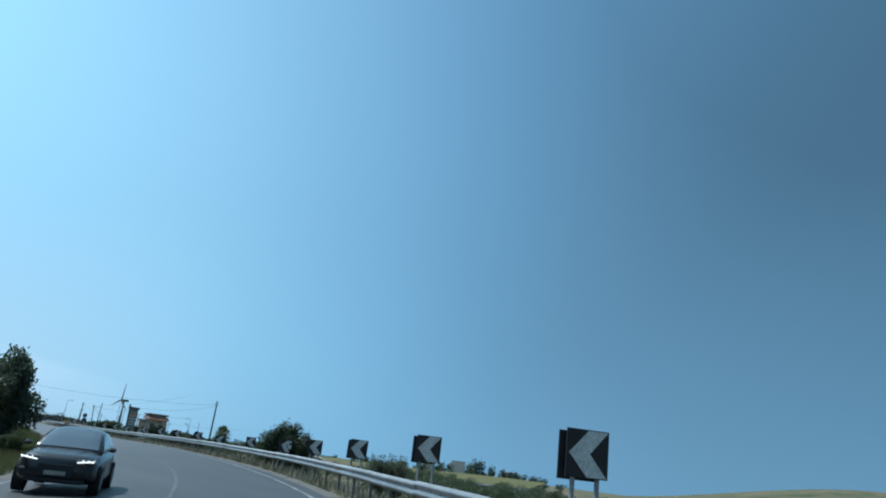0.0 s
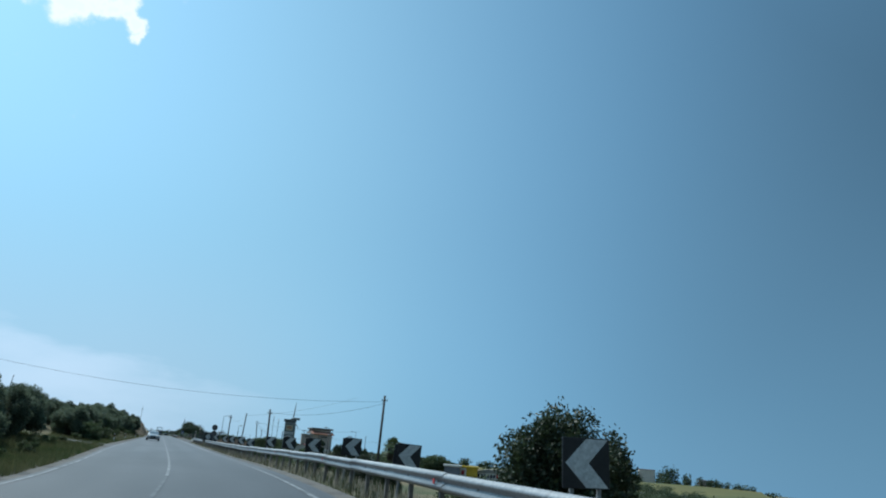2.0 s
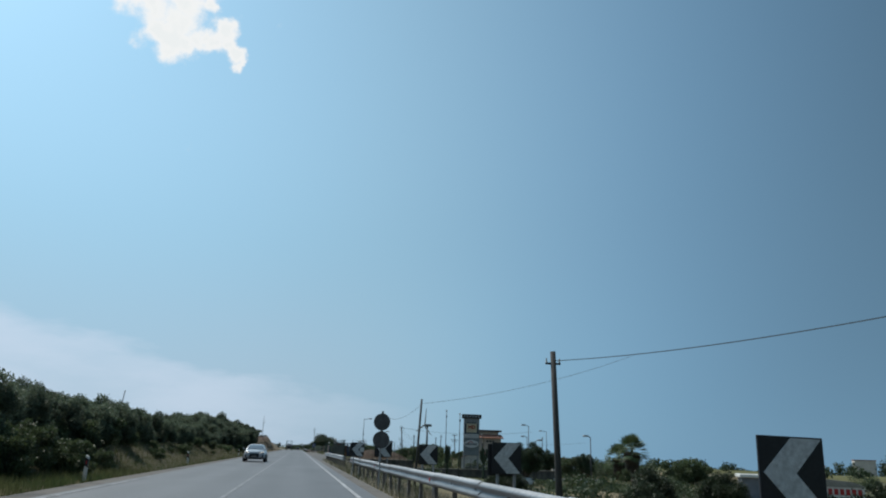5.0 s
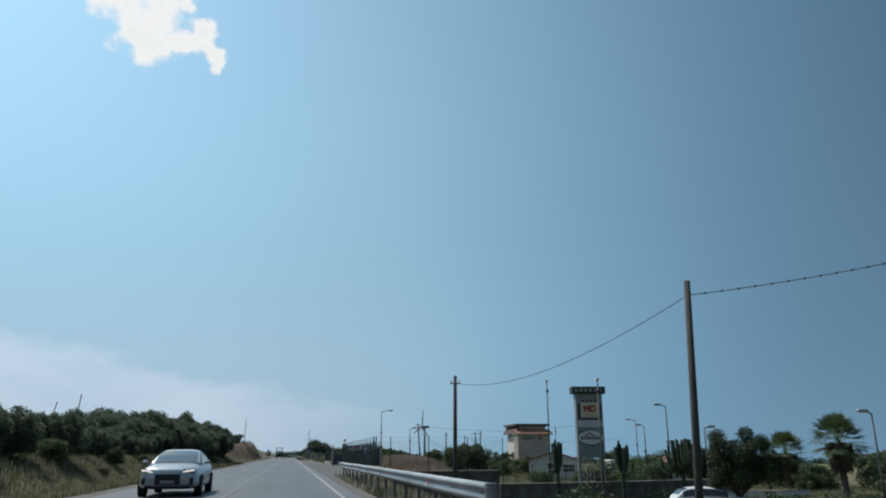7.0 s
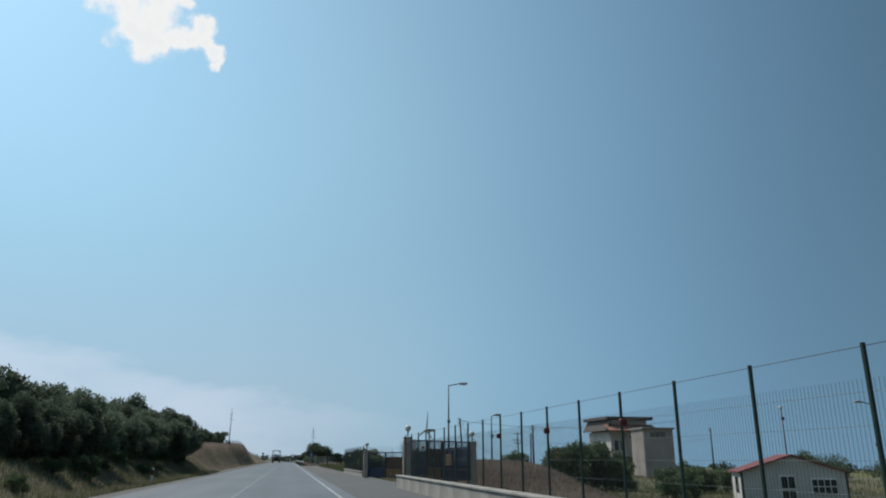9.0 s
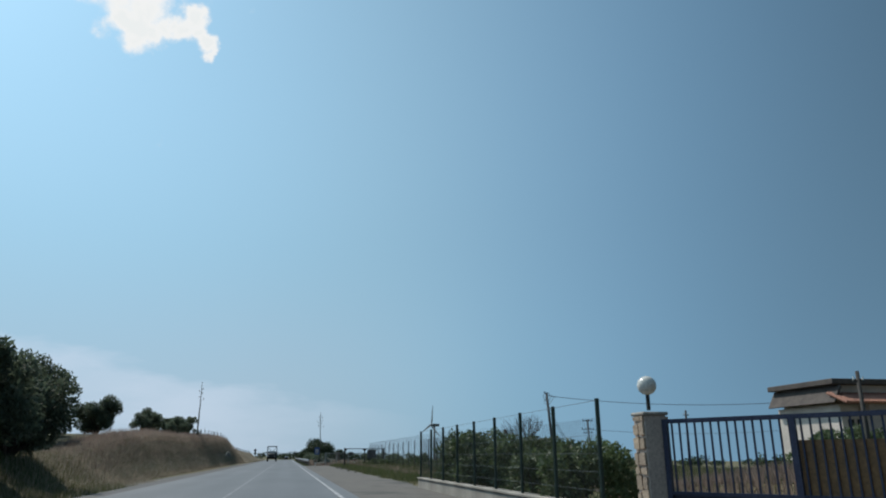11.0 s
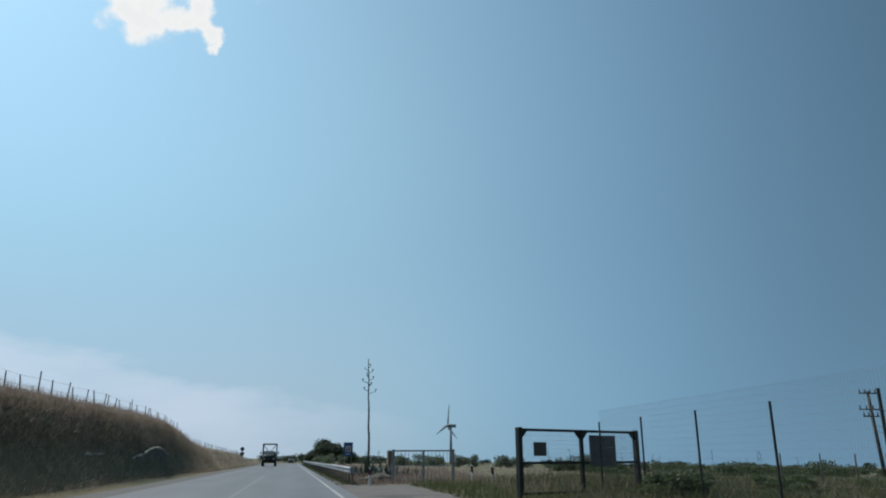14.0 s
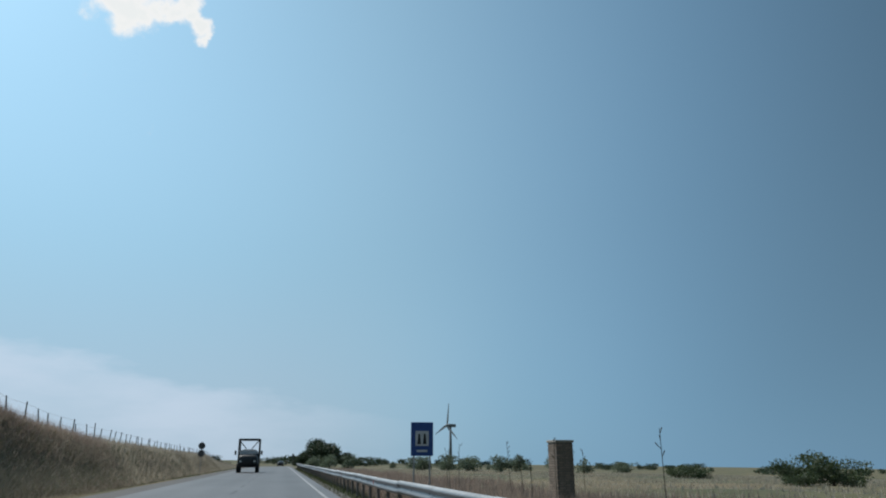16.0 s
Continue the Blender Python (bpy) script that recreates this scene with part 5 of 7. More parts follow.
def ledge(x, y0, y1, zs, deep, label):
    """A low rock outcrop at the bank's foot, its crest running through the heights zs, a pale layer lying on top."""
    g = thing("rock_ledge", label=label, category="rock", group="rock ledges in the bank")
    n = 22
    bm, rows = N(), []
    crest = []
    for k in range(n + 1):
        q = k / n
        y = y0 + (y1 - y0) * q
        z = float(np.interp(q, np.linspace(0, 1, len(zs)), zs)) + 0.07 * noise.noise(Vector((3.1, y * 1.3, 0.0)))
        taper = min(1.0, 5 * q + 0.15, 5 * (1 - q) + 0.15)
        xs = x + 0.16 * noise.noise(Vector((x, y * 0.7, 5.0)))
        prof = ((xs + deep * taper, -0.2), (xs + deep * 0.95 * taper, z * 0.45), (xs + deep * 0.6 * taper, z * 0.85), (xs + deep * 0.35 * taper, z), (xs - 0.25, z + 0.04), (xs - 0.9, z - 0.1))
        rows.append([bm.verts.new((px + 0.05 * noise.noise(Vector((y * 2.1, pz * 3, 1.0))), y, pz + 0.05 * noise.noise(Vector((y * 2.7, px * 3, 4.0))))) for px, pz in prof])
        crest.append(Vector((xs + deep * 0.42 * taper, y, z + 0.01)))
    for r0, r1 in zip(rows, rows[1:]):
        for k in range(len(r0) - 1):
            bm.faces.new((r0[k], r1[k], r1[k + 1], r0[k + 1]))
    rock = part("rock", bm, ROCK, g)
    bm = N()
    for k in range(2, n - 2):
        if k % 9 != 7:
            rod(bm, crest[k], crest[k + 1], 0.07 + 0.03 * math.sin(k * 2.3), 0.07 + 0.03 * math.sin((k + 1) * 2.3), n=6)
    part("pale_layer", bm, PALE_ROCK, rock, "pale crusted edge")
    return g


ledge(-6.6, 300.0, 304.6, (1.25, 1.38, 1.36, 1.42), 0.34, "low grey rock ledge with a pale edge in the grassy bank")
ledge(-6.55, 307.2, 322.5, (0.9, 1.25, 1.55, 1.85, 1.75, 1.3), 0.36, "long dark rock outcrop with a pale sloping edge in the bank")
for k in range(26):
    boulder(rnd.uniform(6.6, 8.4), rnd.uniform(262, 286), rnd.uniform(0.05, 0.14), "small lump of pale rubble on the layby")

# ---- fence along the top of the bank ----
g = thing("bank_fence", label="thin weathered stakes with wire along the top of the bank", category="fence", kind="")
rnd = random.Random(11)
prev = None
for k in range(112):
    y = 288 + 1.6 * k
    x = -8.0 + rnd.uniform(-0.12, 0.12)
    z = gz(x, y)
    h = 0.78 + rnd.uniform(-0.06, 0.08) + (0.2 if k % 11 == 7 else 0)
    top = Vector((x + rnd.uniform(-0.12, 0.12), y + rnd.uniform(-0.1, 0.1), z + h))
    part("stake", rod(N(), (x, y, z - 0.2), top, 0.028, 0.024, n=6), WOOD, g)
    if prev:
        for f in (0.05, 0.4):
            part("wire", rod(N(), prev - Vector((0, 0, f)), Vector((top.x, top.y, z + 0.8)) - Vector((0, 0, f)), 0.004, n=4, cap=False), WIRE, g)
    prev = Vector((top.x, top.y, z + 0.8))

# ---- vehicles ----
def loft(stations, n=16):
    """Rings of rounded cross-section along y: (y, z0, z1, half width at the bottom, half width at the top)."""
    bm = N()
    rings = []
    for y, z0, z1, w0, w1 in stations:
        ring = []
        for k in range(n):
            a = 2 * math.pi * (k + 0.5) / n
            cx, cz = math.cos(a), math.sin(a)
            ux = math.copysign(abs(cx) ** 0.45, cx)
            uz = math.copysign(abs(cz) ** 0.45, cz)
            w = w0 + (w1 - w0) * (uz + 1) / 2
            ring.append(bm.verts.new((ux * w, y, (z0 + z1) / 2 + uz * (z1 - z0) / 2)))
        rings.append(ring)
    for a, b_ in zip(rings, rings[1:]):
        for k in range(n):
            bm.faces.new((a[k], a[(k + 1) % n], b_[(k + 1) % n], b_[k]))
    bm.faces.new(list(reversed(rings[0])))
    bm.faces.new(rings[-1])
    return bm


def car(m, L, W, Hh, paint, label, lights=False, coupe=False):
    """Front towards -y."""
    g = thing("car", m, label, "car", "cars on and beside the road")
    h, w, b = L / 2, W / 2, Hh * (0.67 if coupe else 0.64)
    part("body", loft([(-h, 0.34, b * 0.8, w * 0.7, w * 0.6), (-h + 0.1, 0.26, b * 0.9, w * 0.88, w * 0.76), (-h + 0.35, 0.22, b * 0.96, w * 0.97, w * 0.85), (-h + 0.8, 0.2, b * 1.01, w, w * 0.89), (-h * 0.35, 0.18, b * 1.06, w, w * 0.92),
                       (h * 0.4, 0.18, b * 1.08, w, w * 0.92), (h - 0.35, 0.22, b * 1.08, w * 0.97, w * 0.88), (h - 0.08, 0.3, b * 1.0, w * 0.85, w * 0.78), (h, 0.36, b * 0.9, w * 0.7, w * 0.66)], 28), paint, g, smooth=True)
    ya, yb, yc, yd = -h * 0.42, -h * 0.02, h * (0.3 if coupe else 0.6), h * (0.88 if coupe else 0.94)
    zb, zr, wt = b * 1.03, Hh, w * 0.66
    # height of the roofline and half width at its top, from the screen's foot to the tail
    line_y = [ya, ya + (yb - ya) * 0.5, yb - 0.06, yb + 0.22, (yb + yc) / 2 + 0.05, yc, (yc + yd) / 2, yd]
    line_z = [zb + 0.01, zb + (zr - zb) * 0.56, zr - 0.055, zr - 0.005, zr + 0.01, zr - 0.03, zb + (zr - zb) * (0.58 if coupe else 0.7), zb + 0.03]
    line_w = [w * 0.84, w * 0.76, wt * 1.04, wt * 1.02, wt, wt * 0.98, w * 0.7, w * 0.76]
    ys = sorted(set(line_y) | {ya + (yd - ya) * k / 18 for k in range(19)})
    zt = lambda y: float(np.interp(y, line_y, line_z))
    wu = lambda y: float(np.interp(y, line_y, line_w))
    wl = lambda y: w * (0.89 - 0.05 * abs(2 * (y - ya) / (yd - ya) - 1) ** 3)
    part("cabin", loft([(y, zb - 0.1, zt(y), wl(y), wu(y)) for y in ys], 32), paint, g, smooth=True)

    def pane(name, mat, y0, y1, a0, a1, text=""):
        """A sheet of glass lying on the cabin between two stations and two angles."""
        bm, rows = N(), []
        for i in range(9):
            y = y0 + (y1 - y0) * i / 8
            row = []
            for k in range(13):
                a = radians(a0 + (a1 - a0) * k / 12)
                cx, cz = math.cos(a), math.sin(a)
                ux, uz = math.copysign(abs(cx) ** 0.45, cx), math.copysign(abs(cz) ** 0.45, cz)
                row.append(bm.verts.new((ux * (wl(y) + (wu(y) - wl(y)) * (uz + 1) / 2 + 0.012), y, (zb - 0.1 + zt(y)) / 2 + uz * (zt(y) - zb + 0.1) / 2 + 0.012 * max(0, uz))))
            rows.append(row)
        for r0, r1 in zip(rows, rows[1:]):
            for k in range(12):
                bm.faces.new((r0[k], r0[k + 1], r1[k + 1], r1[k]))
        bmesh.ops.recalc_face_normals(bm, faces=bm.faces)
        return part(name, bm, mat, g, text, smooth=True)

    pane("windscreen", SCREEN, ya + 0.03, yb - 0.05, 46, 134, "sky-reflecting windscreen")
    pane("rear_window", GLASS, yc + 0.1, yd - 0.1, 48, 132)
    for a0, a1 in ((-12, 28), (152, 192)):
        pane("side_window", GLASS, ya + 0.3 * (yb - ya), (yb + yc) / 2 - 0.02, a0, a1)
        pane("side_window", GLASS, (yb + yc) / 2 + 0.03, yc + 0.55 * (yd - yc), a0, a1)
    for sx in (-1, 1):
        part("mirror", box(N(), sx * (w + 0.04) - 0.08, sx * (w + 0.04) + 0.08, ya + 0.16, ya + 0.27, zb + 0.01, zb + 0.11, bevel=0.04), paint, g)
        cx = sx * w * 0.64
        hl = part("headlight", box(N(), cx - 0.17, cx + 0.17, -h + 0.005, -h + 0.3, b * 0.76, b * 0.87, bevel=0.03), GLASS, g, "dark glass headlight")
        part("lamp_strip", rod(N(), (cx - 0.15 * sx, -h - 0.004, b * 0.785), (cx + 0.14 * sx, -h - 0.004, b * 0.83), 0.013), HEADLIGHT if lights else GLOBE, hl)
        for f in (0.3, 0.62, 0.95):
            part("lamp_tick", rod(N(), (cx + 0.15 * sx * (2 * f - 1), -h - 0.004, b * 0.8), (cx + 0.15 * sx * (2 * f - 1) + 0.02 * sx, -h - 0.004, b * 0.855), 0.012), HEADLIGHT if lights else GLOBE, hl)
        for y in (-h * 0.62, h * 0.6):
            wh = part("wheel", rod(N(), (sx * (w - 0.2), y, 0.31), (sx * (w + 0.005), y, 0.31), 0.315, n=24), TYRE, g)
            part("rim", rod(N(), (sx * (w + 0.006), y, 0.31), (sx * (w + 0.016), y, 0.31), 0.21, n=16), GALV, wh)
        part("air_intake", box(N(), sx * w * 0.64 - 0.15, sx * w * 0.64 + 0.15, -h + 0.015, -h + 0.12, 0.36, b * 0.6, bevel=0.03), SIGN_BLACK, g)
        part("bonnet_crease", rod(N(), (sx * w * 0.34, -h + 0.35, b * 0.955), (sx * w * 0.5, ya - 0.1, zb + 0.005), 0.012), paint, g)
    part("grille", box(N(), -w * 0.4, w * 0.4, -h - 0.02, -h + 0.06, 0.36, b * 0.72, bevel=0.02), SIGN_BLACK, g)
    part("bumper_slot", box(N(), -w * 0.7, w * 0.7, -h + 0.01, -h + 0.2, 0.25, 0.34, bevel=0.02), SIGN_BLACK, g)
    part("plate", box(N(), -0.2, 0.2, -h - 0.035, -h - 0.021, 0.4, 0.48), SHED_WALL, g)
    part("wiper", rod(N(), (-0.5, ya + 0.0, zb + 0.0), (0.15, ya + 0.06, zb + 0.05), 0.009), SIGN_BLACK, g)
    return g


car(pose(-8.2, 18.5, -0.17, 0, 0, road_yaw(16) + 2), 3.8, 1.62, 1.34, CAR_DARK, "dark grey hatchback with its headlights on in the oncoming lane", True)
car(pose(-1.68, 153.6, 0, 0, 0, 0), 4.6, 1.82, 1.38, CAR_SILVER, "silver coupe with slim headlights in the oncoming lane", True, True)
car(pose(23.7, 163.6, gz(23.7, 163.6) + 0.02, 0, 0, 75), 4.2, 1.75, 1.45, CAR_WHITE, "white hatchback parked below the road beside trees")
car(pose(1.8, 520, float(road_height(520)), 0, 0, 180), 4.1, 1.75, 1.5, CAR_DARK, "dark car far ahead on the straight road")

g = thing("farm_truck", pose(-1.75, 396.0, 0, 0, 0, 0), "dark high farm truck with an open frame above its cab", "truck")
part("chassis", box(N(), -1.1, 1.1, -2.2, 2.6, 0.55, 0.95, bevel=0.05), DARK_STEEL, g)
part("bonnet", loft([(-2.5, 0.75, 1.65, 0.95, 0.85), (-2.3, 0.65, 1.85, 1.1, 1.0), (-0.9, 0.65, 1.95, 1.15, 1.05)]), DARK_STEEL, g, smooth=True)
part("cab", loft([(-1.0, 0.8, 2.0, 1.15, 1.1), (-0.6, 0.8, 2.5, 1.15, 1.0), (0.6, 0.8, 2.5, 1.15, 1.0)]), CAR_DARK, g, smooth=True)
# opaque white on the glass stands in for a bright reflection
part("windscreen", box(N(), -0.9, 0.9, -1.02, -0.94, 1.95, 2.42, bevel=0.02), SIGN_WHITE, g, "windscreen painted pale to imitate a reflection")
for sx in (-1, 1):
    part("frame_post", box(N(), sx * 1.12 - 0.07, sx * 1.12 + 0.07, -0.5, -0.36, 0.9, 3.62), DARK_STEEL, g)
    part("frame_post", box(N(), sx * 1.12 - 0.07, sx * 1.12 + 0.07, 2.3, 2.44, 0.9, 3.62), DARK_STEEL, g)
    part("side_rail", box(N(), sx * 1.12 - 0.05, sx * 1.12 + 0.05, -0.5, 2.44, 3.5, 3.64), DARK_STEEL, g)
    part("brace", rod(N(), (sx * 1.1, -0.43, 3.5), (sx * 0.3, -0.43, 2.55), 0.05), DARK_STEEL, g)
    part("mirror", box(N(), sx * 1.42 - 0.1, sx * 1.42 + 0.1, -0.95, -0.85, 1.9, 2.35, bevel=0.02), DARK_STEEL, g)
    for y in (-1.7, 1.7):
        part("wheel", rod(N(), (sx * 0.85, y, 0.48), (sx * 1.18, y, 0.48), 0.48, n=20), TYRE, g)
    part("headlight", rod(N(), (sx * 0.75, -2.53, 1.2), (sx * 0.75, -2.45, 1.2), 0.12, n=14), GLOBE, g)
for y in (-0.43, 2.37):
    part("cross_rail", box(N(), -1.12, 1.12, y - 0.06, y + 0.06, 3.49, 3.67), DARK_STEEL, g)
part("load_bed", box(N(), -1.15, 1.15, 0.7, 2.7, 0.96, 1.7, bevel=0.03), ROOF_DARK, g)

# ---- leaves and trees ----
def leaf_cloud(clumps, count, size, seed, aspect=0.42, shell=0.35, up=0.0):
    """Small leaf blades spread through ellipsoid clumps (centre, radii), denser towards their surface."""
    r = np.random.RandomState(seed)
    c = np.array([k[0] for k in clumps], float)
    rad = np.array([k[1] for k in clumps], float)
    wgt = (rad[:, 0] * rad[:, 1] * rad[:, 2]) ** 0.67
    pick = r.choice(len(c), count, p=wgt / wgt.sum())
    d = r.normal(size=(count, 3))
    d /= np.linalg.norm(d, axis=1)[:, None]
    q = shell + (1.06 - shell) * r.rand(count) ** 0.6
    q = np.where(r.rand(count) < 0.22, q * (1.0 + 0.32 * r.rand(count)), q)
    p = c[pick] + d * rad[pick] * q[:, None]
    a = d * 0.6 + r.normal(size=(count, 3)) * 0.7 + np.array([0, 0, up])
    a /= np.linalg.norm(a, axis=1)[:, None]
    b_ = np.cross(a, r.normal(size=(count, 3)))
    b_ /= np.linalg.norm(b_, axis=1)[:, None]
    s = size * (0.6 + 0.8 * r.rand(count))[:, None]
    v = np.stack([p - a * s * 0.5, p + b_ * s * aspect * 0.5, p + a * s * 0.5, p - b_ * s * aspect * 0.5], 1).reshape(-1, 3)
    f = np.arange(count * 4).reshape(-1, 4)
    return v, f


def fast_mesh(name, v, f, mat):
    me = bpy.data.meshes.new(name)
    n, k = f.shape
    me.vertices.add(len(v)); me.vertices.foreach_set("co", v.astype(np.float32).ravel())
    me.loops.add(n * k); me.loops.foreach_set("vertex_index", f.astype(np.int32).ravel())
    me.polygons.add(n); me.polygons.foreach_set("loop_start", np.arange(0, n * k, k, dtype=np.int32))
    me.materials.append(mat)
    me.update(calc_edges=True)
    return me


def tree(name, seed, height, radius, mat, leaves, size, label, category="tree", group="", trunk=0.16, low=0.28, clumps=16, aspect=0.42, flat=0.75, m=None, cs=(0.24, 0.42)):
    r = random.Random(seed)
    g = thing(name, m, label, category, group)
    cl = []
    bm = N()
    fork = height * low
    rod(bm, (0, 0, -0.4), (r.uniform(-0.1, 0.1), r.uniform(-0.1, 0.1), fork), trunk * 1.25, trunk * 0.8, n=9)
    for k in range(clumps):
        a = 2 * math.pi * (k / clumps * 1.618 * 3 + r.random() * 0.1)
        rr = radius * math.sqrt(r.uniform(0.05, 1.0)) * 0.74
        z = height * (low + 0.12) + (height * (0.86 - low)) * r.random() * (1 - 0.55 * (rr / radius) ** 2)
        c = (rr * math.cos(a), rr * math.sin(a), z)
        s = radius * r.uniform(*cs)
        cl.append((c, (s, s, s * flat)))
        mid = Vector((c[0] * 0.5, c[1] * 0.5, (fork + z) / 2 - 0.1))
        if k % 2 == 0:
            rod(bm, (0, 0, fork - 0.1), mid, trunk * 0.55, trunk * 0.32, n=6)
            rod(bm, mid, c, trunk * 0.32, trunk * 0.1, n=5)
    part("trunk", bm, BARK, g)
    v, f = leaf_cloud(cl, leaves, size, seed, aspect)
    part("crown", fast_mesh("crown", v, f, mat), None, g)
    return g


def plant(src, x, y, scale=1.0, yaw=None, sz=None):
    r = random.Random(int(x * 31 + y * 17))
    yaw = r.uniform(0, 360) if yaw is None else yaw
    m = pose(x, y, gz(x, y) - 0.05, 0, 0, yaw) @ Matrix.Diagonal((scale, scale, sz or scale, 1))
    return copy_thing(src, m)


OL = "grey-green olive tree with a dense uneven crown"
olives = [tree("olive_tree", 21 + k, 3.2, 2.3, OLIVE_LEAF, 22000, 0.16, OL + " beside the road", group="olive trees", low=0.06, clumps=38, cs=(0.13, 0.27), flat=1.0, m=pose(-11 - k, 196 + 8 * k, gz(-11 - k, 196 + 8 * k))) for k in range(4)]
rnd = random.Random(77)
spots = []
CROWN_Y = [0, 60, 89, 96, 102, 121, 138, 146, 153, 160, 168, 178, 187, 197, 204, 210, 214.5, 220, 228, 232, 238, 246, 262]
CROWN_Z = [3.0, 3.2, 3.4, 2.95, 3.2, 3.4, 3.65, 3.55, 3.6, 3.3, 2.85, 2.75, 2.95, 3.85, 4.5, 4.9, 3.7, 4.4, 5.3, 5.5, 5.1, 5.4, 5.7]
for y in np.arange(-8, 250, 2.9):
    for row, off in enumerate((-8.4 if y > 100 else -9.8, -12.2, -16.2)):
        yy = y + rnd.uniform(-1.2, 1.2) + row * 1.7
        if (row == 0 and 91 < yy < 102) or (row == 0 and yy > 237.5) or (row == 0 and 213 < yy < 215.5):
            continue
        p = on_road(yy, off + rnd.uniform(-0.6, 0.6))
        eye_line = 1.2 + (np.interp(yy, CROWN_Y, CROWN_Z) - 1.2) * (1.7 - off) / 9.8 * (0.93, 0.86, 0.82)[row]
        s = (eye_line - gz(p.x, yy)) / 3.3 * rnd.uniform(0.86, 1.04)
        spots.append((p.x, yy, min(s, 1.75)))
for x, y, s in spots:
    w = s * rnd.uniform(0.8, 0.95)
    plant(rnd.choice(olives), x, y, w, sz=s)
plant(olives[0], -9.5, 42.5, 1.12, sz=1.45)
plant(olives[2], -10.2, 90.5, 0.8, sz=0.95)
plant(olives[1], -12.8, 38.0, 1.35, sz=1.4)
for x, y, s in ((-11.2, 262, 0.8), (-14, 258, 1.0), (-13, 252, 1.1)):
    plant(olives[int(y) % 4], x, y, s)
# small airy trees in a row behind the fence on the bank
airy = [tree("small_tree", 171 + k, 3.0, 1.6, OLIVE_LEAF, 6500, 0.15, "small airy dark green tree on top of the bank", group="trees on the bank", low=0.1, clumps=24, cs=(0.16, 0.3), flat=1.0, trunk=0.09, m=pose(-9.3, y, gz(-9.3, y) - 0.05) @ Matrix.Diagonal((s, s, s, 1))) for k, (y, s) in enumerate(((270.2, 0.74), (284.0, 0.66)))]
for k, (x, y, w, top) in enumerate(((-9.5, 268.6, 0.7, 4.6), (-9.4, 272.2, 0.75, 5.15), (-9.6, 274.2, 0.6, 4.6), (-9.3, 276.9, 0.42, 4.5), (-9.4, 280.9, 0.6, 4.55), (-9.3, 282.4, 0.7, 5.1), (-9.5, 286.0, 0.7, 5.25), (-9.3, 287.6, 0.5, 5.4), (-9.6, 289.0, 0.45, 5.2), (-9.2, 292.4, 0.72, 5.75), (-9.5, 294.0, 0.6, 5.6))):
    plant(airy[k % 2], x, y, w / (0.74, 0.66)[k % 2], sz=(top - gz(x, y)) / 3.0 / (0.74, 0.66)[k % 2])

SH = "low green roadside shrub with small leaves"
shrubs = [tree("shrub", 51 + k, 1.5, 1.25, BUSH_LEAF, 7500, 0.11, SH, "shrub", "roadside shrubs", trunk=0.05, low=0.05, clumps=22, cs=(0.14, 0.3), flat=0.9, m=pose(-7.3, 108 + 9 * k, gz(-7.3, 108 + 9 * k))) for k in range(3)]
for y in np.arange(16, 236, 4.1):
    if 90 < y < 102:
        continue
    p = on_road(y + rnd.uniform(-1, 1), -6.7 + rnd.uniform(-0.9, 0.5))
    if p.x > np.interp(p.y, ROAD_Y, ROAD_X) - 5.3:
        continue
    plant(rnd.choice(shrubs), p.x, p.y, rnd.uniform(0.25, 0.6))

for k in range(26):
    y = rnd.uniform(101, 130)
    p = on_road(y, -rnd.uniform(6.3, 9.5))
    plant(rnd.choice(shrubs), p.x, p.y, rnd.uniform(0.45, 0.95))

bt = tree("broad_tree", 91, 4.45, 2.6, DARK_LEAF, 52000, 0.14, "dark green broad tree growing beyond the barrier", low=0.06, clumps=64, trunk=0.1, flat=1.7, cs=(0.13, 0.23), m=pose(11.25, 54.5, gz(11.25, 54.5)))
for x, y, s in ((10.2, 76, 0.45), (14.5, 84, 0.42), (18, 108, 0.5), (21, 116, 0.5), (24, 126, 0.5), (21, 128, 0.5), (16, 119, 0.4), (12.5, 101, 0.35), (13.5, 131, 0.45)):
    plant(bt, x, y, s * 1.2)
for x, y, s in ((9.6, 46, 0.8), (11.5, 30, 0.9), (8.4, 24, 0.8), (9.5, 68, 0.8), (9.0, 84, 0.7), (8.8, 98, 0.8), (9.4, 107, 0.9), (8.5, 120, 0.8), (9.3, 134, 0.9), (9.0, 148, 0.7), (9.6, 156, 0.8),
                (11.5, 112, 1.1), (12.6, 122, 1.3), (14.8, 137, 1.3), (8.2, 12, 0.7), (6.2, 4, 0.7), (12.5, 20, 1.0)):
    plant(shrubs[int(y) % 3], x, y, s)

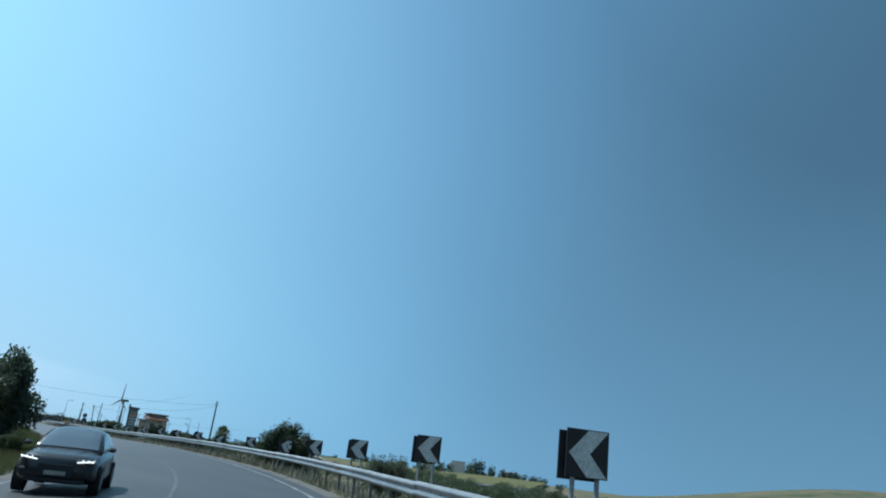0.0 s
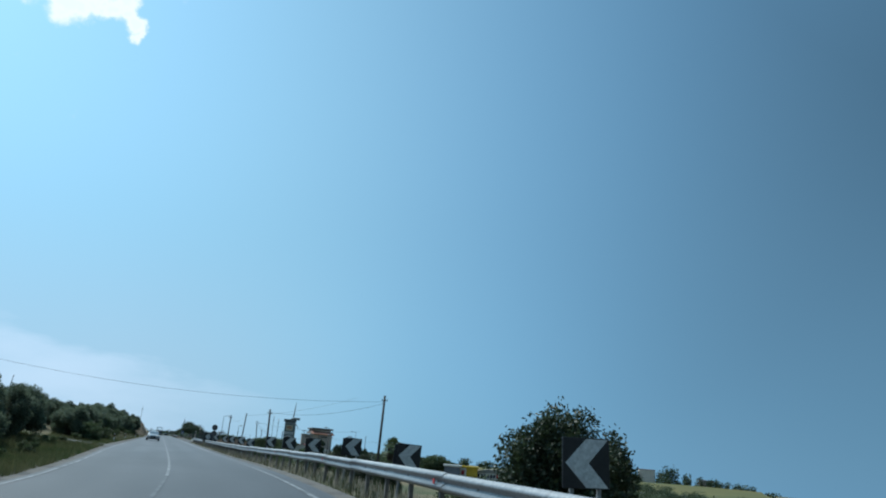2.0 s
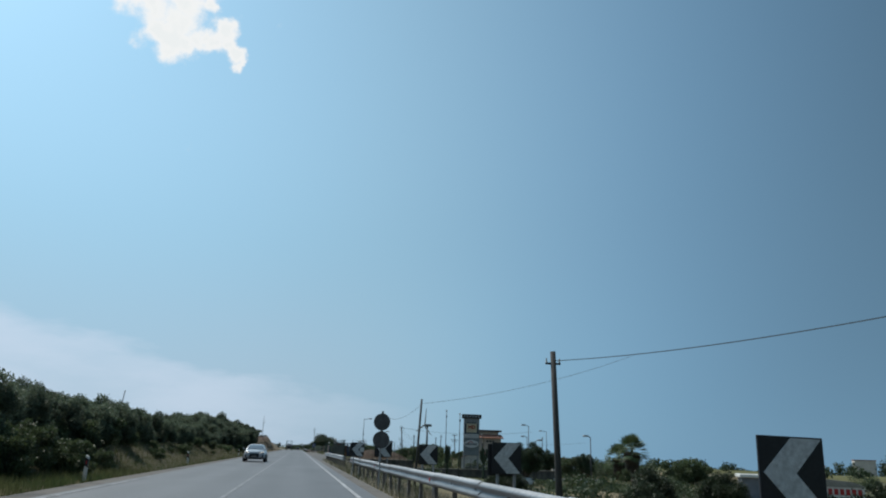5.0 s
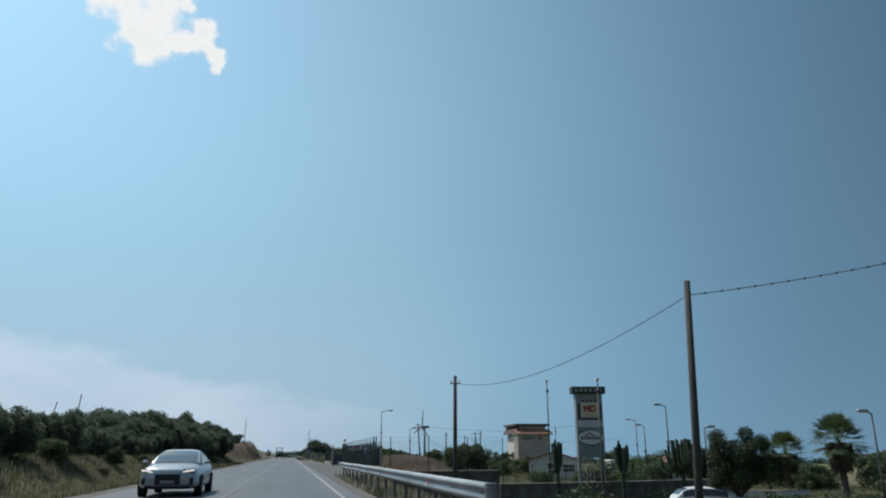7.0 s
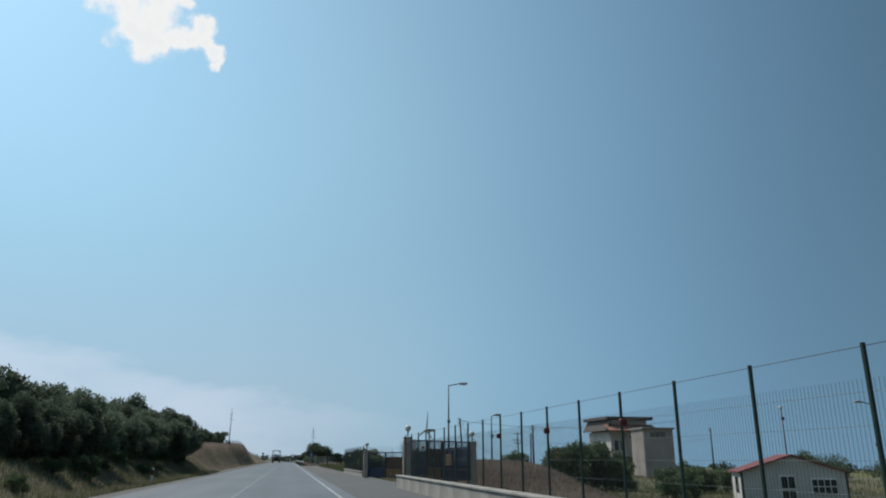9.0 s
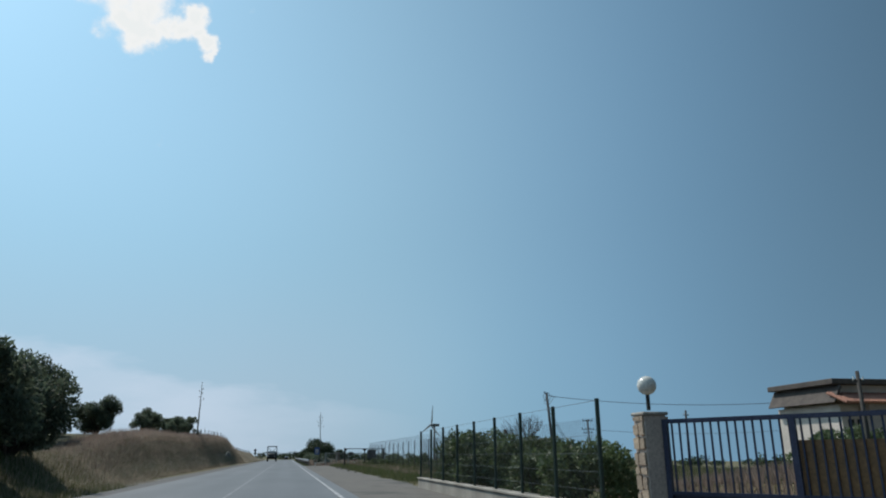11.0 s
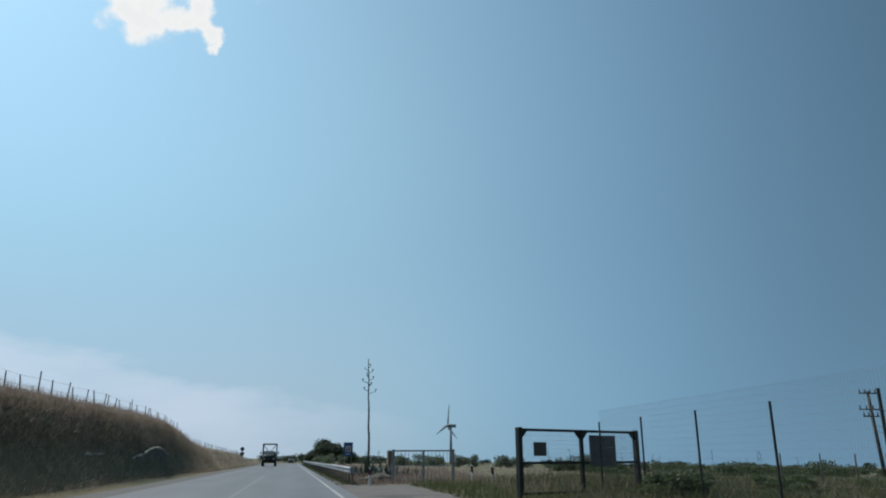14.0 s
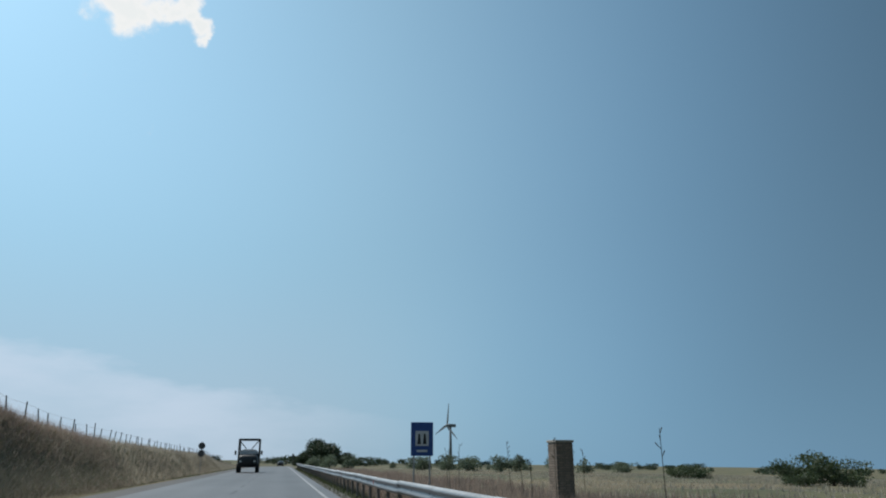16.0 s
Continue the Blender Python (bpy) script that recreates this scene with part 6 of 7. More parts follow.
PN = "dense dark green pine in the yard"
pine = tree("pine_tree", 131, 4.5, 1.95, PINE_LEAF, 30000, 0.18, PN, low=0.24, clumps=46, cs=(0.16, 0.26), aspect=0.2, flat=0.95, group="trees in the yard", m=pose(25.0, 163.0, gz(25.0, 163.0)))
for x, y, s in ((33.5, 181, 0.8), (37.5, 178, 0.75)):
    plant(pine, x, y, s)
for x, y, s in ((25.8, 176.2, 1.5), (28.0, 178.2, 1.5), (27.0, 182, 1.5), (22.8, 178, 1.1), (19.0, 177.0, 0.9), (34.5, 239, 1.4), (38.5, 243, 1.3), (30.0, 240, 1.7), (38.8, 221, 1.2), (38.5, 200, 1.9), (40.0, 203, 1.6), (25.4, 209, 1.4),
                (23.6, 222, 2.1), (25.4, 222.5, 2.3), (27.0, 221.5, 1.8), (31.2, 219, 1.25), (33.0, 220, 1.5), (34.9, 219, 1.2), (22.0, 232, 1.3), (47, 226, 2.0), (52, 214, 2.0), (41, 192, 1.8), (46.5, 185, 1.3), (50, 188, 1.5), (54, 185, 2.2), (56.5, 186, 2.3), (59, 187, 2.0), (49, 195, 1.5), (53, 198, 1.6)):
    plant(shrubs[int(y) % 3], x, y, s)

rb = random.Random(41)
for k in range(34):
    x, y = rb.uniform(10.9, 21), rb.uniform(249, 291)
    s = rb.uniform(0.45, 0.95)
    plant(rb.choice(shrubs), x, y, s, sz=s * 0.62)

def sprig_bush(x, y, top, spread, seed, label):
    """Upright leafy twigs fanning from one stump."""
    r = random.Random(seed)
    base = gz(x, y)
    g = thing("sprig_bush", pose(x, y, base), label, "shrub", "leafy bushes behind the barrier")
    stems = N()
    pts, dirs = [], []
    for k in range(150):
        a, q = r.uniform(0, 2 * math.pi), math.sqrt(r.random())
        hh = (top - base) - r.uniform(0.14, 0.7) - 0.2 * q
        if k % 10 == 0:
            hh = (top - base) - r.uniform(-0.06, 0.12)
        foot = Vector((0.35 * q * spread * math.cos(a), 0.35 * q * spread * math.sin(a), -0.15))
        tip = Vector((spread * q * math.cos(a), spread * q * math.sin(a), hh))
        mid = foot.lerp(tip, 0.55) + Vector((r.uniform(-0.08, 0.08), r.uniform(-0.08, 0.08), 0.08))
        rod(stems, foot, mid, 0.014, 0.008, n=5)
        rod(stems, mid, tip, 0.008, 0.003, n=5)
        for j in range(60):
            f = r.uniform(0.35, 1.0)
            p = foot.lerp(mid, f / 0.55) if f < 0.55 else mid.lerp(tip, (f - 0.55) / 0.45)
            pts.append(p)
            dirs.append(Vector((r.gauss(0, 1), r.gauss(0, 1), r.uniform(0.2, 1.3))).normalized())
    v = []
    for p, d in zip(pts, dirs):
        sd = d.cross(Vector((r.gauss(0, 1), r.gauss(0, 1), r.gauss(0, 1)))).normalized()
        n = r.uniform(0.06, 0.12)
        o = p + d * 0.012
        v += [o, o + d * n * 0.5 + sd * n * 0.26, o + d * n, o + d * n * 0.5 - sd * n * 0.26]
    v = np.array([tuple(q) for q in v])
    part("branching", stems, BARK, g)
    part("foliage", fast_mesh("foliage", v, np.arange(len(v)).reshape(-1, 4), OLIVE_LEAF), None, g)
    return g


sprig_bush(9.95, 37.0, 1.42, 0.62, 5, "leafy bush with loose upright twigs behind the barrier")
sprig_bush(11.25, 37.3, 1.45, 0.75, 6, "broader leafy bush with upright twigs behind the barrier")

# overgrown strip beyond the gates
for x, y, s in ((8.0, 222, 1.0), (8.4, 226, 1.2), (8.2, 230, 1.3), (8.6, 234, 1.3), (9.5, 239, 1.1), (15.6, 246, 1.35), (16.8, 250.5, 1.5), (18.5, 254, 1.6), (20.5, 258, 1.3), (22.5, 263, 1.3), (14.3, 262, 0.7), (15.4, 268, 0.7), (14.2, 276, 0.7), (24, 272, 1.1)):
    plant(shrubs[int(y) % 3], x, y, s)

# far olive groves across the dry field
def grove(name, spots, per, size, mat, seed, label):
    r = random.Random(seed)
    cl, bm = [], N()
    for x, y, h, w in spots:
        z = gz(x, y)
        rod(bm, (x, y, z - 0.3), (x, y, z + h * 0.4), 0.05 * h, 0.035 * h, n=5)
        for k in range(11):
            a, q = r.uniform(0, 6.28), w * math.sqrt(r.random()) * 0.62
            cl.append(((x + q * math.cos(a), y + q * math.sin(a), z + h * r.uniform(0.16, 0.8)), (w * 0.4, w * 0.4, h * 0.22)))
    v, f = leaf_cloud(cl, per * len(spots), size, seed, 0.5, 0.3)
    tagged(new(name + "_trunks", finish(name + "_trunks", bm, BARK)), "dark trunks of a far olive grove", "trees", kind="stuff")
    return tagged(new(name, fast_mesh(name, v, f, mat)), label, "trees", kind="stuff")


rnd = random.Random(5)
sp = []
for k in range(18):
    y = 430 + 240 * rnd.random()
    sp.append((rnd.uniform(20 + (y - 400) * 0.1, 20 + 0.4 * (y - 310)), y, rnd.uniform(2.4, 3.2), rnd.uniform(1.8, 2.6)))
for k in range(7):
    sp.append((27 + 4.6 * k + rnd.uniform(-0.8, 0.8), 438 + rnd.uniform(-6, 6), rnd.uniform(3.0, 3.7), rnd.uniform(2.2, 2.8)))
for k in range(9):
    sp.append((9.5 + rnd.uniform(0, 4), 440 + 14 * k, rnd.uniform(2.2, 3.2), 1.8))
grove("olive_grove", sp, 800, 0.34, OLIVE_LEAF, 3, "rounded olive trees scattered over a dry field")
sp = []
for k in range(70):
    a, d = radians(rnd.uniform(20, 44)), rnd.uniform(260, 900)
    sp.append((d * math.sin(a), 60 + d * math.cos(a), rnd.uniform(3.0, 5.5), rnd.uniform(3, 6)))
for k in range(16):
    f = k / 15
    x, y = 273 + 38 * f, 395 - 32 * f + rnd.uniform(-3, 3)
    sp.append((x, y, float(np.interp(f, [0, 0.1, 0.32, 0.4, 1], [5, 7.4, 7.6, 2.6, 0.6])) * rnd.uniform(0.85, 1.1) - gz(x, y), rnd.uniform(3, 4.5)))
for x, y in ((262, 405), (264, 400), (258, 403), (250, 412)):
    sp.append((x, y, 2.6 - gz(x, y), 3.5))
for k in range(14):
    sp.append((rnd.uniform(205, 330), rnd.uniform(360, 420), rnd.uniform(5, 8), rnd.uniform(3, 5)))
for k in range(46):
    sp.append((rnd.uniform(-160, 420), rnd.uniform(820, 1200), rnd.uniform(5, 8), rnd.uniform(6, 11)))
grove("distant_trees", sp, 420, 1.0, PINE_LEAF, 4, "dark distant trees along the horizon")
sp = [(rnd.uniform(26, 64), rnd.uniform(322, 338), rnd.uniform(0.9, 1.5), rnd.uniform(1.2, 2.2)) for k in range(34)]
sp += [(x, y, h, w) for x, y, h, w in ((47.5, 389, 1.5, 1.6), (49.5, 391, 1.7, 2.0), (51.5, 390, 1.2, 1.5), (33.4, 351, 1.7, 1.6), (35.2, 352, 2.2, 2.0), (37.4, 352, 2.3, 2.0), (39.6, 353, 1.9, 1.6), (31.0, 347, 0.9, 1.2), (58, 402, 1.3, 2.0))]
grove("field_bushes", sp, 1500, 0.16, BUSH_LEAF, 6, "dense low green bushes at the edge of the dry field")
sp = [(-rnd.uniform(20, 60), rnd.uniform(10, 240), rnd.uniform(3.0, 4.4), rnd.uniform(2.2, 3.2)) for k in range(46)]
sp = [(x, y, h * (0.72 if y > 140 else 1.0), w) for x, y, h, w in sp]
grove("hillside_trees", sp, 700, 0.3, OLIVE_LEAF, 8, "dark olive trees on the slope behind the roadside row")
sp = [(rnd.uniform(12, 60), rnd.uniform(70, 160), rnd.uniform(1.5, 2.6), rnd.uniform(1.3, 2.4)) for k in range(60)]
sp += [(rnd.uniform(20, 95), rnd.uniform(20, 140), rnd.uniform(1.2, 2.4), rnd.uniform(1.3, 2.4)) for k in range(90)]
sp += [(rnd.uniform(60, 125), rnd.uniform(90, 260), rnd.uniform(1.5, 3.0), rnd.uniform(1.8, 3.4)) for k in range(110)]
sp += [(rnd.uniform(30, 62), rnd.uniform(140, 176), rnd.uniform(1.2, 2.0), rnd.uniform(1.5, 2.6)) for k in range(26)]
sp += [(rnd.uniform(24, 44), rnd.uniform(148, 172), rnd.uniform(0.5, 0.9), rnd.uniform(1.4, 2.4)) for k in range(34)]
sp += [(rnd.uniform(40, 66), rnd.uniform(188, 206), rnd.uniform(2.0, 3.0), rnd.uniform(1.8, 3.0)) for k in range(24)]
sp = [q for q in sp if not (q[1] > 84 and 0.4 < (q[0] - 1.5) / (q[1] - 60) < 0.68)]
grove("scrub", sp, 900, 0.2, SCRUB_LEAF, 9, "dense green scrub on the low ground beside the road")
um = tree("umbrella_pine", 171, 13.2, 12.5, PINE_LEAF, 12000, 1.0, "broad dark pine clump at the far end of the road", low=0.15, clumps=26, trunk=0.5, m=pose(23.5, 722, gz(23.5, 722)))
plant(um, 38, 735, 0.55)
plant(um, 12, 715, 0.5)


# ---- palms, cacti, agaves ----
def palm(x, y, top, s=1.0):
    z = gz(x, y)
    h = top - z - 2.0 * s
    g = thing("palm_tree", pose(x, y, z), "fan palm with green crown above a skirt of dead leaves", "palm", "palms below the road")
    part("trunk", tube([Vector((0, 0, h * k / 16 - 0.1)) for k in range(17)], [0.3 - 0.05 * (k % 2) for k in range(17)], 9), BARK, g)
    r = np.random.RandomState(int(x * 7 + y))
    up = np.array([0, 0, 1.0])
    for k in range(64):
        a = k * 2.4 + r.rand() * 0.3
        e = radians(86 - 112 * (k / 63) ** 1.1 + r.uniform(-8, 8))
        d = np.array([math.cos(a) * math.cos(e), math.sin(a) * math.cos(e), math.sin(e)])
        sd = np.array([-math.sin(a), math.cos(a), 0])
        nr = np.cross(sd, d)
        o, hub = np.array([0, 0, h]), np.array([0, 0, h]) + d * r.uniform(1.0, 1.4) * s
        v = [o + sd * 0.03, o - sd * 0.03, hub]
        f = [(0, 1, 2)]
        for q in range(15):
            b = radians(-78 + 156 * q / 14)
            out = d * math.cos(b) + sd * math.sin(b)
            wid = np.cross(out, nr) * 0.045 * s
            L = s * (0.6 + 0.5 * math.cos(b)) * r.uniform(0.85, 1.1)
            mid = hub + out * L * 0.6 + nr * 0.05
            tip = hub + out * L - up * L * r.uniform(0.1, 0.35)
            b0 = len(v)
            v += [hub, mid - wid, mid + wid, tip]
            f += [(b0, b0 + 1, b0 + 2), (b0 + 1, b0 + 3, b0 + 2)]
        part("frond", fast_mesh("frond", np.array(v), np.array(f), PALM_LEAF), None, g)
    v, f = [], []
    for k in range(900):
        a, q = r.rand() * 6.28, r.rand()
        rr = s * (0.3 + 0.7 * math.sqrt(r.rand()) * (1 - 0.5 * q))
        c = np.array([math.cos(a) * rr, math.sin(a) * rr, h + 0.1 - q * 1.7 * s])
        w = np.array([-math.sin(a), math.cos(a), 0]) * r.uniform(0.04, 0.1)
        b0 = len(v)
        v += [c - w, c + w, c + np.array([math.cos(a) * 0.12, math.sin(a) * 0.12, -r.uniform(0.4, 0.85)]) + w * r.uniform(-2, 2)]
        f.append((b0, b0 + 1, b0 + 2))
    part("dead_skirt", fast_mesh("dead_skirt", np.array(v), np.array(f), DEAD_FROND), None, g, "hanging dead brown leaves")
    return g


palm(43.8, 177.7, 4.15, 1.1)
palm(46.7, 188.0, 3.25, 1.05)


def cactus(x, y, top, arms, spread, label="dark branching column cactus behind the wall"):
    z = gz(x, y)
    g = thing("column_cactus", pose(x, y, z), label, "cactus", "column cacti in the yard")
    h = top - z
    part("stem", rod(N(), (0, 0, -0.2), (0, 0, h * 0.9), 0.13, 0.11, n=8), CACTUS, g)
    r = random.Random(int(x * 5))
    for k in range(arms):
        a = 6.28 * k / arms + r.uniform(-0.3, 0.3)
        z0, o = h * r.uniform(0.42, 0.66), spread * r.uniform(0.25, 1.0)
        e = (o * math.cos(a), o * math.sin(a), z0 + 0.1 + 0.2 * r.random())
        top_z = h * (r.uniform(0.96, 1.02) - 0.3 * (o / spread) ** 2 * min(1.0, spread))
        bm = N()
        rod(bm, (0, 0, z0), e, 0.08, 0.1, n=7)
        rod(bm, e, (e[0] * 1.1, e[1] * 1.1, top_z), 0.1, 0.08, n=7)
        ball(bm, (e[0] * 1.1, e[1] * 1.1, top_z), 0.085, 1)
        part("arm", bm, CACTUS, g)
    return g


cactus(18.6, 172.6, 2.0, 9, 0.42)
cactus(22.7, 171.9, 1.95, 10, 0.48)
cactus(26.2, 170.6, 2.2, 34, 1.2, "round-headed candelabra cactus with many dark arms")


def agave(x, y, top, lean, label, leaves=26, size=1.5, stalk_r=0.085, reach=1.0, arms=11, start=0.70):
    z = gz(x, y)
    g = thing("agave", pose(x, y, z), label, "agave", "agaves with tall flower stalks")
    r = random.Random(int(x * 3 + y))
    for k in range(leaves):
        a, e = 6.28 * k * 0.382, radians(r.uniform(18, 82))
        L, n = size * r.uniform(0.7, 1.1), 6
        bm = N()
        rows = []
        p = Vector((0.1 * math.cos(a), 0.1 * math.sin(a), 0.05))
        droop = r.choice((0.02, 0.02, 0.05, 0.2)) if e < 0.9 else 0.01
        for j in range(n + 1):
            w = 0.13 * size * (1 - (j / n) ** 1.6) * (0.75 + 0.5 * math.sin(2.6 * j / n)) + 0.004
            d = Vector((math.cos(a) * math.cos(e), math.sin(a) * math.cos(e), math.sin(e)))
            sd = Vector((-math.sin(a), math.cos(a), 0))
            up = d.cross(sd) * -1
            rows.append([bm.verts.new(p + sd * w), bm.verts.new(p - up * w * 0.35), bm.verts.new(p - sd * w), bm.verts.new(p + up * w * 0.12)])
            p = p + d * L / n
            e -= droop * j
        for s, t in zip(rows, rows[1:]):
            for i in range(4):
                bm.faces.new((s[i], s[(i + 1) % 4], t[(i + 1) % 4], t[i]))
        part("leaf", bm, AGAVE, g)
    if top:
        h = top - z
        tip = Vector((lean * h, 0.0, h))
        bm = tube([tip * (k / 12) + Vector((0.02 * math.sin(k * 2.1), 0, 0)) for k in range(13)], [stalk_r * (1 - 0.06 * k) for k in range(13)])
        st = part("stalk", bm, STALK, g)
        for k in range(arms):
            f = start + 0.29 * k / (arms + 2)
            a = k * 2.4
            b0 = tip * f
            L = 0.62 * (1.02 - f) * 3.0 * r.uniform(0.5, 1.0) * reach + 0.1
            e = b0 + Vector((math.cos(a) * L, math.sin(a) * L * 0.6, L * 0.35))
            bm = N()
            rod(bm, b0, e, 0.022, 0.014, n=5)
            rod(bm, e, e + Vector((0, 0, 0.1)), 0.02, 0.03, n=5)
            part("branch", bm, STALK, st)
            if k % 2 == 0 or k < 6:
                part("seed_head", ball(N(), e + Vector((0, 0, 0.12)), 0.06, 1, (1.2, 1.2, 0.7)), STALK, st)
        for k in range(9):
            f = 0.1 + 0.065 * k
            part("bract", rod(N(), tip * f, tip * f + Vector((0.1 * (-1) ** k, -0.03, 0.14)), 0.03, 0.004, n=5), STALK, st)
    return g


agave(6.5, 313.6, 7.25, -0.028, "grey-green agave with a tall dry flower stalk beside the barrier", 24, 1.15, 0.085, 0.7)
agave(-7.85, 290.8, 9.2, 0.012, "agave with a very tall dry flower stalk on the bank", 14, 0.8, 0.085, 0.34, 6, 0.66)
agave(7.3, 315.0, None, 0, "grey-green agave rosette beside the barrier", 22, 1.05)
for ax, ay, an, asz in ((7.6, 312.0, 18, 0.9), (5.9, 314.8, 16, 0.8), (6.9, 312.4, 20, 0.75), (7.5, 313.6, 22, 0.95), (8.2, 314.2, 14, 0.7), (8.7, 312.8, 16, 0.6), (9.4, 313.9, 14, 0.55), (6.2, 316.0, 18, 0.9)):
    agave(ax, ay, None, 0, "grey-green agave rosette beside the barrier", an, asz)


# bare tree by the fence
g = thing("bare_tree", pose(15.4, 247.5, gz(15.4, 247.5)), "leafless dark tree with thin spreading twigs", "tree")
r = random.Random(9)


def grow(bm, p, d, L, rr, depth):
    q = p + d * L
    rod(bm, p, q, rr, rr * 0.65, n=5, cap=False)
    if depth:
        for k in range(3 if depth > 2 else 2):
            nd = (d + Vector((r.uniform(-0.7, 0.7), r.uniform(-0.7, 0.7), r.uniform(-0.15, 0.5)))).normalized()
            grow(bm, q, nd, L * r.uniform(0.6, 0.85), rr * 0.6, depth - 1)


for k in range(4):
    bm = N()
    grow(bm, Vector((0, 0, 0)), Vector((r.uniform(-0.5, 0.4), r.uniform(-0.4, 0.4), 1)).normalized(), 1.1, 0.05, 5)
    part("limb", bm, BARK, g)


# ---- grasses ----
def grass(name, n, sampler, h0, h1, width, mat, seed, label, lean=0.35):
    r = np.random.RandomState(seed)
    x, y = sampler(r, n)
    z = sheet_height(x, y)
    h = h0 + (h1 - h0) * r.rand(n) ** 1.5
    a, b_ = r.rand(n) * 6.283, r.rand(n) * 6.283
    w = width * (0.6 + 0.8 * r.rand(n))
    lx, ly = np.cos(b_) * h * lean * r.rand(n), np.sin(b_) * h * lean * r.rand(n)
    base = np.stack([x, y, z - 0.03], 1)
    side = np.stack([np.cos(a) * w, np.sin(a) * w, 0 * w], 1)
    tip = base + np.stack([lx, ly, h], 1)
    v = np.stack([base - side, base + side, tip], 1).reshape(-1, 3)
    f = np.arange(3 * n).reshape(-1, 3)
    return tagged(new(name, fast_mesh(name, v, f, mat)), label, "grass", kind="stuff")


def along(y0, y1, o0, o1, clump=2.2):
    def s(r, n):
        c = max(8, n // 30)
        cy, co = y0 + (y1 - y0) * r.rand(c), o0 + (o1 - o0) * r.rand(c)
        k = r.randint(0, c, n)
        loose = r.rand(n) < 0.45
        yy = np.where(loose, y0 + (y1 - y0) * r.rand(n), cy[k] + r.normal(size=n) * 0.35 * clump)
        oo = np.where(loose, o0 + (o1 - o0) * r.rand(n), co[k] + r.normal(size=n) * 0.16 * clump)
        lo, hi = min(o0, o1), max(o0, o1)
        oo = np.clip(oo, lo, hi)
        a = np.interp(yy, ROAD_Y, ROAD_A)
        return np.interp(yy, ROAD_Y, ROAD_X) + oo * np.cos(a), yy - oo * np.sin(a)
    return s


grass("verge_grass", 130000, along(5, 94, -11, -4.4), 0.08, 0.45, 0.018, GREEN_GRASS, 1, "green and straw verge grass beside the road")
grass("verge_grass", 150000, along(100, 242, -9.0, -4.7, 4.0), 0.08, 0.4, 0.011, GREEN_GRASS, 2, "green verge grass beneath olive trees")
grass("dry_verge_grass", 90000, along(126, 250, -8.0, -4.8), 0.06, 0.34, 0.009, STRAW, 3, "dry straw-coloured verge grass")
grass("bank_grass", 230000, along(238, 352, -9.3, -5.6), 0.06, 0.3, 0.006, STRAW, 4, "tall dry grass covering the bank", 1.3)
grass("bank_grass_reddish", 220000, along(240, 352, -8.9, -5.5, 4.5), 0.06, 0.3, 0.006, REED, 5, "reddish dry grass low on the bank", 1.3)
grass("bank_crest_grass", 60000, along(246, 352, -9.4, -7.2, 3.0), 0.2, 0.62, 0.006, REED, 19, "shaggy reddish grass on the crest of the bank", 0.7)
grass("bank_grass_far", 60000, along(352, 480, -9.5, -5.6), 0.15, 0.55, 0.02, STRAW, 6, "dry grass on the lower end of the bank")
grass("bank_green", 150000, along(242, 440, -7.4, -5.5, 5.0), 0.06, 0.26, 0.008, GREEN_GRASS, 7, "green weeds at the foot of the bank", 1.2)
grass("barrier_grass", 60000, along(-10, 172, 4.5, 8.5), 0.08, 0.42, 0.012, GREEN_GRASS, 8, "green and straw grass under the crash barrier")
grass("barrier_straw", 60000, along(-10, 172, 4.5, 9.5), 0.08, 0.42, 0.011, STRAW, 9, "dry grass around the chevron posts")
grass("layby_weeds", 40000, along(226, 302, 7.2, 12.5), 0.06, 0.5, 0.013, GREEN_GRASS, 10, "green weeds along the layby")
grass("field_weeds", 80000, along(236, 300, 9.0, 34, 4.0), 0.12, 0.6, 0.012, REED, 11, "reddish brown weeds in the fenced field", 1.1)
grass("field_green", 260000, along(238, 300, 10.0, 40, 5.0), 0.15, 0.72, 0.014, GREEN_GRASS, 17, "tangled green weeds in the fenced field", 1.2)
grass("field_straw", 150000, along(300, 470, 12, 110), 0.08, 0.28, 0.035, STRAW, 12, "dry straw field grass")
grass("roadside_reddish", 70000, along(303, 430, 4.9, 13), 0.15, 0.6, 0.013, REED, 13, "reddish dry grass behind the crash barrier")
grass("roadside_green", 30000, along(303, 430, 4.0, 6.0), 0.05, 0.3, 0.012, GREEN_GRASS, 14, "short green grass along the edge line")
grass("yard_grass", 25000, along(172, 232, 12, 48), 0.08, 0.35, 0.016, STRAW, 15, "dry grass on the yard's slope")
grass("yard_weeds", 90000, along(172, 240, 12, 60, 6.0), 0.08, 0.45, 0.022, GREEN_GRASS, 18, "green weeds over the yard", 1.0)
grass("mound_grass", 90000, along(198, 232, 11.6, 20.5), 0.12, 0.4, 0.02, REED, 16, "reddish brown dry grass covering a mound")


def stalks(n, x0, x1, y0, y1, h0, h1, seed, label):
    r = random.Random(seed)
    bm = N()
    for k in range(n):
        x, y = r.uniform(x0, x1), r.uniform(y0, y1)
        z = gz(x, y)
        h = r.uniform(h0, h1)
        t = Vector((x + r.uniform(-0.15, 0.15), y, z + h))
        rod(bm, (x, y, z), t, 0.012, 0.006, n=4, cap=False)
        for j in range(4):
            f = 0.7 + 0.08 * j
            b0 = Vector((x, y, z)).lerp(t, f)
            rod(bm, b0, b0 + Vector((r.uniform(-0.12, 0.12), 0, 0.12)), 0.006, 0.012, n=4)
    return tagged(new("dry_stalks", finish("dry_stalks", bm, STALK)), label, "weeds", kind="stuff")


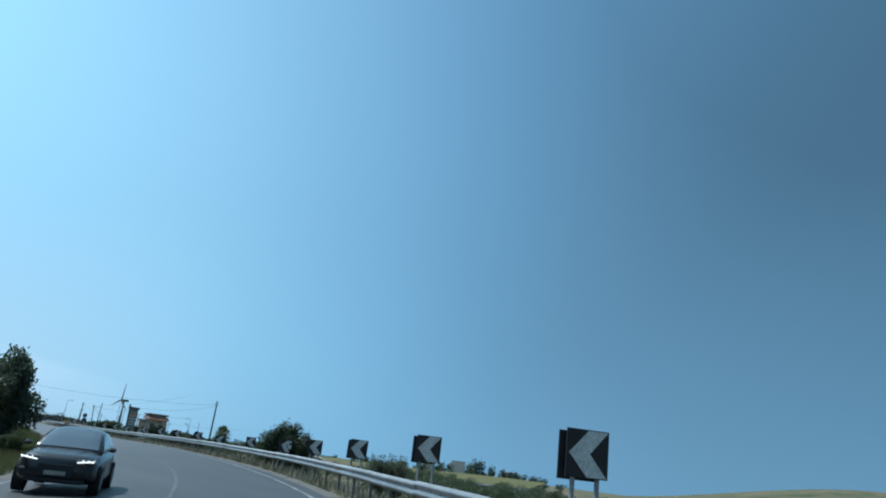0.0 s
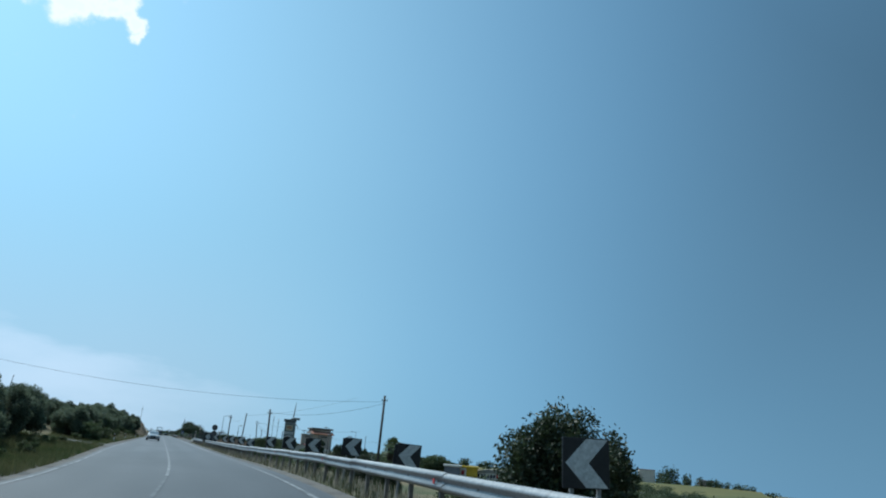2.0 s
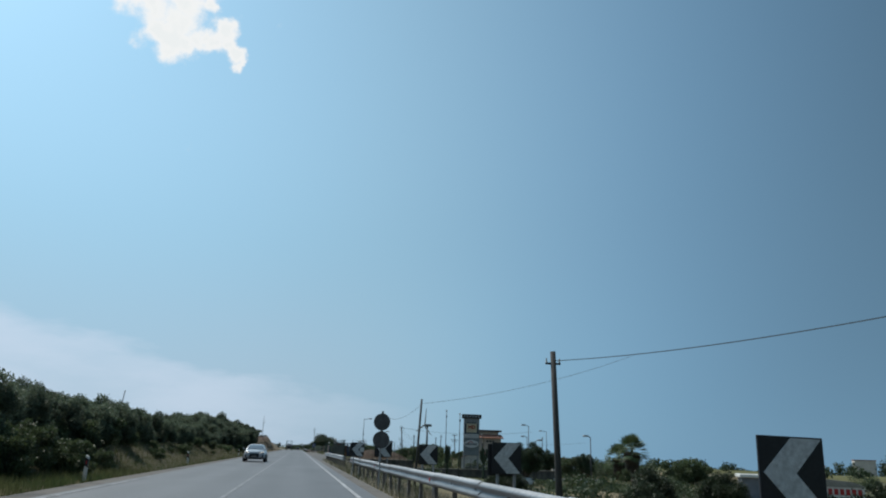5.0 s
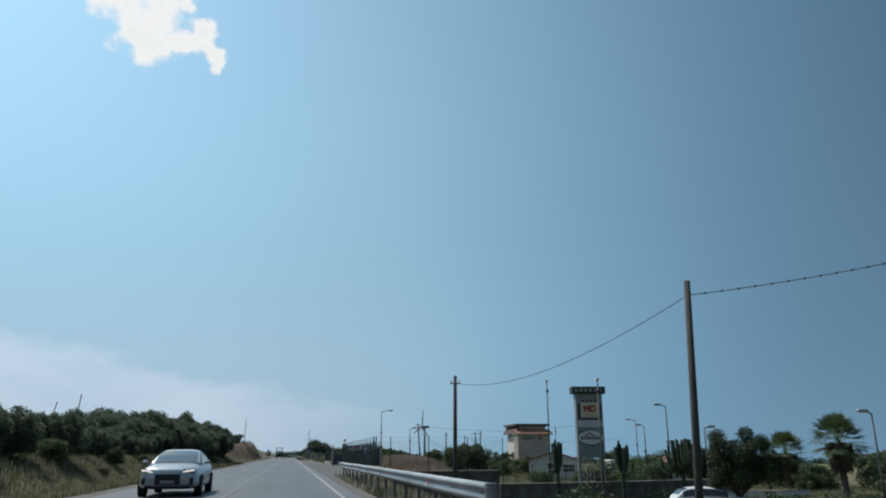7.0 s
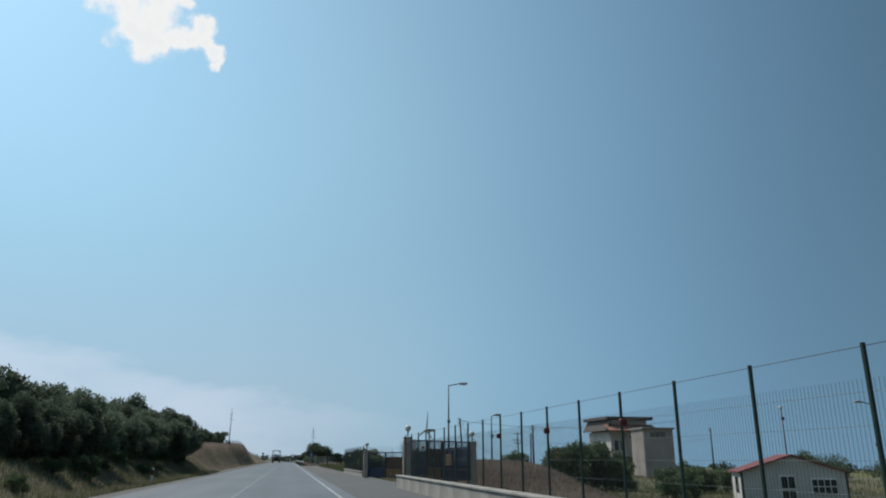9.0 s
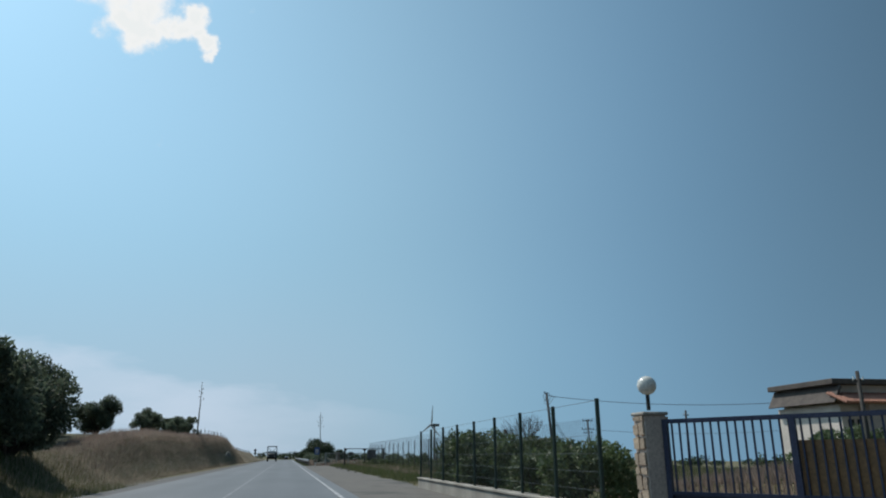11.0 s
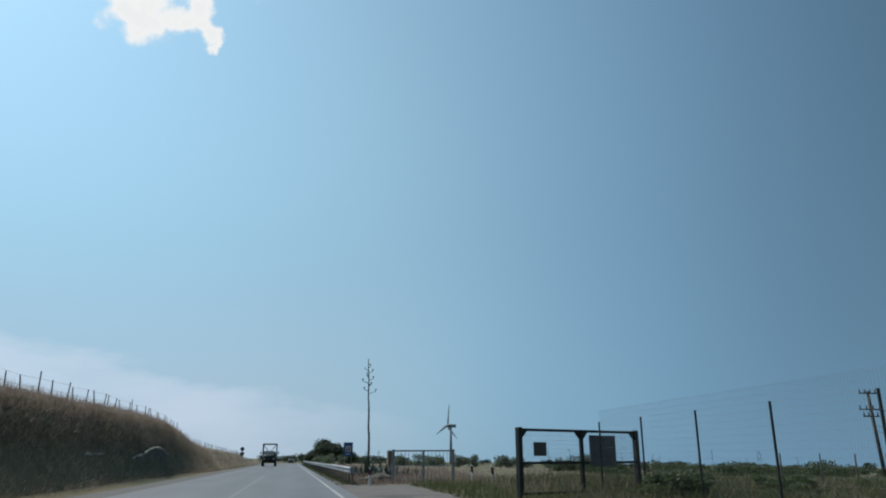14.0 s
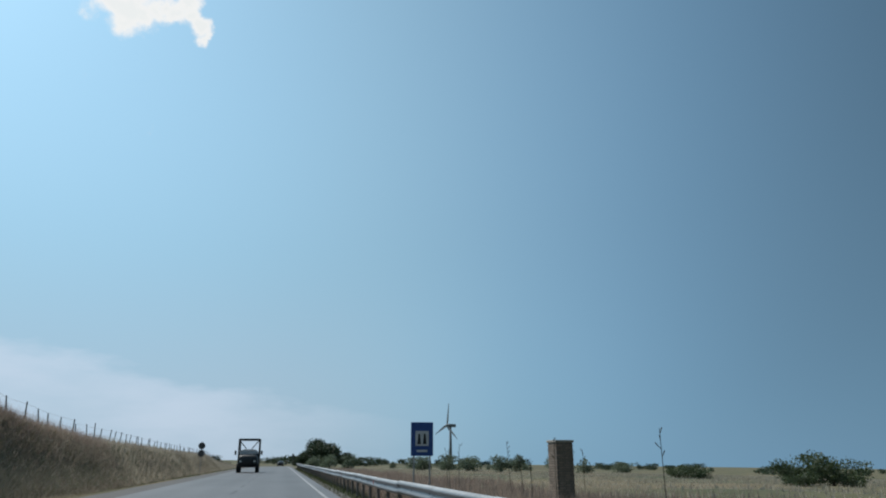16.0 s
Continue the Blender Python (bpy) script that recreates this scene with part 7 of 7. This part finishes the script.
stalks(14, 8.5, 13, 322, 345, 1.2, 1.9, 1, "thin dry seed stalks standing in the grass")
stalks(30, 16, 30, 300, 318, 0.9, 1.7, 2, "thin dry seed stalks standing in the grass")
stalks(4, 6.4, 7.5, 125.9, 126.5, 1.95, 2.4, 3, "tall bare shoots standing behind the crash barrier")

# ---- cloud ----
CLOUD = bpy.data.materials.new("cloud")
CLOUD.use_nodes = True
n, l = CLOUD.node_tree.nodes, CLOUD.node_tree.links
n.remove(n["Principled BSDF"])
co = n.new("ShaderNodeTexCoord")
nz = n.new("ShaderNodeTexNoise")
nz.inputs["Scale"].default_value, nz.inputs["Detail"].default_value, nz.inputs["Roughness"].default_value = 0.012, 6.0, 0.52
l.new(co.outputs["Object"], nz.inputs["Vector"])
warp = n.new("ShaderNodeTexNoise")
warp.inputs["Scale"].default_value, warp.inputs["Detail"].default_value, warp.inputs["Roughness"].default_value = 0.014, 7.0, 0.6
l.new(co.outputs["Object"], warp.inputs["Vector"])
w0 = n.new("ShaderNodeVectorMath"); w0.operation = "SUBTRACT"; w0.inputs[1].default_value = (0.5, 0.5, 0.5)
l.new(warp.outputs["Color"], w0.inputs[0])
w1 = n.new("ShaderNodeVectorMath"); w1.operation = "MULTIPLY"; w1.inputs[1].default_value = (80, 0, 80)
l.new(w0.outputs["Vector"], w1.inputs[0])
w2 = n.new("ShaderNodeVectorMath"); w2.operation = "ADD"
l.new(co.outputs["Object"], w2.inputs[0]); l.new(w1.outputs["Vector"], w2.inputs[1])
# billows that make up the cloud: place across and up, radius
field = None
for bx_, bz_, br in ((-118, 40, 110), (-92, -52, 74), (-40, -74, 72), (2, -84, 46), (26, -58, 50), (-30, 30, 110), (-77, 165, 195), (56, 58, 30), (108, -6, 44), (56, -42, 38), (88, -52, 42), (122, -50, 42), (150, -76, 40), (162, -102, 26)):
    ds = n.new("ShaderNodeVectorMath"); ds.operation = "DISTANCE"
    ds.inputs[1].default_value = (bx_, 0, bz_)
    l.new(w2.outputs["Vector"], ds.inputs[0])
    mr_ = n.new("ShaderNodeMapRange")
    mr_.inputs["From Min"].default_value, mr_.inputs["From Max"].default_value = 0.1 * br, 1.55 * br
    mr_.inputs["To Min"].default_value, mr_.inputs["To Max"].default_value = 0.46, -0.24
    l.new(ds.outputs["Value"], mr_.inputs["Value"])
    if field is None:
        field = mr_.outputs["Result"]
    else:
        mm = n.new("ShaderNodeMath"); mm.operation = "SMOOTH_MAX"; mm.inputs[2].default_value = 0.16
        l.new(field, mm.inputs[0]); l.new(mr_.outputs["Result"], mm.inputs[1])
        field = mm.outputs["Value"]
ad = n.new("ShaderNodeMath"); ad.operation = "ADD"
l.new(nz.outputs["Fac"], ad.inputs[0]); l.new(field, ad.inputs[1])
al = n.new("ShaderNodeMapRange")
al.inputs["From Min"].default_value, al.inputs["From Max"].default_value = 0.52, 0.85
al.interpolation_type = "SMOOTHSTEP"
l.new(ad.outputs["Value"], al.inputs["Value"])
cr = n.new("ShaderNodeValToRGB")
cr.color_ramp.elements[0].position, cr.color_ramp.elements[1].position = 0.5, 0.95
cr.color_ramp.elements[0].color, cr.color_ramp.elements[1].color = (0.84, 0.88, 0.91, 1), (0.88, 0.91, 0.91, 1)
cr.color_ramp.elements.new(0.75).color = (0.96, 0.96, 0.95, 1)
l.new(ad.outputs["Value"], cr.inputs["Fac"])
em = n.new("ShaderNodeEmission")
em.inputs["Strength"].default_value = 0.95
l.new(cr.outputs["Color"], em.inputs["Color"])
tp = n.new("ShaderNodeBsdfTransparent")
mx = n.new("ShaderNodeMixShader")
l.new(al.outputs["Result"], mx.inputs["Fac"]); l.new(tp.outputs["BSDF"], mx.inputs[1]); l.new(em.outputs["Emission"], mx.inputs[2])
l.new(mx.outputs["Shader"], n["Material Output"].inputs["Surface"])
bm = N()
bmesh.ops.create_grid(bm, x_segments=2, y_segments=2, size=1)
bmesh.ops.transform(bm, matrix=Matrix.Rotation(radians(90), 4, "X") @ Matrix.Diagonal((420, 420, 1, 1)), verts=bm.verts)
cl_ = tagged(new("cloud", finish("cloud", bm, CLOUD)), "bright white cumulus cloud high in the blue sky", "cloud", kind="structure")
cl_.matrix_world = pose(-434, 2104, 1258, 30, 0, 12)
